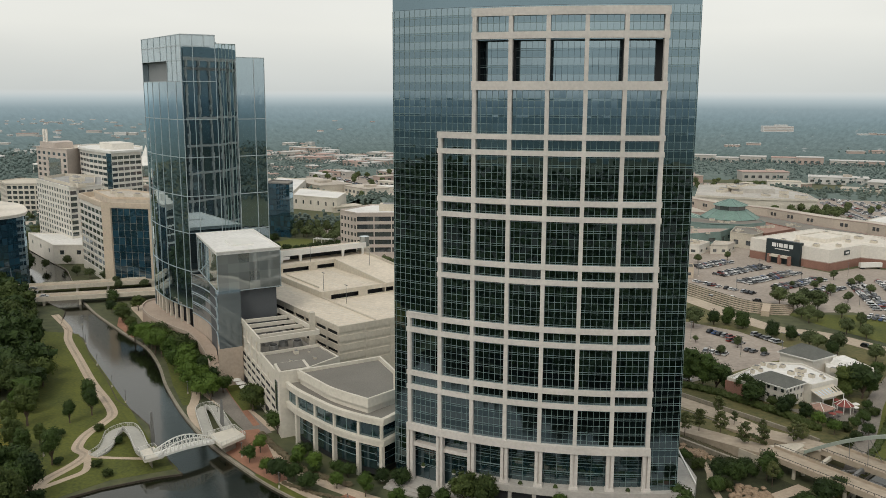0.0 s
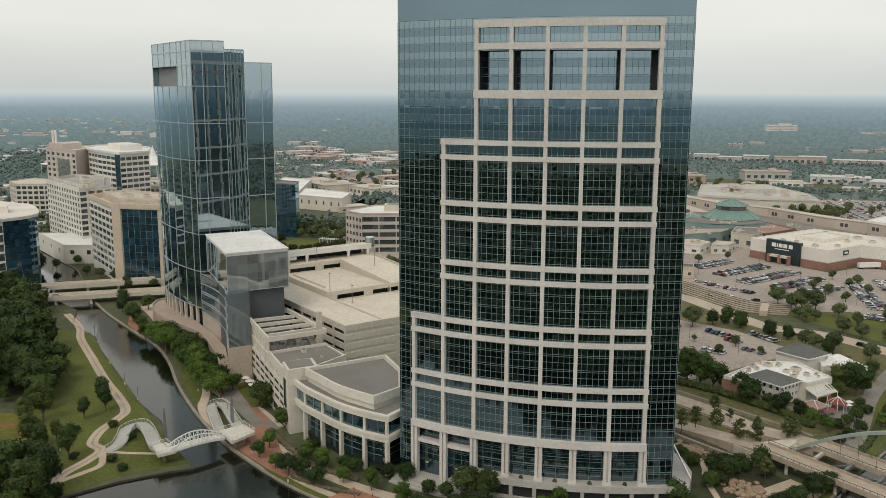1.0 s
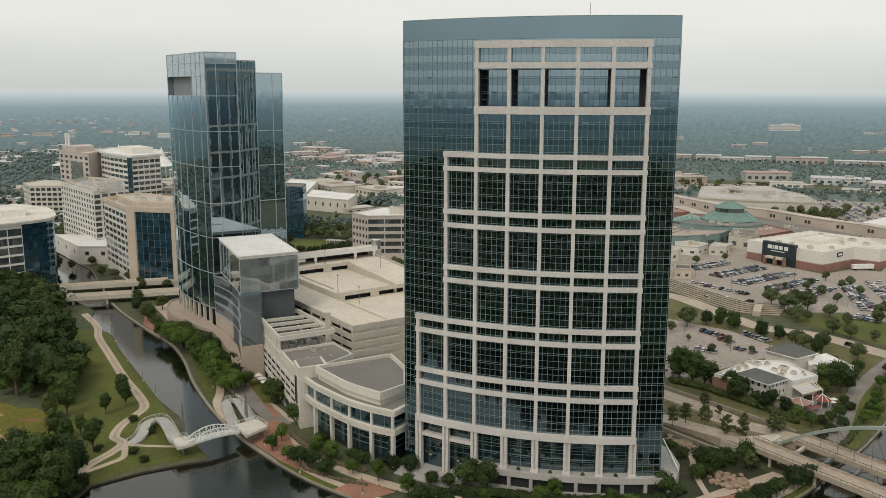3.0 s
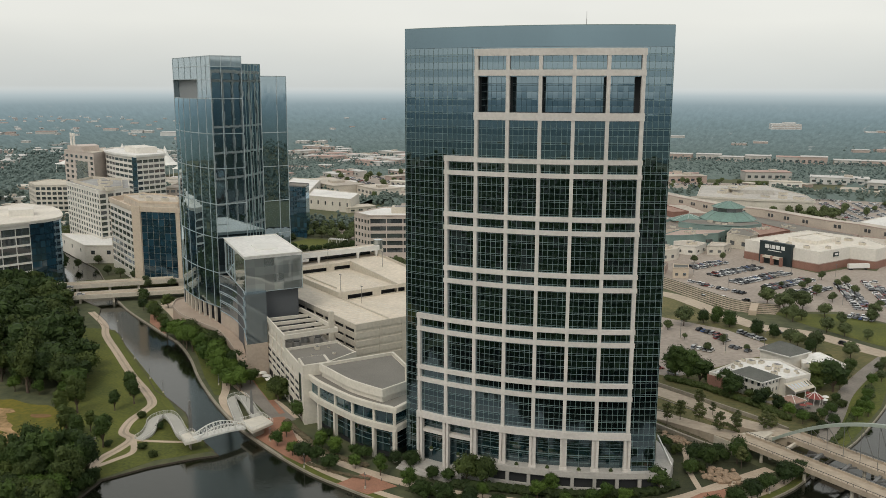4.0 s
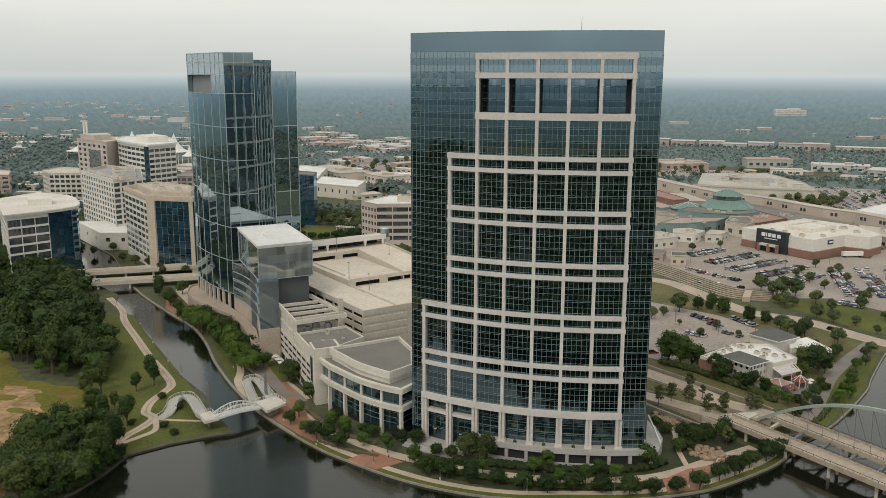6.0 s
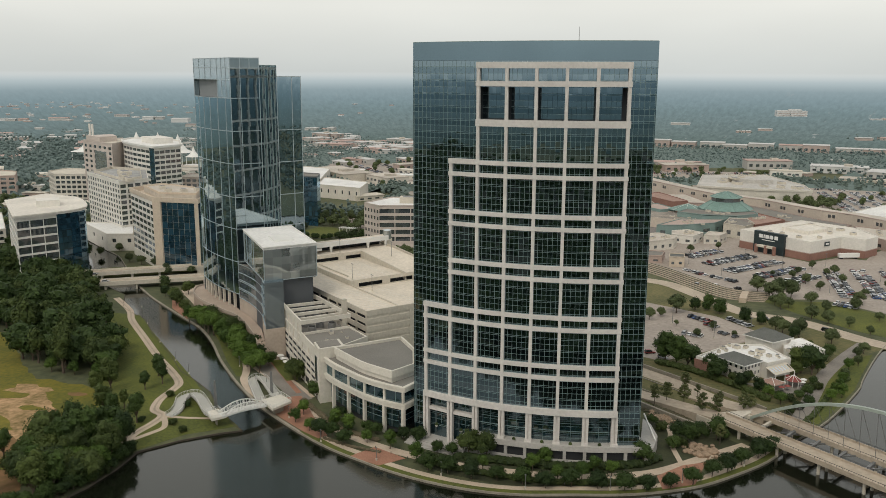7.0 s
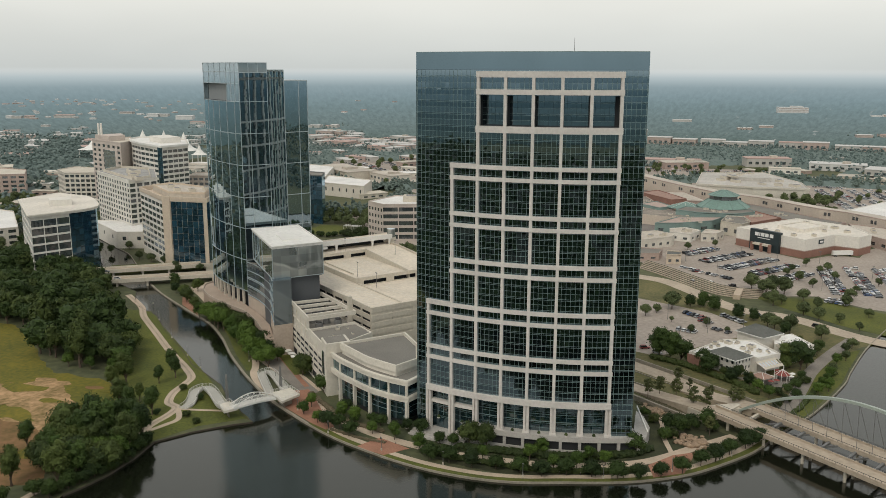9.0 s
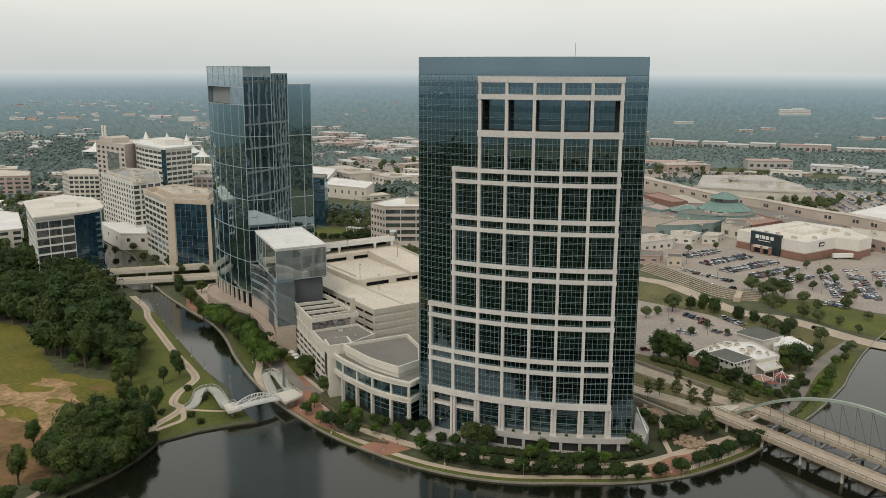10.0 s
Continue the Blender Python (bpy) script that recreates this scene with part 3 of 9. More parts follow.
def ragged(pts, amp, seed):
    """An outline with an uneven, natural edge."""
    out = []
    for i in range(len(pts)):
        a, b = pts[i - 1], pts[i]
        k = max(2, int(math.dist(a, b) / 2.0))
        for j in range(k):
            p = lerp(a, b, j / k)
            o = noise.noise(Vector((p[0] * 0.11, p[1] * 0.11, seed))) * amp + noise.noise(Vector((p[0] * 0.5, p[1] * 0.5, seed))) * amp * 0.4
            o2 = noise.noise(Vector((p[0] * 0.11, p[1] * 0.11, seed + 9))) * amp
            out.append((p[0] + o, p[1] + o2))
    return out


edge = smooth_line(BANK_E[15:29], 5)
setting("pavement_promenade", Shape()._strip(offset_line(edge, 0.3), offset_line(edge, 2.7), -0.3, 0.06), M_GRASS, "narrow strip of dark grass along the water wall", "lawn")
setting("pavement_walk", Shape()._strip(offset_line(edge, 2.7), offset_line(edge, 5.2), -0.3, 0.09), M_WALK, "pale concrete lakeside walk", "path")
UPPER = [(-125, 55), (-110, 38), (-98, 24), (-84, 10), (-70, -2), (-54, -11), (-36, -17), (-20, -20), (0, -20.5), (18, -19), (34, -14), (47, -7), (62, 8), (76, 22)]
surface("lawn_bed", [(-34, -22), (-20, -27.5), (-4, -30), (14, -29.5), (30, -26), (44, -20.5), (50, -12), (46, 4), (40, -2), (28, -8), (12, -12), (-4, -13), (-20, -13)], 0.07, M_BED, "dark ground cover between the hedges", "planting bed")
setting("pavement_upper", ribbon(UPPER, 4.0, -0.2, 0.12), M_WALK, "wide pale paved walk among planting beds", "path")
surface("pavement_plaza", [(-102, 9), (-96, 3.5), (-80, -8), (-72, -12.5), (-70, -9), (-79, 2), (-88, 15), (-95, 24.5), (-101, 21)], 0.14, M_BRICKPAVE, "red brick paving by the footbridge", "paving")
surface("pavement_plaza_2", [(-56, -23.5), (-44, -27.5), (-37, -20), (-50, -14)], 0.14, M_BRICKPAVE, "red brick paving at the lakeside steps", "paving")
surface("pavement_plaza_3", [(48, -20), (58, -14), (62, 4), (54, -1), (46, -11)], 0.14, M_BRICKPAVE, "red brick paving where the walks meet", "paving")
setting("pavement_garden", ribbon([(46, 44), (48, 36), (50, 26), (50, 18), (52, 8), (54, 0)], 1.8, -0.2, 0.15), M_WALK, "narrow curving tan garden path", "path")
setting("path_east_bank", ribbon([(-162, 92), (-148, 73.5), (-134.6, 53.5), (-129.3, 43), (-126.6, 36), (-119.5, 26.5), (-106, 14)], 3.2, -0.2, 0.14), M_WALK, "pale path along the canal bank", "path")
e2 = smooth_line(BANK_E[5:16], 4)
setting("path_canal_edge", Shape()._strip(offset_line(e2, 0.2), offset_line(e2, 0.8), -0.3, 0.1), M_WALLEDGE, "pale narrow walk at the canal edge", "path")
setting("path_service", ribbon([(-228, 180), (-232, 168), (-215, 149), (-196, 128), (-176, 109), (-160, 94), (-147, 78), (-137, 64), (-128, 54), (-116, 44), (-104, 34), (-92, 22)], 8.0, -0.2, 0.11), M_WALK, "pale pinkish service road beside the glass tower", "road")
surface("lawn_east", [(-175, 96), (-164, 82), (-147, 58), (-131.5, 38.6), (-129.5, 40), (-135.5, 51.5), (-150, 71), (-163, 88)], 0.08, M_GRASS, "small canal-side lawn", "lawn")

PATH_W = [(-262, 140), (-239, 119), (-226, 102), (-203, 78), (-178, 52), (-161, 36), (-151, 25), (-149, 17), (-148, 6), (-144, -4), (-138, -8), (-137, -16), (-138, -26), (-137, -34)]
setting("path_west_bank", ribbon(PATH_W, 3.6, -0.2, 0.10), M_WALK, "winding pale sandy park path with a brown centre strip", "path")
setting("path_west_strip", ribbon(PATH_W, 0.8, -0.2, 0.13), M_TERRACE, "brown centre strip of the park path", "path")
setting("path_court", ribbon([(-131, 60), (-124, 52), (-112, 40), (-100, 28), (-92, 20)], 7.4, -0.2, 0.13), M_PLAZA, "plum-grey paved court beside the annex", "path")
setting("pavement_court_edge", ribbon([(-124.8, 60), (-116, 49.4), (-106, 37.5), (-97, 27)], 2.2, -0.2, 0.16), M_BRICKPAVE, "red brick edging of the paved court", "paving")
surface("lawn_annex", [(-128.5, 64), (-118, 50.5), (-108, 38.6), (-104, 42), (-114, 55), (-123, 66)], 0.17, M_GRASS, "small lawn between the court and the annex", "lawn")
surface("pavement_bank", [(-228, 144), (-219, 129), (-199, 111.5), (-205, 126), (-216, 139)], 0.12, M_BRICKPAVE, "red brick paving on the canal bank", "paving")
setting("path_shore", ribbon([(-146, -100), (-143.5, -88), (-142.3, -80)], 2.6, -0.2, 0.10), M_WALK, "pale path behind the lakeside trees", "path")
setting("path_spur", ribbon([(-137, -34), (-133, -25), (-131, -18), (-136, -10)], 2.2, -0.2, 0.11), M_WALK, "short pale path spur on the lawn", "path")
setting("path_tip", ribbon([(-137, -9), (-128, -8), (-118, -6)], 1.6, -0.2, 0.11), M_WALK, "thin pale path to the bridge", "path")
surface("lawn_west", [(-228, 112), (-203, 86), (-176, 59), (-150, 33), (-124, 6), (-105, -10), (-120, -22), (-130, -40), (-146, -38), (-166, -8), (-182, 12), (-204, 42), (-232, 80), (-262, 112)], 0.05, M_GRASS, "mown lawn sloping to the canal", "lawn")
surface("field_grass", ragged([(-310, 74), (-268, 66), (-240, 36), (-214, 14), (-184, 12), (-168, 2), (-154, -20), (-150, -60), (-160, -110), (-260, -110), (-340, 0)], 4, 7.0), 0.04, M_FIELD, "open yellow-green rough field", "field")

surface("field_soil", ragged([(-262, -6), (-223, -6), (-218, 5), (-207, 8), (-193, -2), (-173, -22), (-164, -38), (-176, -46), (-210, -58), (-262, -40)], 4, 1.0), 0.07, M_SOIL, "bare pinkish-brown soil in the rough field", "field")
surface("field_earth", ragged([(-262, -30), (-205, -34), (-178, -40), (-166, -50), (-170, -60), (-200, -70), (-262, -70)], 4, 6.0), 0.072, M_EARTH, "bare red-brown earth in the rough field", "field")
surface("field_soil_2", ragged([(-215, -66), (-176, -58), (-150, -68), (-146, -78), (-160, -84), (-180, -100), (-226, -92)], 4, 3.0), 0.07, M_EARTH, "bare brown soil in the rough field", "field")
surface("field_soil_3", ragged([(-212, -24), (-196, -22), (-184, -34), (-200, -38)], 5, 5.0), 0.075, M_FIELD, "dry grass tongue in the bare soil", "field")

sp_ = random.Random(3)
for i in range(26):
    x, y = sp_.uniform(-255, -150), sp_.uniform(-90, 6)
    r = sp_.uniform(1.5, 6.0)
    if x > -168 and y > -60 or x - y > -120 and y < -70:
        continue
    surface("field_tuft", ragged([(x + r * sp_.uniform(1.0, 2.6) * math.cos(k * 0.9), y + r * sp_.uniform(0.5, 1.0) * math.sin(k * 0.9)) for k in range(7)], 1.6, 20.0 + i), 0.085 + 0.002 * i, (M_FIELD, M_SOIL, M_EARTH, M_FIELD)[i % 4], "rough grass and bare patches in the field", "field")

# unseen dark sheet south of the lake, added to darken the tower's reflections
surface("forest_floor", [(-1000, -135), (-240, -135), (-170, -125), (-110, -119), (-60, -120), (0, -106), (70, -88), (122, -74), (176, -44), (230, -20), (700, -60), (700, -1000), (-1000, -1000)], 0.03, M_SHADEFLOOR, "unseen floor of the added lakeside woods, with shade put into its dark colour", "ground")
# right-hand roads and lots
setting("road_near", ribbon([(-20, 106), (10, 83), (36, 64.5), (50, 52.5), (66, 37.5)], 7.8, -0.2, 0.12), M_ROAD, "pale concrete carriageway leading to the bridge", "road")
setting("road_second", ribbon([(-20, 137), (20, 105), (42, 87.5), (58, 74), (72, 58), (84, 43.5)], 8.6, -0.2, 0.12), M_ROAD, "pale concrete carriageway leading to the bridge", "road")
setting("road_median", ribbon([(-20, 121.5), (20, 90.5), (42, 73), (54, 63), (70, 48)], 11.0, -0.2, 0.10), M_VERGE, "rough grassy median with young trees", "median")
surface("road_lot", [(20, 190), (30, 215), (49, 205), (73, 192), (88, 173), (100, 160), (82, 146), (62, 124), (46, 108), (24, 118)], 0.08, M_LOT, "pale restaurant parking lot", "parking lot")
setting("road_cross", ribbon([(-20, 310), (20, 275), (46, 262), (63, 240), (88, 204), (114, 194), (140, 168), (158, 156), (190, 145)], 11.0, -0.2, 0.10), M_ROAD, "pale concrete street behind the restaurants", "road")
surface("road_big_lot", [(20, 330), (44, 292), (64, 258), (90, 250), (112, 240), (134, 246), (160, 224), (230, 200), (330, 300), (270, 420), (220, 440), (192, 400), (181, 370), (165, 376), (142, 352), (97, 398), (104, 430), (80, 440), (40, 420), (20, 400)], 0.08, M_LOT, "large pale shopping-centre parking lot", "parking lot")
surface("lawn_strip", [(98, 236), (116, 210), (142, 182), (170, 164), (220, 150), (240, 190), (168, 214), (134, 240), (112, 236)], 0.06, M_GRASS, "grassy strip beside the street", "lawn")
setting("pavement_right_walk", ribbon([(92, 36), (98, 54), (106, 80), (114, 106), (127, 135), (140, 160)], 6.0, -0.2, 0.13), M_PLAZA, "grey-pink walk beside the waterway", "path")
surface("lawn_right_bank", [(92, 28), (107, 55), (124, 92), (129, 108), (141, 144), (128, 132), (115, 100), (104, 66), (96, 44)], 0.07, M_GRASS, "rough grass on the waterway bank", "lawn")
surface("lawn_garden", [(42, 40), (60, 24), (70, 26), (78, 18), (66, 6), (50, -6), (38, -16), (30, -12), (40, 0)], 0.06, M_BED, "dark garden ground cover beside the tower", "lawn")
surface("road_upper_left", [(-320, 205), (-300, 174), (-251, 217), (-200, 260), (-160, 300), (-175, 315), (-262, 238)], 0.06, M_GRASS, "green verge behind the canal bridge", "lawn")
surface("lawn_roundabout", [(-247, 366), (-236, 351), (-219, 344), (-207, 360), (-213, 378), (-228, 391), (-241, 389)], 0.1, M_GRASS, "green lawn behind the garage", "lawn")
surface("road_north", [(-245, 440), (-200, 390), (-160, 310), (-90, 250), (-60, 270), (-130, 350), (-170, 430), (-220, 480)], 0.05, M_LOT, "pale street and yard behind the garage", "road")
surface("verge_right", [(30, 60), (58, 40), (92, 30), (108, 58), (124, 94), (140, 146), (154, 160), (140, 176), (112, 190), (90, 206), (62, 246), (40, 270), (-10, 300), (-40, 200), (-20, 90)], 0.03, M_VERGE, "rough yellow-green verges beside the streets", "verge")
surface("road_mall_yard", [(-20, 400), (20, 390), (60, 440), (100, 480), (60, 640), (0, 740), (-30, 640), (-30, 480)], 0.045, M_ASPHALT, "grey service yards between the mall wings", "yard")
surface("road_mall_lot", [(190, 600), (240, 560), (330, 600), (320, 760), (180, 740)], 0.05, M_LOT, "pale mall parking lot behind the long wall", "parking lot")
# hidden pale paving, added to lighten what the mirror tower reflects
surface("road_lot_west", [(-52, 210), (-24, 100), (18, 74), (22, 118), (18, 190), (28, 216), (18, 276), (-24, 310)], 0.05, M_LOT, "unseen pale paving behind the tower, added for the mirror tower's reflection", "parking lot")

# ---- the front tower: a curved glass slab behind a stepped stone grid ----
BAY, COL0, AXIS, RADIUS, NOSE = 9.4, 3.2, 3.0, 106.0, -9.1
COLS = [COL0 + BAY * k for k in range(-4, 4)]
STEP_TOP = [51.05, 101.0, 132.2, 132.2, 132.2, 132.2, 132.2]     # height of the stone grid over each bay
GLASS_TOP, DECK, ENTRY = 138.5, 6.5, 1.4


def on_arc(x, out=0.0):
    """A plan point of the curved front, out metres in front of its glass."""
    y = NOSE + (x - AXIS) ** 2 / (2 * RADIUS)
    n = Vector(((x - AXIS) / RADIUS, -1.0)).normalized()
    return (x + n.x * out, y + n.y * out)


def arc_band(shape, x0, x1, z0, z1, inner, outer, pieces=None):
    """A curved stone band from inner to outer in front of the glass."""
    k = pieces or max(1, round((x1 - x0) / 2.4))
    a = [on_arc(x0 + (x1 - x0) * i / k, inner) for i in range(k + 1)]
    b = [on_arc(x0 + (x1 - x0) * i / k, outer) for i in range(k + 1)]
    return shape.prism(a + b[::-1], z0, z1)


tower = thing("office_tower", "tall curved glass office tower behind a stepped pale stone grid", "office tower")

# grid beams (z0, z1) that run over the bays which reach that high
BEAMS = [(16.7, 18.8)]
for top in (34.4, 51.05, 67.7, 84.35, 101.0):
    BEAMS += [(top - 1.4, top - 0.05), (top - 5.42, top - 4.12)]
BEAMS += [(112.0, 114.2), (124.6, 126.3), (130.2, 132.2)]
for z0, z1 in BEAMS:
    x0 = min(COLS[i] for i in range(7) if STEP_TOP[i] >= z1 - 0.1)
    deep = 1.15 if z0 < 20 else 0.95
    part("beam", arc_band(Shape(), x0 - 0.75, COLS[-1] + 0.75, z0, z1, -0.2 if z0 < 111 else -0.4, deep), M_STONE, tower)
for i, x in enumerate(COLS):
    top = max(STEP_TOP[max(0, i - 1)] if i else 0, STEP_TOP[min(i, 6)])
    s = Shape()
    arc_band(s, x - 0.52, x + 0.52, 16.8, top - 0.05, -0.3, 0.85, 1)
    part("column", s, M_STONE, tower)
    s = Shape()
    foot = ENTRY if i < 2 else DECK
    arc_band(s, x - 1.0, x - 0.18, foot, 16.6, -0.7, 0.75, 1)
    arc_band(s, x + 0.18, x + 1.0, foot, 16.6, -0.7, 0.75, 1)
    arc_band(s, x - 0.6, x + 0.6, foot, 16.55, -0.9, 0.2, 1)
    if i > 1:
        arc_band(s, x - 1.2, x + 1.2, foot, foot + 0.8, -0.8, 0.95, 1)
    part("base_column", s, M_STONE, tower, "paired stone pier")

# glass: module lines and floor lines
xs = []
x = COLS[0] - BAY / 6 * 3
while x <= 39.45:
    xs.append(x)
    x += BAY / 6
xs = [-39.6] + xs + ([39.6] if 39.6 - xs[-1] > 0.3 else [])
zs = []
FLOOR = 16.65 / 4
z = 34.4 - 16.65 - FLOOR * 3
while z < 134:
    zs += [z + 0.1, z + 0.6, z + 2.5]
    z += FLOOR
zs = [DECK - 1.5] + [z for z in zs if z < GLASS_TOP - 1.5] + [GLASS_TOP]
LOGGIA = (114.2, 124.6)


def recess(x, z):
    """How far behind the curve the glass stands: the lobby and the loggia are set back."""
    if z < 16.5 and COLS[0] < x < COLS[-1]:
        return -2.2
    if LOGGIA[0] < z < LOGGIA[1] and COLS[2] < x < COLS[-1]:
        return -3.6
    return 0.0


rng = random.Random(4)


def pane(shape, x0, x1, z0, z1, rec):
    """One pane, minutely out of true as set panes are."""
    gap = 0.03 if z1 < 131 else 0.0
    a, b = on_arc(x0 + gap, rec), on_arc(x1 - gap, rec)
    n = Vector(((x0 + x1) / 2 - AXIS, -RADIUS)).normalized()
    j = [rng.gauss(0, 0.003 if z1 < 130 else 0.0004) for _ in range(3)]
    return shape.quad((a[0] + n.x * j[0], a[1] + n.y * j[0], z0 + 0.03), (b[0] + n.x * j[1], b[1] + n.y * j[1], z0 + 0.03),
                      (b[0] + n.x * (j[1] + j[2]), b[1] + n.y * (j[1] + j[2]), z1 - 0.03), (a[0] + n.x * (j[0] + j[2]), a[1] + n.y * (j[0] + j[2]), z1 - 0.03))


rest = Shape()
spandrel = Shape()
lobby = Shape()
single = 0
for i in range(len(xs) - 1):
    for j in range(len(zs) - 1):
        xm, zm = (xs[i] + xs[i + 1]) / 2, (zs[j] + zs[j + 1]) / 2
        rec = recess(xm, zm)
        if rec == -2.2:
            pane(lobby, xs[i], xs[i + 1], zs[j], zs[j + 1], rec)
        elif COLS[3] < xm < COLS[-1] and 84.3 < zm < 101 and single < 300:
            single += 1
            part("pane", pane(Shape(), xs[i], xs[i + 1], zs[j], zs[j + 1], rec), M_TOWER_GLASS, tower)
        else:
            pane(spandrel if 1.85 < zs[j + 1] - zs[j] < 1.95 else rest, xs[i], xs[i + 1], zs[j], zs[j + 1], rec)
part("glazing", rest, M_TOWER_GLASS, tower, "reflective blue-green curtain-wall panes", kind="stuff")
part("spandrel_glazing", spandrel, M_SPANDREL, tower, "paler reflective spandrel panes", kind="stuff")
for i in range(len(xs) - 1):
    if xs[i + 1] < COLS[2] + 1:
        pane(lobby, xs[i], xs[i + 1], ENTRY, zs[0], recess((xs[i] + xs[i + 1]) / 2, ENTRY))
part("lobby_glazing", lobby, M_LOBBY_GLASS, tower, "clear dark lobby glass", kind="stuff")

# mullions: thin bars a few centimetres proud of the glass
mu = Shape()
for x in xs:
    zz = [(DECK - 1.5, GLASS_TOP - 6)]
    if COLS[2] < x < COLS[-1] - 0.2:
        zz = [(16.5, LOGGIA[0]), (LOGGIA[1], GLASS_TOP - 6)]
    elif COLS[0] < x < COLS[-1]:
        zz = [(16.5, GLASS_TOP - 6)]
    for z0, z1 in zz:
        p = on_arc(x, 0.03)
        mu.box(p[0], p[1], z0, 0.085, 0.10, z1 - z0)
for z in zs[1:-1]:
    if z > GLASS_TOP - 6:
        continue
    for i in range(len(xs) - 1):
        rec = recess((xs[i] + xs[i + 1]) / 2, z)
        a, b = on_arc(xs[i], rec + 0.03), on_arc(xs[i + 1], rec + 0.03)
        mu.bar(a, b, 0.09, z - 0.04, z + 0.04)
part("mullions", mu, M_MULLION, tower, "fine grey aluminium mullion grid", kind="stuff")
mu2 = Shape()
for x in [COLS[0] + BAY / 2 * i for i in range(15)]:
    if COLS[0] < x < COLS[-1]:
        p = on_arc(x, -2.15)
        mu2.box(p[0], p[1], DECK, 0.10, 0.10, 10)
for z in (10.2, 12.9):
    for i in range(len(xs) - 1):
        if COLS[0] < xs[i] and xs[i + 1] < COLS[-1] + 0.2:
            mu2.bar(on_arc(xs[i], -2.1), on_arc(xs[i + 1], -2.1), 0.14, z - 0.07, z + 0.07)
part("lobby_mullions", mu2, M_MULLION, tower, "grey lobby glazing bars", kind="stuff")

# loggia: side walls, floor and dark side screens of each opening; lobby soffit
lg = Shape()
arc_band(lg, COLS[2] - 0.3, COLS[-1] + 0.3, LOGGIA[0] - 0.25, LOGGIA[0] + 0.05, -3.8, 0.2)
arc_band(lg, COLS[2] - 0.3, COLS[-1] + 0.3, LOGGIA[1] - 0.05, LOGGIA[1] + 0.25, -3.8, 0.2)
lb = Shape()
arc_band(lb, COLS[0] - 0.3, COLS[-1] + 0.3, 16.45, 16.75, -2.4, 0.1)
for x in (COLS[2] - 0.3, COLS[-1] + 0.1):
    arc_band(lg, x, x + 0.25, LOGGIA[0], LOGGIA[1], -3.8, -0.1, 1)
for x in (COLS[0] - 0.3, COLS[-1] + 0.1):
    arc_band(lb, x, x + 0.25, DECK, 16.5, -2.4, -0.1, 1)
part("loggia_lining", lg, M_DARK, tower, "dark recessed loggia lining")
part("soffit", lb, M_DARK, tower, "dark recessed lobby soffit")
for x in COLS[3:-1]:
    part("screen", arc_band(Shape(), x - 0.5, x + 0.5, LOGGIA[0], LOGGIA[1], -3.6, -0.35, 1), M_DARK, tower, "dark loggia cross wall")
part("soffit_band", arc_band(Shape(), COLS[0] + 1, COLS[2] - 0.8, 11.8, 12.9, -1.9, 0.1), M_STONE, tower, "pale canopy band over the entrance")

# body behind the glass, back front with the same grid, roof
fr = [on_arc(-39.5 + 79 * i / 24, -0.35) for i in range(25)]
lob = [on_arc(-39.5 + 79 * i / 24, -2.8) for i in range(25)]
DEPTH = 36.0
bk = [(36.0 - 72 * i / 24, DEPTH - (36.0 - 72 * i / 24 - AXIS) ** 2 / 230) for i in range(25)]
core = Shape()
core.prism(lob + bk, 0, 16.5)
core.prism(fr + bk, 16.5, LOGGIA[0])
core.prism([on_arc(-39.5 + 79 * i / 24, -0.35 if -39.5 + 79 * i / 24 < COLS[2] - 2 or -39.5 + 79 * i / 24 > COLS[-1] + 1 else -4.0) for i in range(25)] + bk, LOGGIA[0], LOGGIA[1])
core.prism(fr + bk, LOGGIA[1], GLASS_TOP - 1.2)
part("core", core, M_DARK, tower, "near-black block behind the glass for the dim interior")
back = Shape()
for i in range(24):
    a, b = bk[i], bk[i + 1]
    for j in range(32):
        back.quad((a[0], a[1] + 0.4, 6 + j * 4.14), (b[0], b[1] + 0.4, 6 + j * 4.14), (b[0], b[1] + 0.4, 6 + j * 4.14 + 4.1), (a[0], a[1] + 0.4, 6 + j * 4.14 + 4.1))
for xe in (-39.6, 39.6):
    y0, y1 = on_arc(xe)[1], bk[0 if xe > 0 else -1][1]
    for i in range(14):
        for j in range(32):
            ya, yb = y0 + (y1 - y0) * i / 14, y0 + (y1 - y0) * (i + 1) / 14
            xa, xb = xe * (1 - 0.09 * i / 14), xe * (1 - 0.09 * (i + 1) / 14)
            back.quad((xa, ya + 0.04, 5 + j * 4.17), (xb, yb - 0.04, 5 + j * 4.17), (xb, yb - 0.04, 5 + j * 4.17 + 4.1), (xa, ya + 0.04, 5 + j * 4.17 + 4.1))
part("rear_glazing", back, M_TOWER_GLASS, tower, "rear and end curtain-wall panes", kind="stuff")
for x in COLS:
    y = DEPTH - (x - AXIS) ** 2 / 230
    part("rear_column", Shape().box(x, y + 0.8, 6, 1.0, 1.0, 126), M_STONE, tower)
for z0, z1 in BEAMS[::2] + BEAMS[-2:]:
    s = Shape()
    for i in range(24):
        if COLS[0] - 2 < (bk[i][0] + bk[i + 1][0]) / 2 < COLS[-1] + 2:
            s.bar((bk[i][0], bk[i][1] + 0.8), (bk[i + 1][0], bk[i + 1][1] + 0.8), 1.0, z0, z1)
    part("rear_beam", s, M_STONE, tower)
cap = arc_band(Shape(), -39.5, 39.5, GLASS_TOP - 0.05, GLASS_TOP + 0.12, -0.5, 0.05, 24)
part("coping", cap, M_MULLION, tower, "thin metal parapet coping")
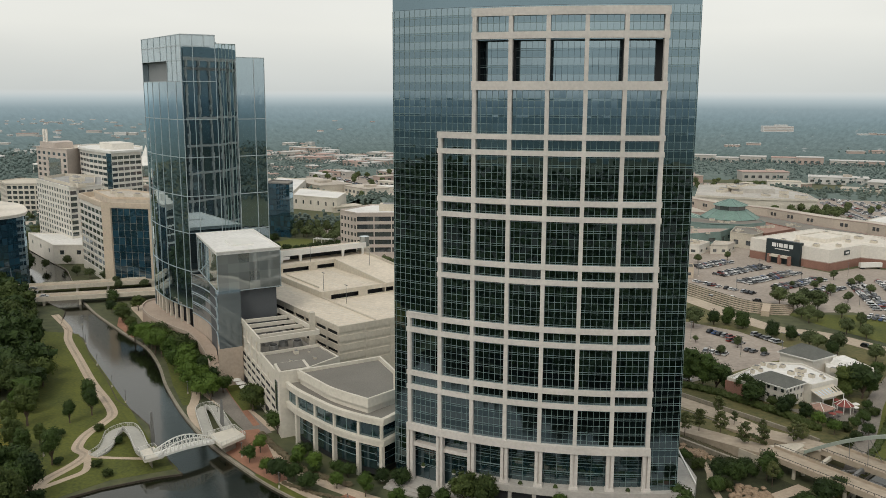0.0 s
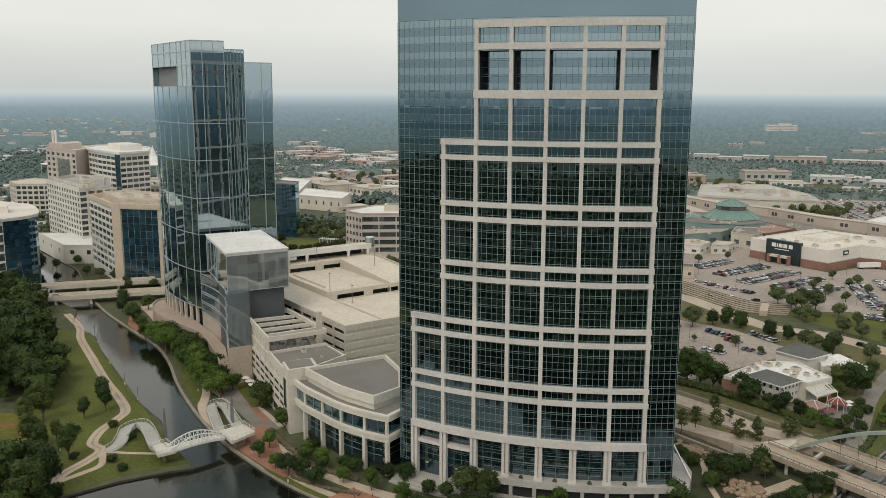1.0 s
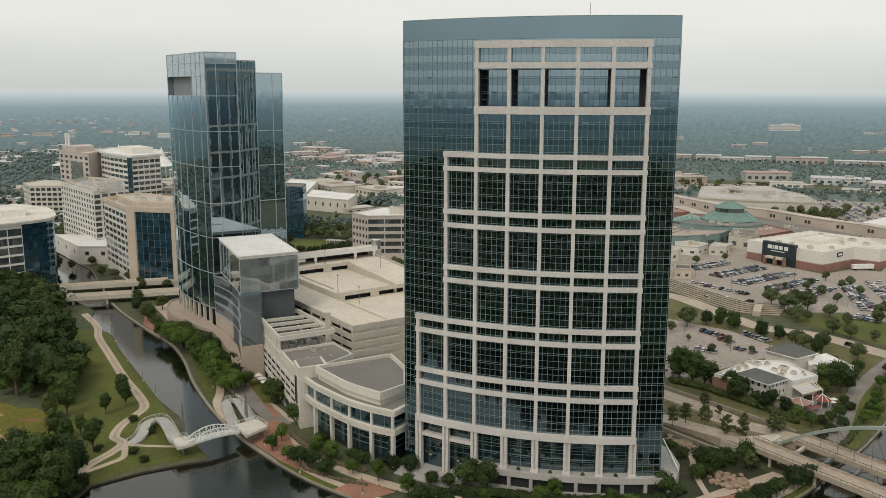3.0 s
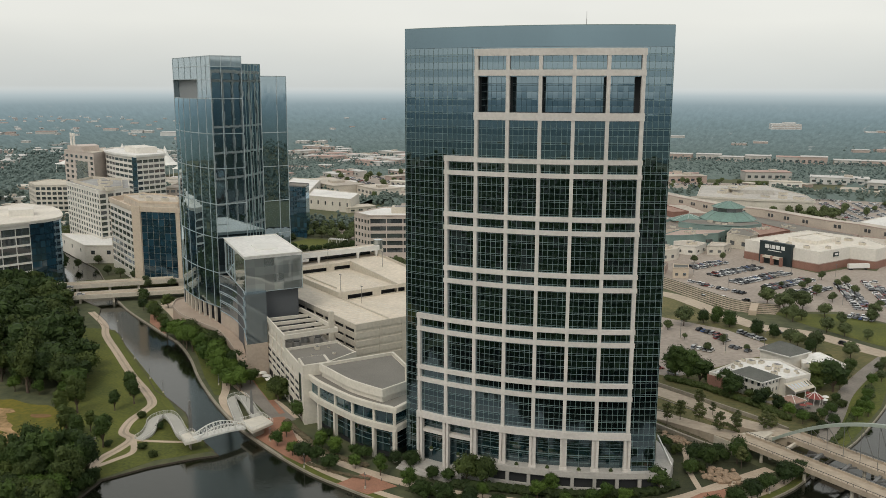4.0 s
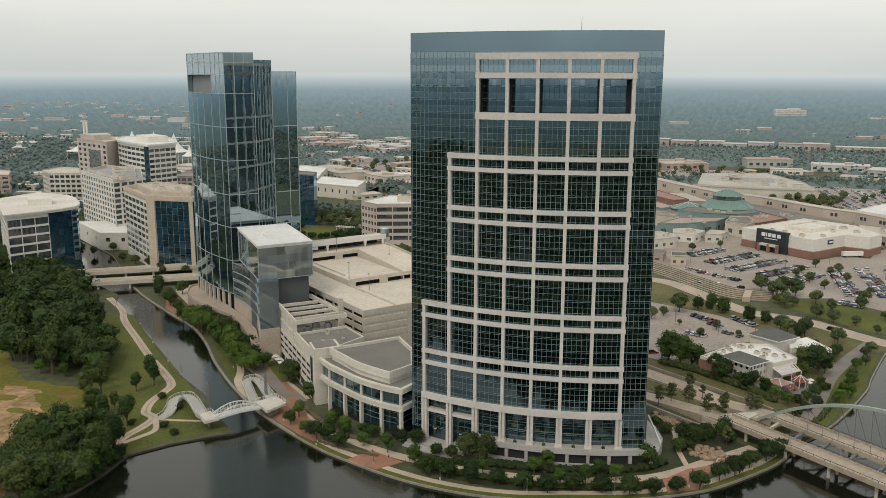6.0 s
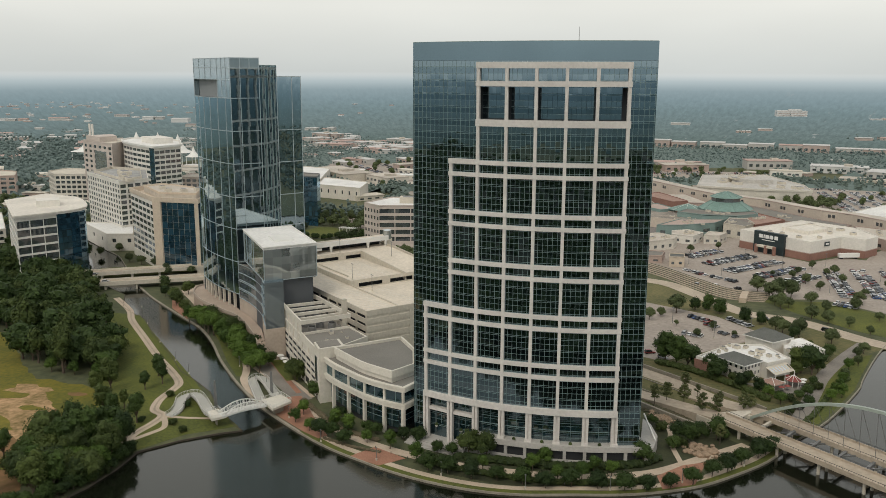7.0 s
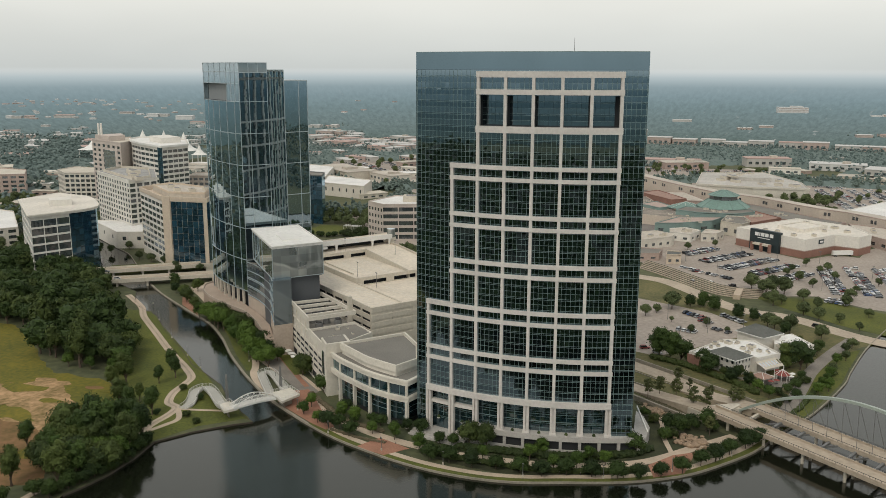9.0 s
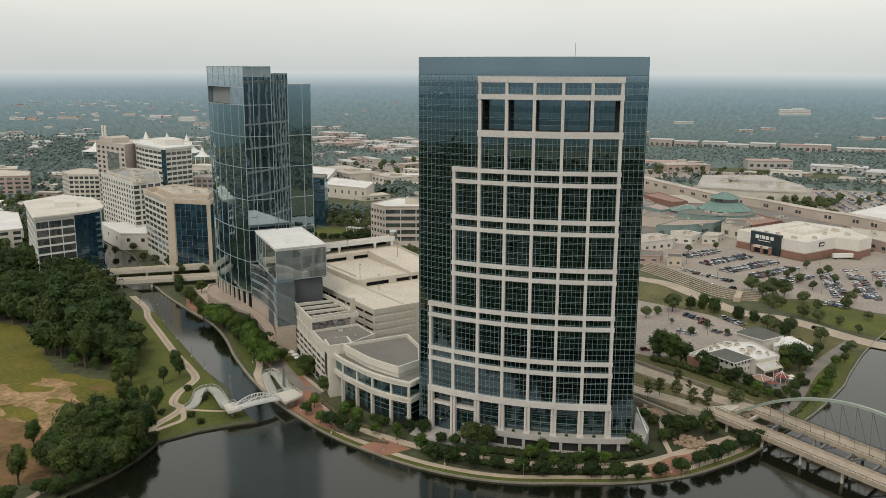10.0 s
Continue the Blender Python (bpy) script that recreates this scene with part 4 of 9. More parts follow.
part("roof", Shape().prism(inset(fr + bk, 1.0), GLASS_TOP - 1.2, GLASS_TOP - 1.0), M_GREY_ROOF, tower)
ant = thing("roof_antenna", "thin grey antenna mast on the tower roof", "antenna", at=(14, 8, GLASS_TOP - 1.0))
part("mast", Shape().tube((0, 0, 0), (0, 0, 6.0), 0.12, 0.05, 6), M_POLE, ant)
part("base_plate", Shape().box(0, 0, 0, 0.8, 0.8, 0.2), M_POLE, ant)

# set-back ledges of the stone grid
for x, top in ((COLS[0], 51.05), (COLS[1], 101.0)):
    part("ledge", arc_band(Shape(), x - 0.7, x + BAY - 0.6, top, top + 0.25, 0.0, 1.0), M_STONE, tower)

# podium with garage openings under the deck
podium = thing("tower_podium", "pale stone podium with dark garage openings under the tower", "podium")
PX0, PX1 = -17.6, 42.0
pf = [on_arc(PX0 + (PX1 - PX0) * i / 18, 2.6) for i in range(19)]
pb = [on_arc(PX1 - (PX1 - PX0) * i / 18, -20) for i in range(19)]
part("deck", Shape().prism(pf + pb, DECK - 1.5, DECK), M_PODIUM, podium)
part("wall", Shape().prism([on_arc(PX0 + (PX1 - PX0) * i / 18, 1.4) for i in range(19)] + pb, 0, DECK - 1.5), M_DARK, podium, "near-black block painted in for the shaded openings below the deck")
for i in range(10):
    x = PX0 + 0.5 + (PX1 - PX0 - 1.0) * i / 9
    part("pier", arc_band(Shape(), x - 0.5, x + 0.5, 0, DECK - 1.5, 1.2, 2.3, 1), M_PODIUM, podium)
part("sill", arc_band(Shape(), PX0, PX1, 0, 1.6, 1.2, 2.2), M_PODIUM, podium)
part("parapet", arc_band(Shape(), PX0, PX1, DECK, DECK + 0.35, 2.2, 2.6), M_PODIUM, podium)
# stairs from the entrance terrace up to the deck, with a pale sloping balustrade
for i in range(11):
    part("step", arc_band(Shape(), PX0 - 0.5 * (i + 1), PX0 - 0.5 * i, 0, DECK - 0.46 * (i + 1), -1.4, 2.4, 1), M_PODIUM, podium)
a, b = on_arc(PX0, 2.6), on_arc(PX0 - 5.6, 2.6)
part("balustrade", Shape().beam((*a, DECK + 0.6), (*b, ENTRY + 0.5), 0.35, 1.1), M_PODIUM, podium, "pale sloping stair balustrade")
for d, z in ((4.6, ENTRY), (6.0, ENTRY - 0.45), (7.4, ENTRY - 0.9)):
    part("terrace", arc_band(Shape(), -38.5, PX0 - 0.1, 0 if d > 5 else 0.02, z, -2.9, d), M_PODIUM, podium, "pale paved entrance terrace")
side = Shape()
side.prism([(40, -3), (44.4, 0), (45.6, 11), (43, 21), (40, 26)], 0, 4.6)
part("side_terrace", side, M_PODIUM, podium, "pale angled side terrace")
rl = Shape()
rl.beam((40.4, 21.9, 8.0), (45.0, 5.0, 5.2), 0.4, 0.6)
part("ramp_wall", rl, M_WHITE, podium, "white sloping side wall")
for i in range(7):
    x = COLS[i] + BAY / 2
    p = on_arc(x, 1.2)
    pot = thing("planter_tree", "clipped dark shrub in a terrace planter", "shrub", "terrace planters", at=(p[0], p[1], DECK))
    part("pot", Shape().tube((0, 0, 0), (0, 0, 0.6), 0.5, 0.65, 10), M_STONE, pot)
    part("bush", Shape().tube((0, 0, 0.55), (0, 0, 1.3), 0.7, 0.35, 9), M_HEDGE, pot)

# ---- generic facades ----
def facade(parent, p, q, z0, z1, cols, rows, pier=0.35, sill=0.45, base=0.0, top=0.0, wall=None, glass=None, depth=0.45, wall_name="wall", window_name="window"):
    """A wall along p-q (outside on its right) with cols x rows deep-set windows, each pane an object of its own.
    pier and sill: the solid share of a window's step across and up."""
    p, q = Vector(p), Vector(q)
    d = q - p
    length = d.length
    d.normalize()
    n = Vector((d.y, -d.x))
    w = length / cols
    h = (z1 - top - z0 - base) / rows
    us = [0.0]
    for c in range(cols):
        us += [c * w + w * pier / 2, (c + 1) * w - w * pier / 2]
    us.append(length)
    hs = [z0]
    for r in range(rows):
        hs += [z0 + base + r * h + h * sill, z0 + base + (r + 1) * h - 0.01]
    hs.append(z1)
    nu, nh = len(us), len(hs)
    s = Shape()
    for back in (0.0, depth):
        s.v += [(p.x + d.x * u - n.x * back, p.y + d.y * u - n.y * back, zz) for zz in hs for u in us]

    def vid(a, b, back=0):
        return back * nu * nh + b * nu + a

    for b in range(nh - 1):
        for a in range(nu - 1):
            if a % 2 == 1 and b % 2 == 1:
                s.f += [(vid(a, b), vid(a, b, 1), vid(a + 1, b, 1), vid(a + 1, b)), (vid(a, b + 1), vid(a + 1, b + 1), vid(a + 1, b + 1, 1), vid(a, b + 1, 1)),
                        (vid(a, b), vid(a, b + 1), vid(a, b + 1, 1), vid(a, b, 1)), (vid(a + 1, b), vid(a + 1, b, 1), vid(a + 1, b + 1, 1), vid(a + 1, b + 1))]
            else:
                s.f.append((vid(a, b), vid(a + 1, b), vid(a + 1, b + 1), vid(a, b + 1)))
    part(wall_name, s, wall, parent)
    me = Shape().quad((0, 0, 0), (w * (1 - pier), 0, 0), (w * (1 - pier), 0, h * (1 - sill)), (0, 0, h * (1 - sill))).mesh("window", glass)
    turn = math.atan2(d.y, d.x)
    for r in range(rows):
        for c in range(cols):
            o = p + d * (c * w + w * pier / 2) - n * depth * 0.8
            ob = part(window_name, me, glass, parent)
            ob.matrix_basis = Matrix.Translation((o.x, o.y, z0 + base + r * h + h * sill)) @ Matrix.Rotation(turn, 4, "Z")


def bulk(parent, pts, z0, z1, wall, roof, rim=0.9, name="core"):
    """The inner block of a building, its roof and parapet."""
    part(name, Shape().prism(inset(pts, 0.5), z0, z1 - 0.4), M_DARK, parent)
    part("roof", Shape().prism(inset(pts, 0.35), z1 - 0.4, z1), roof, parent)
    part("parapet", parapet(Shape(), inset(pts, 0.2), 0.4, z1 - 0.45, z1 + rim), wall, parent)


def ccw(pts):
    return pts if sum(pts[i - 1][0] * pts[i][1] - pts[i][0] * pts[i - 1][1] for i in range(len(pts))) > 0 else pts[::-1]


def roof_unit(x, y, z, sx, sy, sz, turn, label="pale metal rooftop plant unit"):
    u = thing("rooftop_unit", label, "rooftop unit", "rooftop units", at=(x, y, z), turn=turn)
    case = part("casing", Shape().box(0, 0, 0, sx, sy, sz), M_CONC, u)
    part("grille", Shape().box(0, 0, sz, sx * 0.7, sy * 0.7, 0.15), M_POLE, case, "dark louvred grille")
    return u


# ---- the mirror-glass tower ----
mirror = thing("mirror_glass_tower", "tall angular mirror-glass tower with silver lines, set beside the canal", "office tower")
HA, HB, HC, HD = (-206.0, 143.0), (-166.4, 109.3), (-155.9, 119.5), (-141.2, 136.4)
LEVELS = [0, 16.5, 33.5, 50.5, 66.7, 83.5, 99.8, 116.0]


def mirror_face(p, q, z0, z1, lines, rows, material, parent, line_mat, seed, step=4.1, cols=8, thick=0.16, sag=0.0, uneven=0.003):
    """A glass face p-q (outside on its right) of slightly uneven panes; bars at the shares `lines` of its length and the heights `rows`."""
    r = random.Random(seed)
    s = Shape()
    p, q = Vector(p), Vector(q)
    n = Vector(((q - p).y, -(q - p).x)).normalized()

    def at(u, out=0.0):
        v = p.lerp(q, u) + n * (out + sag * 4 * u * (1 - u))
        return v

    k = max(1, round((z1 - z0) / step))
    for i in range(cols):
        for j in range(k):
            a, b = at(i / cols), at((i + 1) / cols)
            za, zb = z0 + (z1 - z0) * j / k, z0 + (z1 - z0) * (j + 1) / k
            t = [n * r.gauss(0, uneven) for _ in range(4)]
            s.quad((*(a + t[0]), za), (*(b + t[1]), za), (*(b + t[2]), zb), (*(a + t[3]), zb))
    part("glazing", s, material, parent, kind="stuff")
    for u in lines:
        c = at(u, 0.05)
        part("mullion", Shape().box(c.x, c.y, z0, thick * 1.6, thick * 1.6, z1 - z0, math.degrees(math.atan2(n.y, n.x))), line_mat, parent)
    for z in rows:
        if z0 <= z <= z1:
            rail = [[tuple(at(i / cols, o)) for i in range(cols + 1)] for o in (0.05 - thick * 0.7, 0.05 + thick * 0.7)]
            part("transom", Shape()._strip(rail[0], rail[1], z - thick, z + thick), line_mat, parent)


# main shaft: its canal face (HA-HB) and its narrow mirror face (HB-HC)
off = (Vector(HC) - Vector(HB)) * 2.4
NOTCH = lerp(HA, HB, 0.66)
mirror_face(HA, HB, 16.5, 116.0, [0.0, 0.2, 0.38, 0.56, 0.74, 0.9, 1.0], LEVELS, M_HACK_GLASS, mirror, M_HACK_LINE, 1, cols=16, sag=2.4)
mirror_face(NOTCH, HB, 116.0, 135.6, [0.0, 0.34, 0.67, 1.0], [116.0, 125.0, 131.0], M_HACK_PALE, mirror, M_HACK_LINE, 2, cols=6)
mirror_face(HA, NOTCH, 125.0, 135.6, [0.0, 0.25, 0.5, 0.75], [125.0, 131.0], M_HACK_PALE, mirror, M_HACK_LINE, 3, cols=8)
mirror_face(HB, HC, 0, 130.6, [0.0, 0.34, 1.0], LEVELS, M_HACK_GLASS, mirror, M_HACK_LINE, 4, cols=7, uneven=0.0012)
mirror_face(HB, HC, 130.6, 135.6, [0.0, 0.34, 0.67, 1.0], [130.6, 135.4], M_HACK_PALE, mirror, M_HACK_LINE, 12, cols=6)
core = Shape()
bm_ = [HA, HB, HC, (HC[0] - 36, HC[1] + 33), (HA[0] + off.x, HA[1] + off.y)]
core.prism(inset(bm_, 5.0), 0, 16.4)
core.prism(inset(bm_, 0.35), 16.4, 116.0)
core.prism(inset([NOTCH, HB, HC, (HC[0] - 12, HC[1] + 11), (NOTCH[0] + 9, NOTCH[1] + 9)], 0.35), 116, 134.6)
core.prism(inset(bm_, 0.4), 125, 134.6)
part("core", core, M_DARK, mirror)
rc = Shape()
rc.prism([(HA[0] + 2.2, HA[1] + 1.4), (NOTCH[0] + 1.2, NOTCH[1] + 1.4), (NOTCH[0] + 12, NOTCH[1] + 12), (HA[0] + 12, HA[1] + 12)], 116, 125)
part("recess_wall", rc, M_RECESS, mirror, "grey open terrace recess near the top")
part("roof", Shape().prism(inset(bm_, 0.4), 134.6, 134.8), M_GREY_ROOF, mirror)
part("coping", parapet(Shape(), bm_, 0.4, 135.4, 135.7), M_HACK_LINE, mirror)
COURT_Z = 8.5
for i in range(9):
    c = Vector(lerp(HA, HB, 0.06 + 0.117 * i)) + Vector((-0.648, -0.762)) * (9.6 * (0.06 + 0.117 * i) * (0.94 - 0.117 * i) - 0.9)
    part("pier", Shape().box(c.x, c.y, COURT_Z, 1.2, 1.2, 8.0, -40), M_CONC, mirror, "pale concrete pier under the glass")
# second, finned shaft and third, lower plain shaft step back to the right
HC2 = (-149.5, 125.7)
mirror_face(HC, HC2, 0, 132.0, [0.0, 0.17, 0.34, 0.5, 0.67, 0.84, 1.0], [132.0], M_HACK_GLASS, mirror, M_MULLION, 5, cols=6, thick=0.14, uneven=0.0012)
mirror_face(HC2, HD, 0, 126.7, [0.0, 0.62, 1.0], LEVELS[2:7] + [126.5], M_HACK_GLASS, mirror, M_HACK_LINE, 6, cols=8)
core = Shape()
core.prism(inset([HC, HC2, (HC2[0] - 16, HC2[1] + 20), (HC[0] - 16, HC[1] + 20)], 0.3), 0, 131.5)
core.prism(inset([HC2, HD, (HD[0] - 18, HD[1] + 22), (HC2[0] - 18, HC2[1] + 22)], 0.3), 0, 126.4)
part("rear_core", core, M_DARK, mirror)
part("rear_roof", Shape().prism([HC, HC2, (HC2[0] - 16, HC2[1] + 20), (HC[0] - 16, HC[1] + 20)], 131.5, 131.9), M_HACK_LINE, mirror)
part("rear_roof_low", Shape().prism([HC2, HD, (HD[0] - 18, HD[1] + 22), (HC2[0] - 18, HC2[1] + 22)], 126.3, 126.7), M_HACK_LINE, mirror)
mirror_face((HD[0], HD[1]), (HD[0] - 18, HD[1] + 22), 0, 126.7, [0, 0.5, 1], LEVELS, M_HACK_GLASS, mirror, M_HACK_LINE, 7, cols=6)
mirror_face((HA[0] + off.x, HA[1] + off.y), HA, 0, 135.6, [0, 0.5, 1], LEVELS, M_HACK_GLASS, mirror, M_HACK_LINE, 8, cols=6)

# ---- its glass pavilion with the flat white roof, and the curved wing along the service road ----
pav = thing("glass_pavilion", "glass box with a flat white roof beside the mirror tower", "pavilion")
PA, PB, PC, PD = (-160.0, 104.0), (-129.5, 64.5), (-111.5, 82.0), (-142.0, 121.0)
part("roof_slab", Shape().prism([PA, PB, PC, PD], 50.4, 51.5), M_WHITE_ROOF, pav, "flat white roof slab")
part("roof_rim", parapet(Shape(), [PA, PB, PC, PD], 0.7, 51.4, 51.8), M_WHITE, pav)
mirror_face(lerp(PA, PB, 0.02), PB, 35.8, 50.4, [0.0, 0.5, 1.0], [36.0], M_PAVGLASS, pav, M_HACK_LINE, 9, cols=8)
mirror_face(PB, PC, 35.8, 50.4, [0.0, 1.0], [36.0], M_PAVGLASS, pav, M_HACK_LINE, 10, cols=6)
mirror_face(PC, PD, 35.8, 50.4, [0.0, 1.0], [36.0], M_HACK_GLASS, pav, M_HACK_LINE, 11, cols=6)
part("core", Shape().prism(inset([PA, PB, PC, PD], 0.5), 35.5, 50.4), M_DARK, pav)
part("base_block", Shape().prism(inset([PA, PB, PC, PD], 1.6), 0, 35.5), M_GREYPANEL, pav, "dark grey set-back cladding under the pavilion")
part("roof_hatch", Shape().box(-132, 88, 51.5, 14, 9, 0.5, -52), M_WHITE, pav)
wing = thing("curved_wing", "low curved glass wing with pale horizontal bars", "office wing")
WING = smooth_line([(-166.5, 109.3), (-153, 96.5), (-140, 81), (-131, 66), (-127.5, 60)], 4)
for i in range(len(WING) - 1):
    a, b = WING[i], WING[i + 1]
    fa, fb = i / (len(WING) - 1), (i + 1) / (len(WING) - 1)
    s = Shape()
    for j in range(8):
        za, zb, sa, sb = 15.0 + 1.7 * fa, 15.0 + 1.7 * fb, 2.2 + 0.3 * fa, 2.2 + 0.3 * fb
        s.quad((*a, za + j * sa), (*b, zb + j * sb), (*b, zb + j * sb + sb - 0.06), (*a, za + j * sa + sa - 0.06))
    part("glazing", s, M_WING, wing, kind="stuff")
for k in (0, 2, 2.35, 4, 4.35, 6, 8):
    s = Shape()
    n = len(WING)
    rise = [15.0 + 1.7 * i / (n - 1) + k * (2.2 + 0.3 * i / (n - 1)) for i in range(n)]
    s.v = [(*q[i], rise[i] + dz) for q, dz in ((WING, 0.13), (offset_line(WING, -0.3), 0.13), (offset_line(WING, -0.3), -0.13), (WING, -0.13)) for i in range(n)]
    for i in range(n - 1):
        s.f += [(u * n + i, u * n + i + 1, (u + 1) % 4 * n + i + 1, (u + 1) % 4 * n + i) for u in range(4)]
    part("transom", s, M_HACK_LINE, wing)
part("plinth", Shape()._strip(WING, offset_line(WING, 0.5), 0, 15.2), M_PLINTH, wing, "tan stone plinth wall")
part("roof", Shape().prism(WING + [(-122, 66), (-130, 84), (-150, 110)], 32.0, 32.4), M_GREY_ROOF, wing)
part("end_wall", Shape().prism([(-127.5, 60), (-121, 66), (-124, 72), (-131, 66)], 15.0, 36.4), M_WING, wing, "narrow grey glass end")
part("end_plinth", Shape().prism([(-127.9, 59.6), (-120.8, 65.8), (-124, 72), (-131.4, 66)], 0, 15.1), M_PLINTH, wing, "tan stone plinth wall")

# the raised court in front of the tower and along the wing
COURT = smooth_line([(-209, 154), (-212.6, 146), (-209, 136), (-204.5, 129.4), (-195, 119.6), (-183.4, 111), (-171.3, 103.2), (-160.8, 96), (-149, 83), (-139, 70), (-132, 60)], 3)
INNER = [(-206, 146), (-196, 134.5), (-184, 124.6), (-172, 114.4), (-166.8, 108.9), (-153.3, 96.2), (-140.3, 80.7), (-131.3, 65.8), (-128, 59.8)]
setting("pavement_court", Shape().prism(COURT + INNER[::-1], 0, COURT_Z), M_COURT, "raised pinkish paved court beside the mirror tower", "paving")
kerb_ = Shape()
for i in range(len(COURT) - 1):
    kerb_.bar(COURT[i], COURT[i + 1], 0.4, COURT_Z - 0.5, COURT_Z + 0.9, 0.1)
setting("court_wall", kerb_, M_PLINTH, "low pale wall round the raised court", "wall")

# ---- parking garage: local axes l (away to the north-west) and v (to the north-east) from its near corner ----
G0 = Vector((-81.0, 65.0))
GL, GV = Vector((-0.752, 0.659)), Vector((0.659, 0.752))


def g(l, v):
    p = G0 + GL * l + GV * v
    return (p.x, p.y)


def g_rect(l0, l1, v0, v1):
    return [g(l0, v0), g(l1, v0), g(l1, v1), g(l0, v1)]


garage = thing("parking_garage", "large pale concrete parking garage with open roof decks", "parking garage")
GW = 71                                                   # width across the decks
part("deck", Shape().prism(g_rect(0.3, 112, 0.3, 17), 24.6, 25.2), M_DECK, garage, "sunlit roof parking deck")
part("deck", Shape().prism(g_rect(0.3, 47, 17, GW), 22.9, 23.5), M_DECK, garage)
part("deck", Shape().prism(g_rect(47, 95, 17, 49), 26.2, 26.9), M_DECK, garage)
part("deck", Shape().prism(g_rect(95, 112, 17, GW), 29.4, 30.2), M_DECK, garage)
s = Shape()
s.v = [(*g(l, v), z + dz) for dz in (-0.7, 0.0) for l, v, z in ((47, 49, 26.9), (95, 49, 30.2), (95, GW, 30.2), (47, GW, 26.9))]
s.f = [(3, 2, 1, 0), (4, 5, 6, 7), (0, 1, 5, 4), (1, 2, 6, 5), (2, 3, 7, 6), (3, 0, 4, 7)]
part("ramp_deck", s, M_DECK, garage, "sloping roof deck")
part("wall", Shape().prism(g_rect(0.6, 111.4, 0.6, 17), 0, 24.6), M_DARK, garage, "near-black block painted in for the shaded parking levels")
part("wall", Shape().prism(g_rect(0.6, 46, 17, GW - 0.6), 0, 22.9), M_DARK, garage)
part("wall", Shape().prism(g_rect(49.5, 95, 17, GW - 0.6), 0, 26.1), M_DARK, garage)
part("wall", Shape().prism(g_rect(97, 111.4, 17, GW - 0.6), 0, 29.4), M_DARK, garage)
for z in (3.4, 6.9, 10.4, 13.9, 17.4, 20.9, 24.6):
    part("spandrel", Shape().bar(g(-0.25, 0), g(112, 0), 0.5, z - 1.1, z + (1.3 if z > 24 else 1.15)), M_CONC, garage)
    part("spandrel", Shape().bar(g(0, 0.25), g(0, GW), 0.5, z - 1.2, z + (1.3 if z > 24 else 1.15)), M_CONC, garage)
for i in range(12):
    part("pier", Shape().bar(g(i * 9.3, -0.02), g(i * 9.3 + 0.9, -0.02), 0.62, 0, 25.85), M_CONC, garage)
for i in range(1, 7):
    part("pier", Shape().bar(g(-0.02, i * 11), g(-0.02, i * 11 + 0.9), 0.62, 0, 25.6), M_CONC, garage)
part("end_infill", Shape().bar(g(0.12, 0.25), g(0.12, 64), 0.3, 0, 24.4), M_CONC, garage, "plain cream end wall between the floor bands")
part("edge_parapet", Shape().bar(g(0, GW), g(47, GW), 0.45, 0, 24.8), M_CONC, garage)
part("edge_parapet", Shape().bar(g(95, GW), g(112, GW), 0.45, 0, 31.4), M_CONC, garage)
for v in (49, GW):
    s = Shape()
    s.v = [(*g(l, v + dv), z) for l, z in ((47, 24.0), (95, 24.0), (95, 31.4), (47, 28.1)) for dv in (-0.22, 0.22)]
    s.f = [(0, 2, 4, 6), (1, 7, 5, 3), (4, 5, 7, 6), (0, 6, 7, 1), (2, 3, 5, 4)]
    part("ramp_parapet", s, M_CONC, garage)
# step faces with their dark openings
for l, v1, z0, z1 in ((47, GW, 23.5, 26.9), (95, 49, 26.9, 30.2)):
    part("fascia", Shape().bar(g(l, 17), g(l, v1), 0.5, z1 - 0.9, z1 + 0.9), M_CONC, garage)
    part("kerb", Shape().bar(g(l, 17), g(l, v1), 0.4, z0, z0 + 0.5), M_CONC, garage)
    for i in range(4 if v1 > 60 else 2):
        part("stub_wall", Shape().bar(g(l, 17 + i * 18), g(l, 17 + i * 18 + 4.5), 0.45, z0, z1), M_CONC, garage)
for v, l0, l1, z in ((17, 2, 47, 24.6), (21.5, 58, 92, 26.4), (17, 47, 95, 26.6), (17, 95, 112, 29.8)):
    part("ramp_parapet", Shape().bar(g(l0, v), g(l1, v), 0.45, z - 2.0, z + 1.2), M_CONC, garage)
for l0, l1, v, z in ((4, 44, 5, 25.22), (4, 44, 12, 25.22), (52, 92, 12, 25.22), (6, 42, 30, 23.52), (6, 42, 52, 23.52), (52, 90, 30, 26.92), (52, 90, 41, 26.92)):
    k = int((l1 - l0) / 2.7)
    for i in range(k):
        part("bay_line", Shape().bar(g(l0 + i * 2.7, v - 2.6), g(l0 + i * 2.7, v + 2.6), 0.14, z, z + 0.02), M_WHITE, garage)
# the rear cross frame and the round stair at its end
for v in (25, 35, 58.5, 70):
    part("frame_post", Shape().prism([(x + dx, y + dy) for x, y in (g(104, v),) for dx, dy in ((-0.6, 0), (0, -0.6), (0.6, 0), (0, 0.6))], 30.2, 33.6, [(x + dx, y + dy) for x, y in (g(104, v),) for dx, dy in ((-1.1, 0), (0, -1.1), (1.1, 0), (0, 1.1))]), M_WHITE, garage, "white post with a flared head")
part("frame_beam", Shape().bar(g(104, 20), g(104, 72), 0.9, 33.4, 36.0), M_WHITE, garage)
part("frame_back", Shape().bar(g(111, 20), g(111, 70), 0.6, 30.2, 35.2), M_DARK, garage, "near-black wall behind the posts, painted in for the shaded parking level")
part("frame_roof", Shape().prism(g_rect(104.4, 111, 20, 72), 35.0, 35.5), M_DECK, garage)
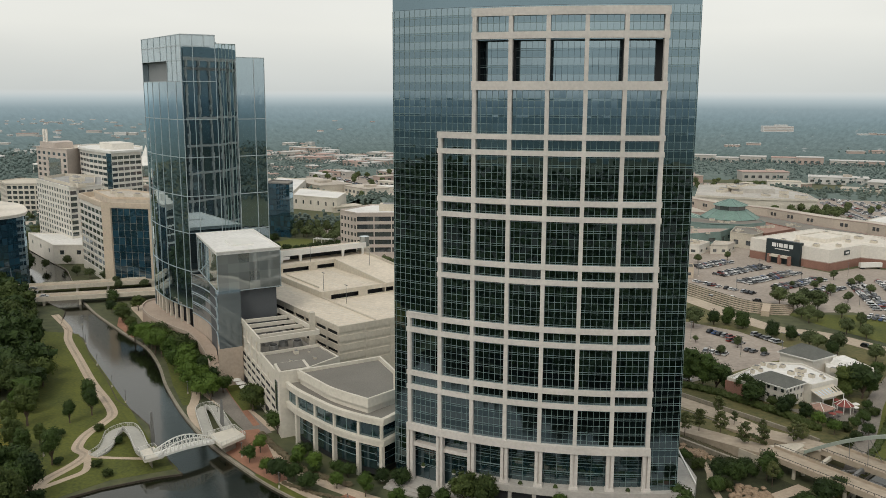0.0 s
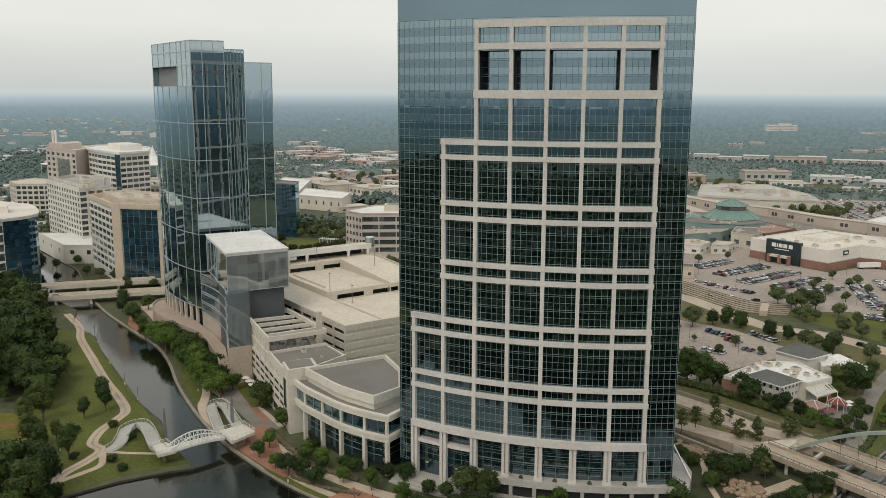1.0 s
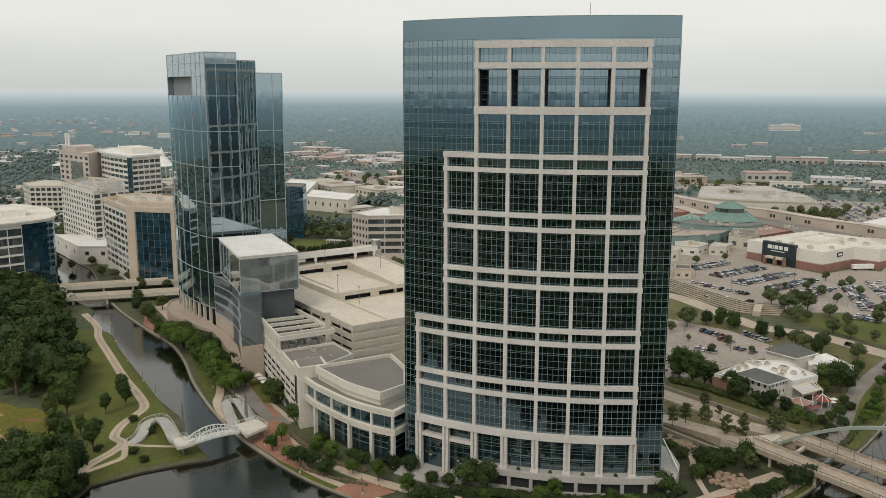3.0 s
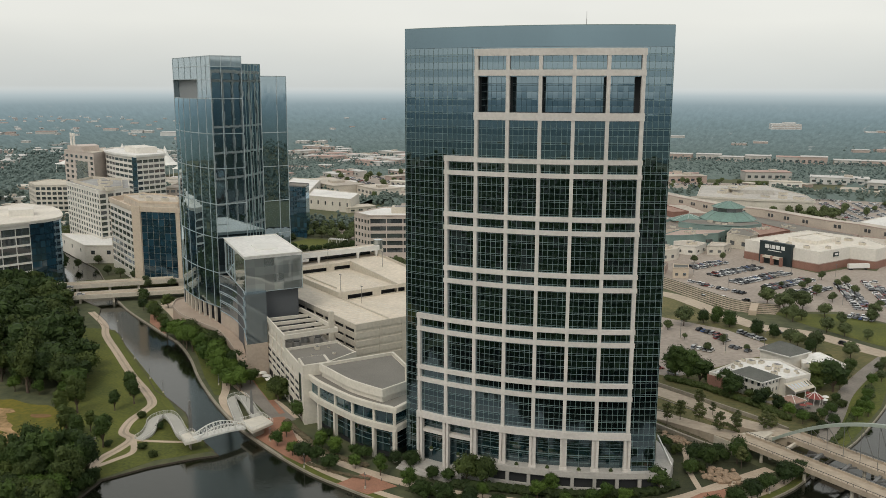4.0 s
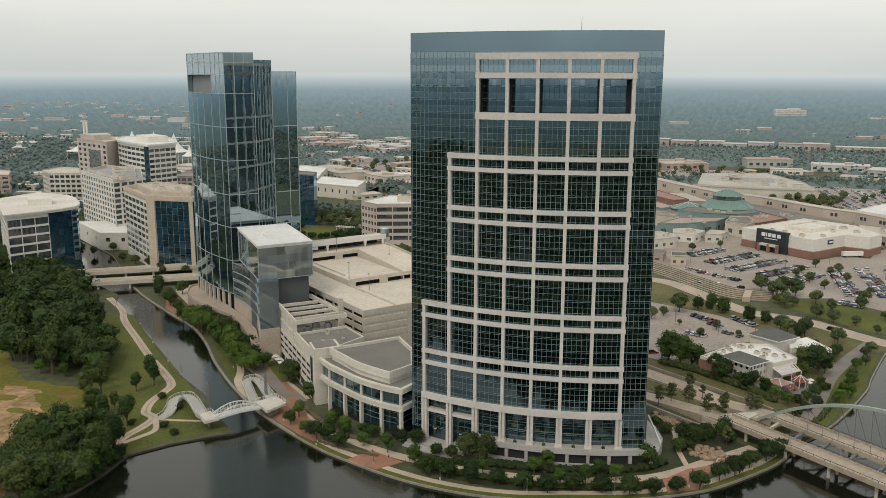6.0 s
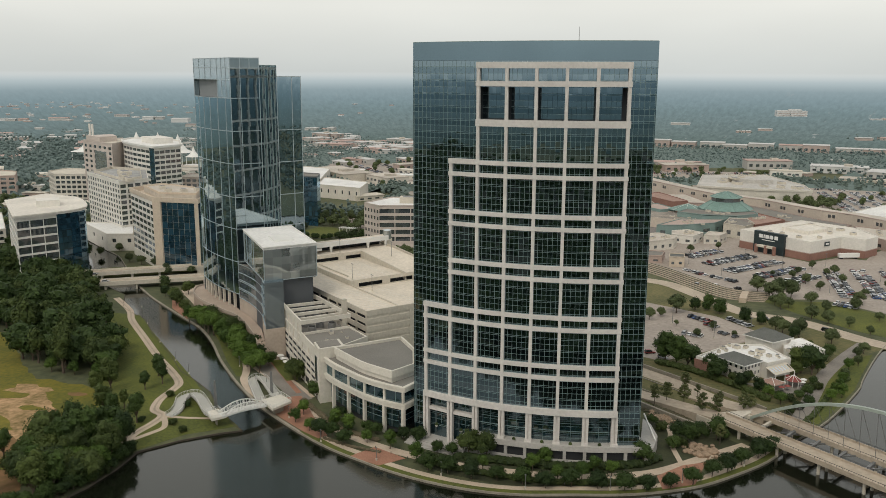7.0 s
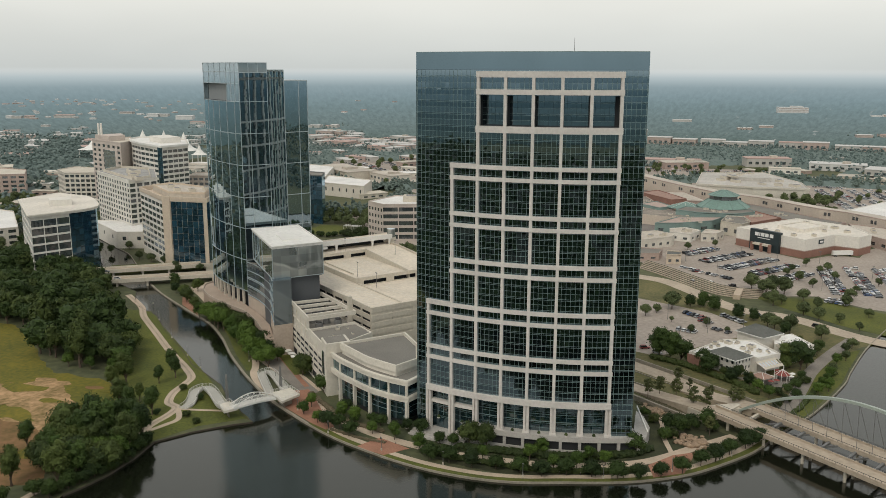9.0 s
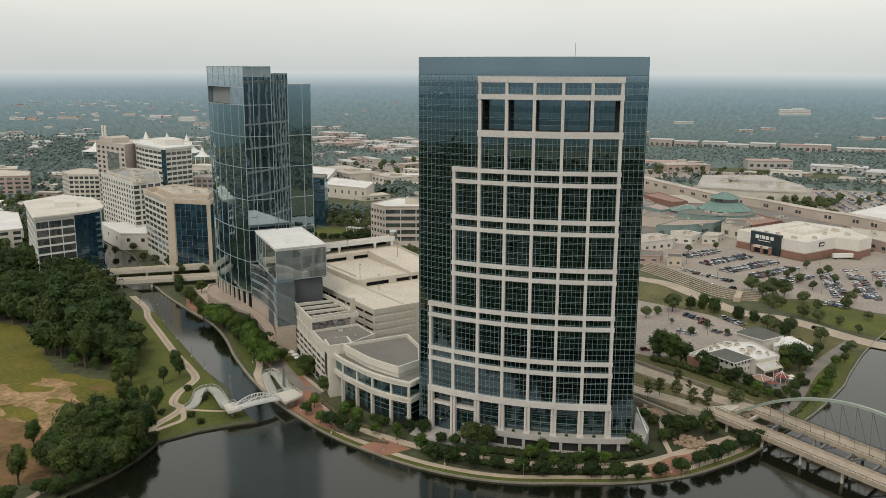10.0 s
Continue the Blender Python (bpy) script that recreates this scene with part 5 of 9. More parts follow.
part("level_sign", Shape().bar(g(103.3, 22), g(103.3, 29), 0.15, 31.8, 33.2), M_WHITE, garage, "white level sign")
part("stair_drum", Shape().tube((*g(107.8, 73.5), 0), (*g(107.8, 73.5), 33.5), 2.9, 2.9, 16), M_CONC, garage, "round concrete stair drum")
part("drum_glass", Shape().tube((*g(107.8, 73.5), 33.5), (*g(107.8, 73.5), 38.5), 2.5, 2.5, 16), M_PAVGLASS, garage, "pale glazed lantern on the stair drum")


def lamp_post(x, y, z, h, arm=1.2, label="slender grey parking lot lamp post"):
    lp = thing("street_lamp", label, "lamp post", "lamp posts", at=(x, y, z), turn=-40)
    pole = part("pole", Shape().tube((0, 0, 0.3), (0, 0, h), 0.14, 0.09, 6), M_POLE, lp)
    part("footing", Shape().tube((0, 0, 0), (0, 0, 0.8), 0.3, 0.3, 8), M_CONC, lp)
    part("lamp_head", Shape().box(0, 0, h, arm * 2, 0.4, 0.22), M_POLE, pole, "flat lamp head")
    return lp


for l, v, z in ((38, 24, 23.5), (51.6, 20.4, 26.9), (30, 60, 23.5), (97, 37, 30.2), (80, 60, 29.2)):
    lamp_post(*g(l, v), z, 8.0, 1.0)

# ---- annex with the open roof frame ----
annex = thing("garage_annex", "cream precast annex with an open beam frame over its roof", "annex")
XA, XB, XC, XD = (-127.0, 74.0), (-84.5, 20.0), (-74.5, 47.0), (-113.5, 84.5)
xm0, xm1 = lerp(XA, XB, 0.58), lerp(XD, XC, 0.69)
part("core", Shape().prism(inset([XA, XB, XC, XD], 0.8), 0, 18.0), M_DARK, annex)
part("roof", Shape().prism(inset([xm0, XB, XC, xm1], 0.4), 18.0, 19.6), M_GREY_ROOF, annex, "flat grey roof")
part("plant_deck", Shape().prism(inset([XA, xm0, xm1, XD], 0.4), 18.0, 18.6), M_GREY_ROOF, annex)
part("parapet", Shape().bar(xm0, XB, 0.6, 17.6, 21.0), M_PRECAST, annex)
part("parapet", Shape().bar(XB, XC, 0.6, 17.6, 20.4), M_PRECAST, annex)
part("parapet", Shape().bar(XC, xm1, 0.5, 17.6, 20.0), M_PRECAST, annex)
part("parapet", parapet(Shape(), [XA, xm0, xm1, XD], 0.6, 24.2, 26.0), M_PRECAST, annex)
part("step_wall", Shape().bar(xm0, xm1, 0.5, 18.4, 20.6), M_PRECAST, annex)
for i in range(1, 5):
    part("roof_beam", Shape().bar(lerp(XA, xm0, i / 5), lerp(XD, xm1, i / 5), 0.8, 23.6, 24.9), M_PRECAST, annex)
part("corner_post", Shape().box(XA[0] + 0.6, XA[1] + 0.2, 0, 1.4, 1.4, 27.2, -52), M_PRECAST, annex)
part("corner_post", Shape().box(xm1[0] - 3.2, xm1[1] + 1.6, 18.0, 2.2, 1.8, 14.0, -52), M_CONC, annex)
# the openings are near-black panes, painted in for the shade inside
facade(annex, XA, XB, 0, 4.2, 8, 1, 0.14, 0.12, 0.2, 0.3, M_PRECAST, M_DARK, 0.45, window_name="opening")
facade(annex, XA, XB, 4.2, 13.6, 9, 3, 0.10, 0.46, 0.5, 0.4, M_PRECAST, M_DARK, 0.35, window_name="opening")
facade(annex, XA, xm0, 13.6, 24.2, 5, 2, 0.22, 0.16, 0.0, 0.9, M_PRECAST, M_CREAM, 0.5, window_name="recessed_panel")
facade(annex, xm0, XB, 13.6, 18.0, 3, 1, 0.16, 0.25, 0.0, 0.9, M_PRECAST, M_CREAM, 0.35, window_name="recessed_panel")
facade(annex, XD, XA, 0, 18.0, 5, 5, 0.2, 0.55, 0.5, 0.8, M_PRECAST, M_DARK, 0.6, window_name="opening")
for i, (u, v_) in enumerate(((0.08, 0.5), (0.16, 0.3), (0.2, 0.72), (0.28, 0.45), (0.34, 0.75), (0.38, 0.3), (0.46, 0.55), (0.52, 0.3), (0.54, 0.75))):
    p = lerp(lerp(XA, XB, u), lerp(XD, XC, u), v_)
    cu = thing("cooling_unit", "dark cylindrical cooling unit on the annex roof", "cooling unit", "cooling units", at=(*p, 18.6))
    part("drum", Shape().tube((0, 0, 0), (0, 0, 2.4), 1.9, 1.7, 12), M_POLE, cu)
    part("fan_ring", Shape().tube((0, 0, 2.4), (0, 0, 2.9), 1.3, 1.2, 12), M_RAIL, cu)
for u, v_, s_ in ((0.70, 0.55, 2.2), (0.8, 0.35, 1.2), (0.88, 0.7, 1.4), (0.74, 0.75, 1.0)):
    p = lerp(lerp(XA, XB, u), lerp(XD, XC, u), v_)
    roof_unit(*p, 19.6, s_, s_ * 0.7, s_ * 0.5, -50)
link = thing("stair_block", "cream stair block between annex and pavilion wing", "stair block")
part("block", Shape().prism([(-90, 27), (-84.5, 19), (-76.5, 26), (-82, 34)], 0, 22.5), M_PRECAST, link)
part("roof", Shape().prism([(-89, 27), (-84.5, 20.4), (-78, 26.2), (-82.4, 32.6)], 22.5, 22.7), M_GREY_ROOF, link)
part("window", Shape().bar((-88.7, 24.9), (-86.8, 22.1), 0.3, 8, 18), M_WINDOW, link)

# ---- low curved building beside the tower ----
low = thing("curved_low_building", "low curved office building with pale bands over a colonnade", "office building")
CURVE = smooth_line([(-84.6, 22.9), (-77.3, 15.5), (-68.6, 9.0), (-60.1, 3.2), (-51.0, -0.9), (-42.8, -3.2)], 4)
front = CURVE + [(-39.6, 5.6)]
REAR = [(-41, 14), (-58, 44), (-80, 28)]


def sweep(line, in_, out_, z0, z1):
    """One connected band along a plan line."""
    s = Shape()
    a, b = offset_line(line, in_), offset_line(line, -out_)
    n = len(line)
    s.v = [(*p, z) for z in (z0, z1) for q in (a, b) for p in q]
    for i in range(n - 1):
        for k, (u, v) in enumerate(((0, n), (2 * n, 3 * n), (0, 2 * n), (n, 3 * n))):
            s.f.append((u + i, u + i + 1, v + i + 1, v + i))
    s.f += [(0, n, 3 * n, 2 * n), (n - 1, 2 * n - 1, 4 * n - 1, 3 * n - 1)]
    return s


for z0, z1 in ((16.9, 19.0), (10.4, 12.5)):
    part("band", sweep(front, 0.5, 0.5, z0, z1), M_PRECAST, low, "pale precast band")
    part("band_lip", sweep(front, 0.4, 0.75, z1 - 0.85, z1 - 0.05), M_PRECAST, low)
gl = offset_line(front, 0.5)
for i in range(len(gl) - 1):
    part("window", Shape().quad((*gl[i], 12.5), (*gl[i + 1], 12.5), (*gl[i + 1], 16.9), (*gl[i], 16.9)), M_LOBBY_GLASS, low)
gl = offset_line(front, 2.2)
for i in range(len(gl) - 1):
    part("window", Shape().quad((*gl[i], 2.0), (*gl[i + 1], 2.0), (*gl[i + 1], 10.5), (*gl[i], 10.5)), M_LOBBY_GLASS, low)
for z in (4.6, 6.6, 8.6):
    part("transom", sweep(gl, 0.05, 0.1, z, z + 0.16), M_MULLION, low)
for i in range(0, len(front), 4):
    p = offset_line(front, 0.2)[i]
    d = Vector(front[min(i + 1, len(front) - 1)]) - Vector(front[max(0, i - 1)])
    t = math.degrees(math.atan2(d.y, d.x))
    part("column", Shape().box(p[0], p[1], 0, 1.05, 1.2, 10.6, t), M_PRECAST, low)
    q = offset_line(front, 0.3)[i]
    part("pier", Shape().box(q[0], q[1], 12.4, 0.8, 0.7, 4.6, t), M_PRECAST, low)
    q = offset_line(front, 0.42)[min(i + 2, len(front) - 1)]
    part("glazing_bar", Shape().box(q[0], q[1], 12.4, 0.15, 0.2, 4.6, t), M_MULLION, low)
part("core", Shape().prism(offset_line(front, 2.5) + REAR, 0, 10.5), M_DARK, low)
body = offset_line(front, 0.8)
part("core", Shape().prism(body + REAR, 10.5, 17.4), M_DARK, low)
part("roof", Shape().prism(body + REAR, 17.4, 18.3), M_GREY_ROOF, low, "flat brownish gravel roof")
UP = smooth_line([(-78.8, 21.6), (-70.8, 14.9), (-61.6, 7.7), (-48.6, 1.4)], 4) + [(-43.0, 12.0), (-48, 28), (-57.8, 41.8)]
part("upper_storey", Shape().prism(inset(UP, 0.3), 18.0, 21.8), M_PRECAST, low)
part("upper_roof", Shape().prism(inset(UP, 0.9), 21.8, 22.1), M_GREY_ROOF, low, "flat grey gravel roof")
part("upper_parapet", parapet(Shape(), UP, 0.7, 20.2, 23.0), M_PRECAST, low)

# umbrellas and tables on the service court
for i, (x, y) in enumerate(((-125.4, 66.3), (-122.3, 63.0), (-119.2, 59.7), (-116.1, 56.2), (-127.5, 63.2))):
    um = thing("patio_umbrella", "square white patio umbrella on the service court", "umbrella", "court umbrellas", at=(x, y, 0.1), turn=38)
    part("pole", Shape().tube((0, 0, 0), (0, 0, 2.6), 0.05, 0.05, 6), M_POLE, um)
    part("canopy", Shape().prism([(-1.6, -1.6), (1.6, -1.6), (1.6, 1.6), (-1.6, 1.6)], 2.3, 3.0, [(-0.2, -0.2), (0.2, -0.2), (0.2, 0.2), (-0.2, 0.2)]), M_WHITE, um)


# ---- footbridge with its ramps and pylons ----
def railing(pts, z0s, h=1.15, post=2.2, parent=None, label="white metal railing", material=None):
    s = Shape()
    m = material or M_WHITE
    for i in range(len(pts) - 1):
        a, b = (*pts[i], z0s[i]), (*pts[i + 1], z0s[i + 1])
        for dz, wd in ((h, 0.10), (h * 0.66, 0.04), (h * 0.33, 0.04)):
            s.beam((a[0], a[1], a[2] + dz), (b[0], b[1], b[2] + dz), wd, wd)
        n = max(1, round(math.dist(a, b) / post))
        for j in range(n + 1):
            p = lerp(a, b, j / n)
            s.beam(p, (p[0], p[1], p[2] + h), 0.08, 0.08)
    return part("railing", s, m, parent, label)


def ramp(parent, line, zs_, width, thick=0.6):
    left, right = offset_line(line, width / 2), offset_line(line, -width / 2)
    s = Shape()
    n = len(line)
    s.v = [(*left[i], zs_[i]) for i in range(n)] + [(*right[i], zs_[i]) for i in range(n)] + [(*left[i], zs_[i] - thick) for i in range(n)] + [(*right[i], zs_[i] - thick) for i in range(n)]
    for i in range(n - 1):
        s.f += [(i, n + i, n + i + 1, i + 1), (2 * n + i, i, i + 1, 2 * n + i + 1), (n + i, 3 * n + i, 3 * n + i + 1, n + i + 1), (2 * n + i + 1, 3 * n + i + 1, 3 * n + i, 2 * n + i)]
    s.f += [(0, 2 * n, 3 * n, n), (n - 1, 2 * n - 1, 4 * n - 1, 3 * n - 1)]
    deck = part("ramp_deck", s, M_RAMP, parent)
    railing(left, zs_, parent=deck)
    railing(right, zs_, parent=deck)


fbr = thing("footbridge", "white arched pedestrian bridge over the canal with railings", "footbridge")
B_W, B_E = Vector((-111.4, -11.2)), Vector((-100.6, 3.0))
bd_ = (B_E - B_W).normalized()
bn = Vector((-bd_.y, bd_.x))
N_B = 14
zb = [4.2 + 0.5 * math.sin(math.pi * i / N_B) for i in range(N_B + 1)]
deckline = [tuple(B_W + (B_E - B_W) * (i / N_B)) for i in range(N_B + 1)]
sl, sr = [tuple(Vector(p) + bn * 1.9) for p in deckline], [tuple(Vector(p) - bn * 1.9) for p in deckline]
s = Shape()
s.v = [(*q[i], zb[i] - dz) for dz in (0, 0.6) for q in (sl, sr) for i in range(N_B + 1)]
m_ = N_B + 1
for i in range(N_B):
    s.f += [(u + i, u + i + 1, v + i + 1, v + i) for u, v in ((0, m_), (2 * m_, 3 * m_), (0, 2 * m_), (m_, 3 * m_))]
part("deck", s, M_WHITE, fbr)
for edge_ in (sl, sr):
    railing(edge_, zb, parent=fbr)
    tr = Shape()
    zt = [zb[i] + 0.6 + 2.2 * math.sin(math.pi * i / N_B) for i in range(N_B + 1)]
    for i in range(N_B):
        tr.beam((*edge_[i], zt[i]), (*edge_[i + 1], zt[i + 1]), 0.28, 0.28)
        tr.beam((*edge_[i], zb[i]), (*edge_[i], zt[i]), 0.16, 0.16)
        j, k = (i, i + 1) if i % 2 else (i + 1, i)
        tr.beam((*edge_[j], zb[j]), (*edge_[k], zt[k]), 0.12, 0.12)
    part("truss", tr, M_WHITE, fbr, "white arched truss")
# landing blocks
for nm, pts, z in (("landing", [(-118, -10), (-112.5, -15.5), (-109, -11), (-115.5, -5.7)], 4.2), ("landing", [(-104, 6.6), (-95.4, -0.5), (-92, 8.8), (-98.7, 14.3)], 4.2)):
    part(nm, Shape().prism(pts, z - 0.9, z), M_PRECAST, fbr)
    part("landing_pier", Shape().prism(inset(pts, 2.6), -2.0, z - 0.9), M_WALLEDGE, fbr)
    railing(pts + pts[:1], [z] * 5, parent=fbr)
wl = smooth_line([(-114.5, -11), (-118.5, -7.5), (-127.5, 3.0), (-133.6, 8.8), (-136.6, 8.6), (-137.6, 5.2), (-135.6, 0.5), (-134.2, -4.6), (-135.0, -8.5)], 4)
ramp(fbr, wl, [4.2 - 4.0 * i / (len(wl) - 1) for i in range(len(wl))], 4.0)
el_ = smooth_line([(-98.5, 10.5), (-106, 20), (-115, 31.5), (-119.5, 34.6), (-120.6, 32), (-116.5, 26), (-108.5, 15.0)], 4)
ramp(fbr, el_, [4.2 - 3.9 * i / (len(el_) - 1) for i in range(len(el_))], 3.4)
for x, y in ((-122, 4.0), (-103.6, 15.5)):
    py = thing("bridge_pylon", "tall grey stone pylon at the footbridge end", "pylon", "bridge pylons", at=(x, y, -1.5 if x < -110 else 0), turn=40)
    part("shaft", Shape().prism([(-0.7, -0.7), (0.7, -0.7), (0.7, 0.7), (-0.7, 0.7)], 0, 12.4, [(-0.32, -0.32), (0.32, -0.32), (0.32, 0.32), (-0.32, 0.32)]), M_POLE, py)
    part("cap", Shape().box(0, 0, 12.4, 0.5, 0.5, 0.4), M_POLE, py)
    part("plinth", Shape().box(0, 0, 0, 2.2, 2.2, 0.8), M_PRECAST, py)

# ---- road bridges over the canal to the north ----
cbr = thing("canal_road_bridge", "pale concrete twin road bridge over the canal", "road bridge")
for (p, q, wd) in (((-296, 150), (-226, 191), 9.0), ((-315, 172), (-245, 216), 9.0)):
    part("deck", Shape().bar(p, q, wd, 3.0, 4.0), M_ROAD, cbr)
    d = (Vector(q) - Vector(p)).normalized()
    n = Vector((-d.y, d.x))
    for sgn in (-1, 1):
        part("parapet", Shape().bar(tuple(Vector(p) + n * sgn * wd / 2), tuple(Vector(q) + n * sgn * wd / 2), 0.5, 2.6, 5.0), M_CONC, cbr)
    for u in (0.2, 0.42, 0.62):
        c = lerp(p, q, u)
        part("pier", Shape().bar(tuple(Vector(c) - n * wd * 0.42), tuple(Vector(c) + n * wd * 0.42), 1.2, -2.5, 3.0), M_CONC, cbr)
    part("abutment", Shape().bar(tuple(Vector(q) - d * 8), tuple(Vector(q) + d * 30), wd, 0.0, 3.95), M_CONC, cbr)
    part("abutment", Shape().bar(tuple(Vector(p) - d * 40), tuple(Vector(p) + d * 3), wd, 0.0, 3.95), M_CONC, cbr)

# ---- twin road bridge with steel arches on the right ----
rbr = thing("arch_road_bridge", "twin concrete road bridge with grey-green steel arches", "road bridge")
R_DIR = Vector((0.735, -0.678))
R_N = Vector((0.678, 0.735))
NEAR0, FAR0 = Vector((68.0, 35.5)), Vector((86.5, 41.0))
Z_D = 4.5
for base_, wd in ((NEAR0, 7.6), (FAR0, 8.2)):
    a, b = base_ - R_DIR * 1.0, base_ + R_DIR * 120
    part("deck", Shape().bar(tuple(a), tuple(b), wd, Z_D - 0.9, Z_D), M_ROAD, rbr)
    for sgn in (-1, 1):
        o = R_N * sgn * (wd / 2 - 0.2)
        part("parapet", Shape().bar(tuple(a + o), tuple(b + o), 0.3, Z_D, Z_D + 0.75), M_ROAD, rbr)
        rr = Shape()
        for i in range(61):
            c = a + o + R_DIR * (2 * i)
            rr.beam((c.x, c.y, Z_D + 0.7), (c.x, c.y, Z_D + 1.35), 0.1, 0.1)
        rr.beam((a.x + o.x, a.y + o.y, Z_D + 1.35), (b.x + o.x, b.y + o.y, Z_D + 1.35), 0.12, 0.12)
        part("railing", rr, M_RAIL, rbr, "dark metal bridge railing")
    part("approach", Shape().prism([tuple(a + R_N * wd / 2), tuple(a - R_N * wd / 2), tuple(a - R_DIR * 34 - R_N * wd / 2), tuple(a - R_DIR * 34 + R_N * wd / 2)], 0, 0.3), M_ROAD, rbr)
    s = Shape()
    c0, c1, c2, c3 = (a + R_N * wd / 2, a - R_N * wd / 2, a - R_DIR * 40 - R_N * wd / 2, a - R_DIR * 40 + R_N * wd / 2)
    s.add([(c0.x, c0.y, Z_D), (c1.x, c1.y, Z_D), (c2.x, c2.y, 0.13), (c3.x, c3.y, 0.13), (c0.x, c0.y, 0), (c1.x, c1.y, 0), (c2.x, c2.y, 0), (c3.x, c3.y, 0)],
          [(0, 3, 2, 1), (0, 1, 5, 4), (1, 2, 6, 5), (3, 0, 4, 7), (2, 3, 7, 6)])
    part("approach_ramp", s, M_ROAD, rbr)
    for u in (10, 26, 42, 58, 74, 90):
        c = base_ + R_DIR * u
        for sgn in (-1, 1):
            o = R_N * sgn * wd * 0.3
            part("pier", Shape().tube((c.x + o.x, c.y + o.y, -3), (c.x + o.x, c.y + o.y, Z_D - 0.9), 0.55, 0.55, 10), M_CONC, rbr)
for u in (4, 14, 24, 34, 44, 54, 64, 74):
    a, b = NEAR0 + R_DIR * u + R_N * 3.0, FAR0 + R_DIR * (u - 12) - R_N * 3.0
    part("cross_beam", Shape().bar(tuple(a), tuple(b), 1.6 if u < 10 else 0.9, Z_D - 1.2, Z_D - 0.2), M_CONC if u < 20 else M_POLE, rbr)
part("abutment", Shape().prism([tuple(NEAR0 - R_N * 4.2 + R_DIR * 1), tuple(NEAR0 + R_N * 4.2 + R_DIR * 1), tuple(FAR0 + R_N * 4.4 - R_DIR * 2), tuple(FAR0 + R_N * 4.4 - R_DIR * 8), tuple(NEAR0 - R_N * 4.2 - R_DIR * 8)], 0, Z_D - 0.9), M_CONC, rbr)
# one arch springs beside the far carriageway
AR0, SPAN, RISE = Vector((84.0, 37.0)) - R_DIR * 10, 114.0, 21.6
arch = Shape()
pts = []
for i in range(41):
    u = i / 40
    c = AR0 + R_DIR * (SPAN * u)
    pts.append((c.x, c.y, 0.4 + RISE * 4 * u * (1 - u)))
ring = []
for i, p in enumerate(pts):
    tdir = (Vector(pts[min(40, i + 1)]) - Vector(pts[max(0, i - 1)])).normalized()
    up = Vector((R_N.x, R_N.y, 0)).cross(tdir)
    for a, b_ in ((-0.55, -0.5), (0.55, -0.5), (0.55, 0.5), (-0.55, 0.5)):
        ring.append(tuple(Vector(p) + Vector((R_N.x, R_N.y, 0)) * a + up * b_))
arch.v = ring
for i in range(40):
    arch.f += [(4 * i + k, 4 * i + (k + 1) % 4, 4 * i + 4 + (k + 1) % 4, 4 * i + 4 + k) for k in range(4)]
part("arch", arch, M_STEEL, rbr, "grey-green painted steel arch")
for i in range(6, 36, 2):
    p = Vector(pts[i])
    c = FAR0 + R_DIR * ((Vector(p[:2]) - FAR0).dot(R_DIR))
    for sgn in (-1, 1):
        q = c + R_N * sgn * 3.9
        part("hanger", Shape().beam(tuple(p), (q.x, q.y, Z_D + 0.2), 0.12, 0.12), M_POLE, rbr)
    if i % 4 == 2:
        e, f_ = NEAR0 + R_DIR * ((Vector(p[:2]) - NEAR0).dot(R_DIR)), c
        part("brace", Shape().beam((*(e + R_N * 3.4), Z_D - 0.8), (*(f_ - R_N * 3.6 + R_DIR * 5), Z_D - 0.8), 0.4, 0.6), M_POLE, rbr)

setting("road_wall", ribbon([(20, 112), (37, 98), (56, 82.5), (72, 69.5), (82, 61), (86, 57)], 0.7, 0, 1.5), M_WALLEDGE, "long pale parapet wall beside the carriageway", "wall")
setting("road_kerb", ribbon([(20, 97), (40, 81), (55, 68.5), (70, 54)], 0.5, 0, 0.45), M_WALLEDGE, "pale kerb of the planted median", "kerb")
setting("road_kerb_2", ribbon([(20, 81.5), (38, 69), (52, 57), (64, 46)], 0.5, 0, 0.45), M_WALLEDGE, "pale kerb of the planted median", "kerb")
# curved garden wall and rocks between tower and bridge
setting("garden_wall", ribbon([(28, 58), (39.6, 48), (48, 41), (56, 34.6), (62, 31), (66, 31.4), (69, 34)], 1.0, 0, 2.2), M_WALLEDGE, "curved pale retaining wall beside the road", "retaining wall")
rk = random.Random(9)
ico = bmesh.new()
bmesh.ops.create_icosphere(ico, subdivisions=1, radius=1.0)
ICO_V = [tuple(v.co) for v in ico.verts]
ICO_F = [tuple(v.index for v in f.verts) for f in ico.faces]
ico.free()
for i in range(125):
    if i < 75:
        x, y = 60.5 + rk.gauss(0, 3.2), 13 + rk.gauss(0, 3.6)
    else:
        f = rk.random()
        x, y = 43 + 8 * f + rk.gauss(0, 1.6), 44 - 10 * f + rk.gauss(0, 1.6)
    if not (42 < x < 72 and 5 < y < 50):
        continue
    rs = rk.uniform(0.5, 1.5)
    st_ = Shape().add([(vx * rs * rk.uniform(0.8, 1.2), vy * rs * rk.uniform(0.8, 1.2), vz * rs * 0.7 * rk.uniform(0.7, 1.1) + rs * 0.35) for vx, vy, vz in ICO_V], ICO_F)
    b = new("boulder", st_.mesh("boulder", M_ROCK))
    b.location = (x, y, 0.05)
    tagged(b, "tan boulder in the rock garden beside the tower", "boulder", "rock garden boulders")

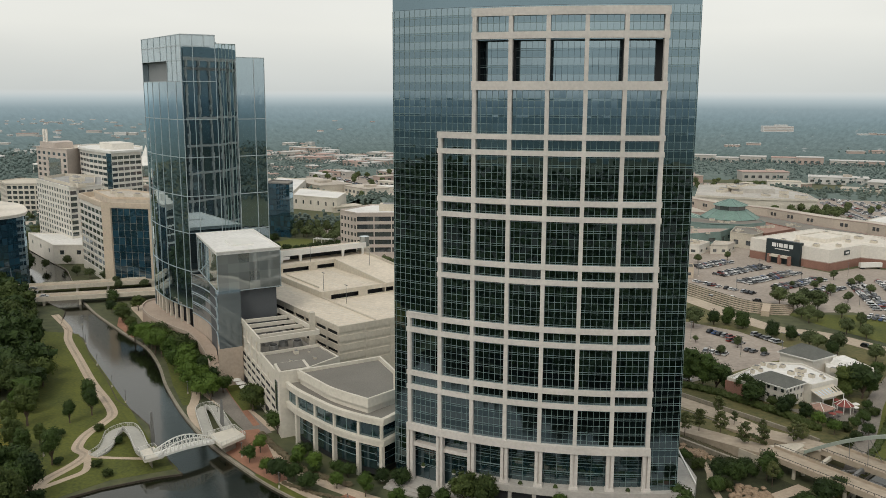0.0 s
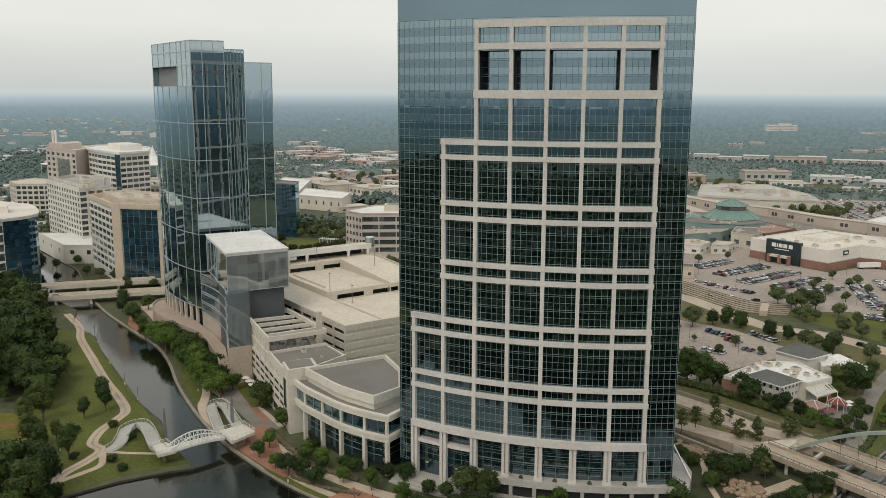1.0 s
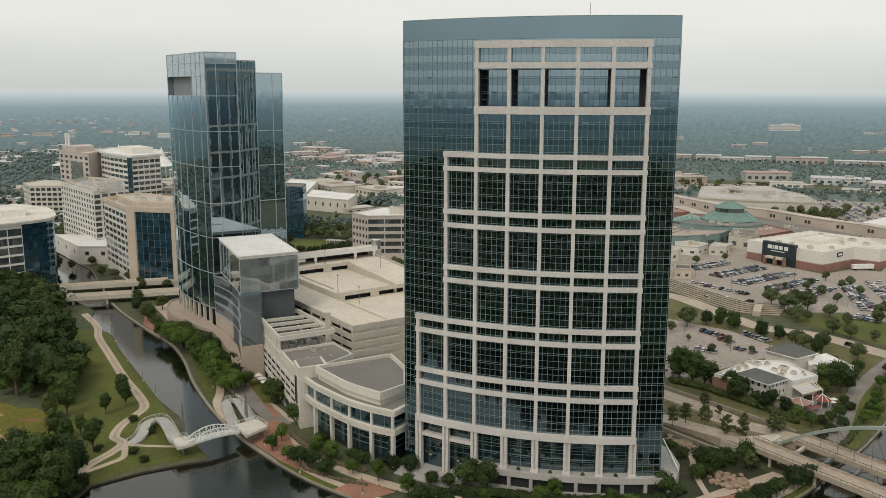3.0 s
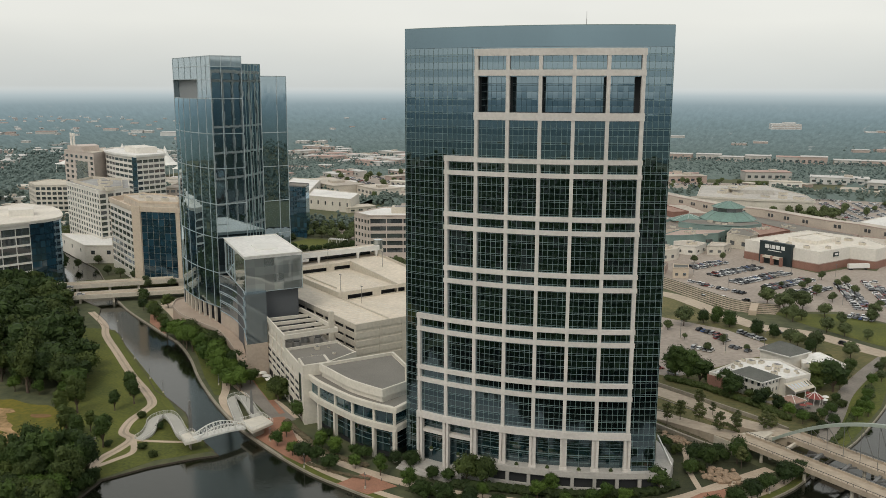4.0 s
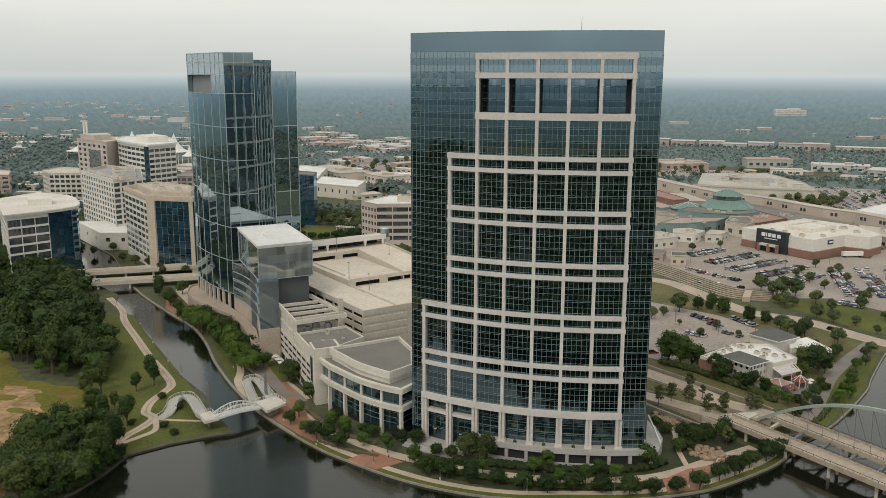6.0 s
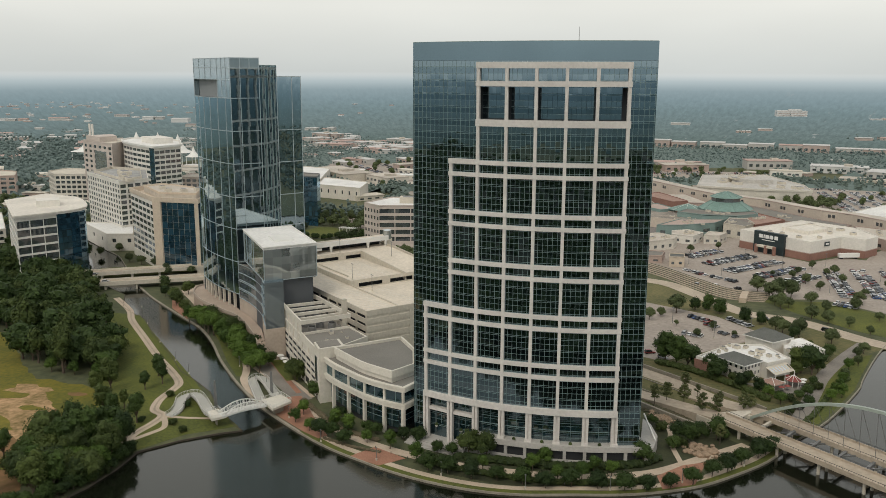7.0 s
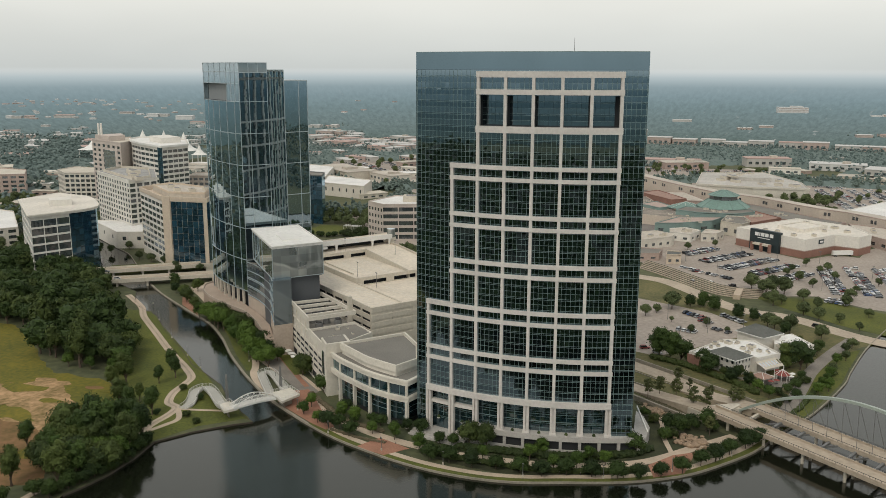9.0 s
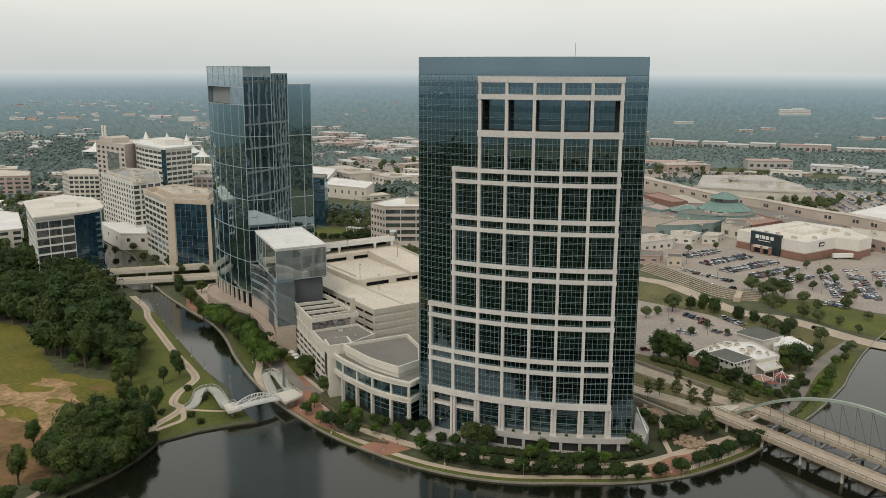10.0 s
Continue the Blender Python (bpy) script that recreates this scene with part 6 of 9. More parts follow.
# ---- the office quarter beyond the canal ----
def block(name, label, category, pts, z1, wall, roof, style, z0=0.0, rim=0.8, group=""):
    """A building over a plan outline; style: per face (cols, rows, pier, sill, base, top), None for a blank wall, or 'glass'."""
    b = thing(name, label, category, group)
    pts = ccw([tuple(p) for p in pts])
    n = len(pts)
    bulk(b, pts, z0, z1, wall, roof, rim)
    for i in range(n):
        p, q = pts[i], pts[(i + 1) % n]
        st = style[i % len(style)] if isinstance(style, list) else style
        if st is None:
            part("wall", Shape().bar(p, q, 0.45, z0, z1, 0.25), wall, b)
        elif st == "glass":
            s = Shape()
            k, m = max(1, round(math.dist(p, q) / 3.0)), max(1, round((z1 - z0) / 4.0))
            for a in range(k):
                for c in range(m):
                    u, v = lerp(p, q, (a + 0.02) / k), lerp(p, q, (a + 0.98) / k)
                    za, zb_ = z0 + (z1 - z0) * (c + 0.03) / m, z0 + (z1 - z0) * (c + 0.97) / m
                    s.quad((*u, za), (*v, za), (*v, zb_), (*u, zb_))
            part("glazing", s, M_BLUEGLASS, b, kind="stuff")
        else:
            cols, rows, pier, sill, base, top = st[:6]
            facade(b, p, q, z0, z1, cols, rows, pier, sill, base, top, st[6] if len(st) > 6 else wall, M_WINDOW)
    return b


# white office with a curved dark glass corner
WO = [(-332, 146), (-320, 167), (-316.5, 175), (-315.5, 182), (-317, 189), (-322, 197), (-330, 206), (-340, 216), (-352, 225), (-380, 232), (-384, 199)]
b = block("white_office", "white banded office block with a curved dark glass corner, among trees", "office building", WO, 43.4, M_WHITEWALL, M_WHITE_ROOF,
          [(3, 7, 0.05, 0.22, 3, 3.2), "glass", "glass", "glass", "glass", "glass", "glass", "glass", None, None, (7, 7, 0.05, 0.22, 3, 3.2)])
part("roof_slab", Shape().prism(inset(ccw(WO), -1.6), 43.3, 44.1), M_STOREROOF, b, "wide cream roof slab")
part("cornice", parapet(Shape(), WO, 2.6, 42.4, 43.2), M_WHITEWALL, b, "wide pale roof rim")
part("penthouse", Shape().prism([(-352, 188), (-343, 178), (-333, 187), (-342, 198)], 44.1, 48.0), M_WHITEWALL, b)
part("sign_panel", Shape().bar((-331.5, 150.0), (-324, 163.2), 0.3, 40.9, 42.4), M_SIGNWHITE, b, "row of pale letter-like bars")

# beige and blue glass office
OF = [(-282, 213), (-250, 214), (-262, 256), (-318, 280), (-325, 251)]
b = block("beige_office", "beige stone office with a tall dark blue glass front", "office building", OF, 45.0, M_BEIGE, M_BEIGE,
          [None, "glass", None, None, (6, 9, 0.03, 0.36, 4, 2.5, M_WHITEWALL)])
part("corner_fin", Shape().bar(lerp(OF[0], OF[1], -0.01), lerp(OF[0], OF[1], 0.17), 1.6, 0, 48.4), M_BEIGE, b, "tall beige stone fin")
part("attic", parapet(Shape(), OF, 1.0, 45.2, 48.2), M_BEIGE, b, "beige stone attic band")
u0, u1 = Vector(OF[0]), Vector(OF[1])
nn = Vector(((u1 - u0).y, -(u1 - u0).x)).normalized()
gsh = Shape()
for a in range(6):
    for c in range(10):
        p, q = u0.lerp(u1, 0.18 + 0.123 * a + 0.003) + nn * 0.12, u0.lerp(u1, 0.18 + 0.123 * (a + 1) - 0.003) + nn * 0.12
        gsh.quad((*p, 2 + c * 4.3), (*q, 2 + c * 4.3), (*q, 2 + c * 4.3 + 4.2), (*p, 2 + c * 4.3 + 4.2))
part("front_glazing", gsh, M_BLUEGLASS, b, "dark blue glass front", kind="stuff")
part("upper_roof", Shape().prism([(-316, 254), (-284, 224), (-258, 226), (-268, 250), (-300, 264)], 45.0, 49.2), M_TANROOF, b)
part("upper_parapet", parapet(Shape(), [(-316, 254), (-284, 224), (-258, 226), (-268, 250), (-300, 264)], 0.6, 48.8, 50.2), M_BEIGE, b)
for x, y in ((-272, 234), (-284, 234), (-296, 246), (-266, 242)):
    roof_unit(x, y, 49.2, 5, 4, 2.2, -42, "beige rooftop plant unit")

M_HOTELROOF = mat("weathered_grey_roof", (0.36, 0.36, 0.35), 0.9, spread=0.14, scale=0.08, fine=0.6)
# white hotel with punched windows
HO = [(-357, 284), (-347, 307), (-384, 360), (-424, 368), (-420, 331)]
b = block("white_hotel", "white hotel block with rows of small square windows", "hotel", HO, 47.0, M_WHITEWALL, M_HOTELROOF,
          [(4, 10, 0.24, 0.34, 4, 2.2), None, None, None, (13, 10, 0.36, 0.36, 4, 2.2)])
part("roof_frame", parapet(Shape(), inset(HO, 5.0), 0.5, 47, 49.0), M_CONC, b)
roof_unit(-372, 312, 47.0, 10, 6, 2.4, -40)
roof_unit(-352, 290, 47.0, 6, 5, 3.0, -40)
roof_unit(-384, 330, 47.0, 14, 8, 2.8, -40)
roof_unit(-362, 300, 47.0, 4, 4, 2.0, -40)
roof_unit(-396, 344, 47.0, 6, 5, 2.2, -40)

# banded curved office behind it
CT = [(-383, 372), (-374, 399), (-400, 440), (-440, 470), (-462, 455), (-458, 436), (-444, 417), (-422, 398), (-391, 377)]
b = block("banded_office", "white and glass banded office with a curved side", "office building", CT, 65.0, M_WHITEWALL, M_WHITE_ROOF,
          [(5, 13, 0.10, 0.42, 4, 3), None, None, None, None, (3, 13, 0.05, 0.45, 4, 3), (3, 13, 0.05, 0.45, 4, 3), (4, 13, 0.05, 0.45, 4, 3), "glass"])
part("penthouse", Shape().prism([(-430, 425), (-404, 404), (-394, 420), (-420, 440)], 65, 70), M_WHITEWALL, b)
part("roof_rim", parapet(Shape(), inset(CT, -0.8), 1.0, 64.4, 66.2), M_WHITE, b)

# pinkish tower with twin masts
b = block("pink_tower", "pinkish-grey stone tower with a tall glass slot and twin masts", "office tower", [(-500, 434), (-447, 404), (-450, 430), (-480, 468)], 64.0, M_PALEPINK, M_CONC,
          [(6, 12, 0.45, 0.45, 4, 3), None, None, (10, 12, 0.45, 0.45, 4, 3)])
part("glass_slot", Shape().bar((-478, 421.5), (-458, 410.2), 0.7, 8, 56), M_PAVGLASS, b)
part("upper_block", Shape().prism([(-496, 434), (-470, 419), (-464, 436), (-482, 455)], 64, 69), M_PALEPINK, b)
for x, y in ((-493, 436), (-487, 432)):
    part("mast", Shape().box(x, y, 69, 1.4, 1.4, 11), M_WHITEWALL, b, "pale mast")

block("round_garage", "cream parking building with rounded grid front", "parking garage", [(-535, 434), (-506, 443), (-520, 480), (-560, 484), (-560, 456)], 30.0, M_CREAM, M_CONC,
      [(6, 6, 0.26, 0.42, 1, 1.5), None, None, None, (8, 6, 0.26, 0.42, 1, 1.5)])
block("white_podium", "low white podium hall beside the hotel", "hall", [(-351, 256), (-330, 262), (-332, 284), (-372, 300), (-402, 296)], 12.0, M_WHITEWALL, M_WHITE_ROOF,
      [(2, 1, 0.75, 0.3, 5, 3), None, None, None, (3, 1, 0.85, 0.3, 5, 3)])
block("brown_office", "brown brick block beyond the trees", "office building", [(-640, 455), (-612, 470), (-640, 505), (-690, 510)], 22.0, M_PINK, M_CONC, [(4, 4, 0.35, 0.5, 2, 1.5), None, None, (5, 4, 0.35, 0.5, 2, 1.5)])
block("cream_block", "plain cream block at the edge of the woods", "office building", [(-446, 212), (-424, 240), (-480, 300), (-520, 310)], 15.0, M_CREAM, M_WHITE_ROOF, [(4, 3, 0.4, 0.45, 1, 1), None, None, (6, 3, 0.4, 0.45, 1, 1)])
block("pale_office", "pale pinkish office block behind the beige office", "office building", [(-402, 440), (-380, 444), (-386, 474), (-408, 468)], 31.0, M_PALEPINK, M_TANROOF, [(4, 6, 0.3, 0.45, 2, 1.5), None, None, None])
block("dark_glass_block", "dark blue glass block behind the garage", "office building", [(-264, 397), (-243, 393), (-249, 414), (-268, 418)], 42.0, M_POLE, M_GREY_ROOF, ["glass"])
block("brown_office", "pinkish-brown office with ribbon windows behind the garage", "office building", [(-163, 320), (-118, 334), (-120, 372), (-168, 366), (-179, 332)], 31.4, M_PALEPINK, M_WHITE_ROOF,
      [(4, 5, 0.06, 0.40, 3, 2), None, None, None, (5, 5, 0.42, 0.5, 3, 3)])
roof_unit(-146, 345, 31.4, 16, 10, 4.5, 12, "pale rooftop plant room")
block("beige_store", "long beige flat-roofed store behind the garage", "store", [(-312, 557), (-259, 540), (-268, 590), (-330, 618)], 13.0, M_CREAM, M_WHITE_ROOF, [(6, 1, 0.8, 0.4, 3, 3.5), None, None, (5, 1, 0.8, 0.4, 3, 3.5)])
block("beige_store", "lower beige wing of the flat-roofed store", "store", [(-352, 566), (-314, 560), (-352, 690), (-394, 706)], 14.5, M_CREAM, M_WHITE_ROOF, [None])

pg = thing("pergola", "white slatted pergola beside the oval lawn", "pergola", at=(-210, 378, 0), turn=-8)
for i in range(9):
    part("slat", Shape().box(-7 + 1.75 * i, 0, 3.0, 0.7, 6.0, 0.2), M_WHITE, pg)
for x in (-7, 0, 7):
    for y in (-2.4, 2.4):
        part("post", Shape().box(x, y, 0, 0.3, 0.3, 2.8), M_WHITE, pg)
for y in (-2.4, 2.4):
    part("beam", Shape().box(0, y, 2.75, 15, 0.3, 0.25), M_WHITE, pg)

# white tensile tents
for x, y, r, h in ((-690, 800, 26, 29.5), (-657, 802, 23, 29), (-628, 806, 21, 27), (-768, 790, 20, 13), (-577, 760, 11, 15)):
    t = thing("white_tent", "white peaked tensile tent roof among trees", "tent roof", "tensile tents", at=(x, y, 0))
    cone = Shape()
    N_T = 12
    cone.v = [(0, 0, 16 + h)] + [(r * f * math.cos(2 * math.pi * i / N_T), r * f * math.sin(2 * math.pi * i / N_T), 16 + h * hh) for f, hh in ((0.25, 0.48), (0.6, 0.18), (1.0, 0.05)) for i in range(N_T)]
    cone.f = [(0, 1 + i, 1 + (i + 1) % N_T) for i in range(N_T)]
    for k in range(2):
        cone.f += [(1 + k * N_T + i, 1 + (k + 1) * N_T + i, 1 + (k + 1) * N_T + (i + 1) % N_T, 1 + k * N_T + (i + 1) % N_T) for i in range(N_T)]
    part("canopy", cone, M_WHITE, t)
    for i in range(4):
        a = math.pi / 4 + i * math.pi / 2
        part("mast", Shape().tube((r * 0.9 * math.cos(a), r * 0.9 * math.sin(a), 0), (r * 0.9 * math.cos(a), r * 0.9 * math.sin(a), 17), 0.5, 0.4, 6), M_WHITE, t)

# ---- the restaurants, the store and the mall on the right ----
def hip_house(name, label, pts, z_eave, z_ridge, wall, roof, style, eave=0.8):
    b = thing(name, label, "restaurant", "restaurant buildings")
    pts = ccw(pts)
    part("core", Shape().prism(inset(pts, 0.5), 0, z_eave), M_DARK, b)
    for i in range(4):
        st = style[i % len(style)]
        p, q = pts[i], pts[(i + 1) % 4]
        if st:
            facade(b, p, q, 0, z_eave, *st, wall, M_WINDOW, 0.35)
        else:
            part("wall", Shape().bar(p, q, 0.4, 0, z_eave, 0.2), wall, b)
    o = inset(pts, -eave)
    mids = [lerp(pts[i], pts[(i + 1) % 4], 0.5) for i in range(4)]
    long_first = math.dist(pts[0], pts[1]) > math.dist(pts[1], pts[2])
    a, c = (mids[3], mids[1]) if long_first else (mids[0], mids[2])
    r0, r1 = lerp(a, c, 0.32), lerp(a, c, 0.68)
    s = Shape()
    s.v = [(*p, z_eave) for p in o] + [(*r0, z_ridge), (*r1, z_ridge)]
    s.f = [(0, 1, 5, 4), (1, 2, 5), (2, 3, 4, 5), (3, 0, 4)] if long_first else [(0, 1, 4), (1, 2, 5, 4), (2, 3, 5), (3, 0, 4, 5)]
    s.f.append((3, 2, 1, 0))
    part("roof", s, roof, b, "grey shingled hip roof")
    part("fascia", parapet(Shape(), o, 0.25, z_eave - 0.4, z_eave + 0.05), M_WHITE, b)
    return b


hip_house("hipped_restaurant", "two-storey white restaurant with a grey hip roof", [(69, 98.5), (79.5, 88.5), (87, 97), (76.5, 107)], 7.6, 10.2, M_WHITEWALL, M_SLATE,
          [(5, 2, 0.5, 0.5, 0.5, 0.6), (5, 2, 0.5, 0.5, 0.5, 0.6), None, (4, 2, 0.5, 0.5, 0.5, 0.6)])
hip_house("hipped_hall", "white hall with a grey hip roof behind the restaurant", [(83, 131), (94, 122), (103, 131.5), (92, 141)], 9.0, 12.6, M_WHITEWALL, M_SLATE, [None])
b = block("flat_restaurant", "low restaurant with white walls and a white flat roof", "restaurant", [(60, 97), (68, 92), (76.5, 107), (89.5, 95.5), (100, 105), (90, 122), (76, 120)], 6.8, M_WHITEWALL, M_WHITE_ROOF, [None], rim=0.6)
part("brick_wall", Shape().bar((59.6, 97.2), (67.8, 91.6), 0.5, 0, 6.2), M_BRICK, b, "brown brick end wall")
for x, y, s_ in ((72, 112, 2.4), (78, 115, 3.0), (84, 108, 2.2), (88, 112, 3.4), (82, 116, 1.6), (91, 106, 2.0), (70, 106, 1.4), (86, 102, 1.8), (75, 117, 1.6)):
    roof_unit(x, y, 6.8, s_, s_ * 0.8, 1.3, -40)
b = block("white_roofed_restaurant", "low restaurant with white metal roofs", "restaurant", [(99, 122), (106, 114), (117, 125), (109, 141), (100, 134)], 6.2, M_WHITEWALL, M_WHITE_ROOF, [None], rim=0.3)
part("upper_roof", Shape().prism([(101, 128), (107, 122), (113, 128), (107, 137)], 6.2, 8.2, [(103, 129), (107, 125), (111, 129), (107, 134)]), M_WHITE_ROOF, b)
for x, y in ((101, 118), (104, 121), (108, 120)):
    roof_unit(x, y, 6.2, 2.4, 2.0, 1.4, -40)
# lean-to roof with dark roof lights
lt = thing("patio_roof", "pale metal lean-to roof with a row of roof lights over the patio", "patio roof")
s = Shape()
a, b_, c, d_ = Vector((88.5, 93.5)), Vector((98, 103)), Vector((101, 98.5)), Vector((92.5, 90))
s.add([(*a, 6.0), (*b_, 6.0), (*c, 4.0), (*d_, 4.0), (*a, 5.8), (*b_, 5.8), (*c, 3.8), (*d_, 3.8)], [(0, 3, 2, 1), (4, 5, 6, 7), (0, 1, 5, 4), (1, 2, 6, 5), (2, 3, 7, 6), (3, 0, 4, 7)])
part("roof_sheet", s, M_CONC, lt)
for i in range(7):
    p0, p1 = a.lerp(b_, (i + 0.35) / 7), d_.lerp(c, (i + 0.35) / 7)
    q0, q1 = a.lerp(b_, (i + 0.7) / 7), d_.lerp(c, (i + 0.7) / 7)
    part("roof_light", Shape().quad((*p0.lerp(p1, 0.25), 5.56), (*q0.lerp(q1, 0.25), 5.56), (*q0.lerp(q1, 0.75), 4.56), (*p0.lerp(p1, 0.75), 4.56)), M_WINDOW, lt)
for p in (c, d_, c.lerp(d_, 0.5)):
    part("post", Shape().box(p.x, p.y, 0, 0.25, 0.25, 3.9), M_WHITE, lt)


def pavilion(name, label, x, y, sx, sy, eave, ridge, roof, turn, sides=4):
    pv = thing(name, label, "pavilion", at=(x, y, 0), turn=turn)
    pts = [(math.cos(2 * math.pi * (i + 0.5) / sides) * sx, math.sin(2 * math.pi * (i + 0.5) / sides) * sy) for i in range(sides)]
    s = Shape()
    s.v = [(*p, eave) for p in pts] + [(0, 0, ridge)]
    s.f = [(i, (i + 1) % sides, sides) for i in range(sides)] + [tuple(range(sides - 1, -1, -1))]
    part("roof", s, roof, pv)
    for p in pts:
        part("post", Shape().box(p[0] * 0.9, p[1] * 0.9, 0, 0.22, 0.22, eave), M_WHITE, pv)
    for p in pts:
        part("ridge", Shape().beam((*p, eave + 0.06), (0, 0, ridge + 0.06), 0.2, 0.12), M_WHITE, pv)


pavilion("tiled_pavilion", "open patio pavilion with a weathered terracotta roof and white ridges", 90.5, 84.5, 5.6, 5.0, 2.9, 4.6, M_TILE, -42)
pavilion("red_gazebo", "round gazebo with a dark red cloth roof", 99.5, 89.5, 3.4, 3.4, 2.8, 5.0, M_TENTRED, 10, 8)
setting("pavement_patio", Shape().prism([(80, 88), (90, 78), (98, 78), (106, 90), (102, 100), (92, 90)], -0.2, 0.12), M_PLAZA, "paved restaurant patio", "paving")
rr_ = random.Random(3)
for x, y in ((95, 86.5), (96.5, 82.5), (94, 80.5), (101, 93.5), (103, 89), (98, 95.5), (104, 92.5), (87, 81.5)):
    um = thing("patio_umbrella", "round cream patio umbrella over a table", "umbrella", "patio umbrellas", at=(x, y, 0.12))
    part("pole", Shape().tube((0, 0, 0), (0, 0, 2.5), 0.05, 0.05, 6), M_POLE, um)
    part("canopy", Shape().tube((0, 0, 2.2), (0, 0, 2.8), 1.4, 0.1, 8), rr_.choice([M_CREAM, M_WHITE, M_TENTRED]), um)
    part("table", Shape().tube((0, 0, 0.68), (0, 0, 0.76), 0.6, 0.6, 10), M_RAIL, um)

# sporting store: white upper walls on a red brick base
SH = ccw([(98, 396), (142, 357), (166, 384), (181, 377), (192, 392), (184, 425), (148, 452)])
store = thing("sporting_store", "big-box store with white walls on a red brick base", "store")
part("core", Shape().prism(inset(SH, 0.6), 0, 13.2), M_WHITEWALL, store)
part("roof", Shape().prism(inset(SH, 0.5), 13.2, 13.5), M_STOREROOF, store)
for i in range(len(SH)):
    p, q = SH[i], SH[(i + 1) % len(SH)]
    part("wall", Shape().bar(p, q, 0.6, 5.4, 13.9, 0.1), M_WHITEWALL, store)
    part("brick_base", Shape().bar(p, q, 0.8, 0, 5.2, 0.1), M_BRICK, store)
    part("belt", Shape().bar(p, q, 1.0, 5.1, 5.6, 0.1), M_PINK, store)
e0, e1 = Vector((108.5, 387.0)), Vector((127.5, 370.0))
en = Vector(((e1 - e0).y, -(e1 - e0).x)).normalized()
if en.x * (140 - e0.x) + en.y * (400 - e0.y) > 0:
    en = -en
part("entrance", Shape().prism([tuple(e0 - en * 1), tuple(e1 - en * 1), tuple(e1 + en * 2.5), tuple(e0 + en * 2.5)], 0, 15.6), M_NAVY, store, "dark green entrance fascia")
part("entrance_canopy", Shape().prism([tuple(e0.lerp(e1, 0.2) + en * 2), tuple(e0.lerp(e1, 0.75) + en * 2), tuple(e0.lerp(e1, 0.75) + en * 6), tuple(e0.lerp(e1, 0.2) + en * 6)], 4.6, 6.0), M_CONC, store)
for u in (0.18, 0.5, 0.78):
    c = e0.lerp(e1, u) + en * 5.4
    part("canopy_pier", Shape().box(c.x, c.y, 0, 1.8, 1.8, 6.2, -60), M_BRICK, store)
for u0_, u1_ in ((0.18, 0.30), (0.33, 0.36), (0.39, 0.50), (0.53, 0.64), (0.69, 0.80)):
    part("sign_bar", Shape().bar(tuple(e0.lerp(e1, u0_) + en * 2.7), tuple(e0.lerp(e1, u1_) + en * 2.7), 0.3, 11.0, 13.6), M_SIGNWHITE, store, "white sign bar")
part("sign_bar", Shape().bar(tuple(e0.lerp(e1, 0.28) + en * 2.7), tuple(e0.lerp(e1, 0.7) + en * 2.7), 0.3, 9.4, 9.9), M_SIGNWHITE, store)
part("roof_screen", parapet(Shape(), [(128, 402), (144, 388), (164, 410), (148, 424)], 0.5, 13.5, 16.0), M_STOREROOF, store, "cream rooftop screen wall")
part("raised_roof", Shape().prism([(129, 402), (144, 389), (163, 410), (148, 423)], 13.5, 15.4), M_STOREROOF, store)
part("wall_sign", Shape().bar((152.5, 368.8), (156.5, 373.3), 0.4, 9.0, 12.0, -0.5), M_NAVY, store)
part("wall_sign_bar", Shape().bar((153.2, 369.6), (155.8, 372.5), 0.4, 9.9, 11.1, -0.6), M_SIGNWHITE, store)
for x, y, s_ in ((150, 374, 3), (136, 372, 3.5), (118, 388, 3), (152, 430, 4), (160, 395, 3), (176, 396, 4), (170, 412, 5), (126, 384, 3)):
    roof_unit(x, y, 13.5, s_, s_ * 0.7, 1.8, -45)
tk = thing("truck_trailer", "long white truck trailer at the store's loading bay", "trailer", at=(170, 373, 0), turn=20)
part("box", Shape().box(0, 0, 1.2, 15, 2.6, 2.9), M_WHITE, tk)
for xw in (-6.2, -5, 5.5):
    part("wheel", Shape().tube((xw, -1.2, 0.5), (xw, 1.2, 0.5), 0.5, 0.5, 12), M_TYRE, tk)

# mall: teal-roofed rotunda, long beige wall with paired windows, mixed low roofs
rot = thing("rotunda", "octagonal mall rotunda with green copper roofs and a glazed lantern", "rotunda", at=(93, 512, 0))


def ring_roof(r0, z0, r1, z1, sides=10):
    s = Shape()
    s.v = [(r0 * math.cos(2 * math.pi * i / sides), r0 * math.sin(2 * math.pi * i / sides), z0) for i in range(sides)] + [(r1 * math.cos(2 * math.pi * i / sides), r1 * math.sin(2 * math.pi * i / sides), z1) for i in range(sides)]
    s.f = [(i, (i + 1) % sides, sides + (i + 1) % sides, sides + i) for i in range(sides)] + [tuple(range(sides, 2 * sides))]
    return s


part("drum", Shape().tube((0, 0, 0), (0, 0, 13), 21, 21, 10), M_TEALWALL, rot)
part("lower_roof", ring_roof(23.5, 12.5, 13, 19), M_TEALROOF, rot)
part("lantern", Shape().tube((0, 0, 18.5), (0, 0, 22.5), 12.5, 12.5, 10), M_WINDOW, rot)
part("upper_roof", ring_roof(14, 22.5, 2, 27), M_TEALROOF, rot)
rib = Shape()
for i in range(10):
    a = 2 * math.pi * i / 10
    rib.beam((23.5 * math.cos(a), 23.5 * math.sin(a), 12.6), (13 * math.cos(a), 13 * math.sin(a), 19.1), 0.5, 0.4)
    rib.beam((14 * math.cos(a), 14 * math.sin(a), 22.6), (2 * math.cos(a), 2 * math.sin(a), 27.1), 0.5, 0.4)
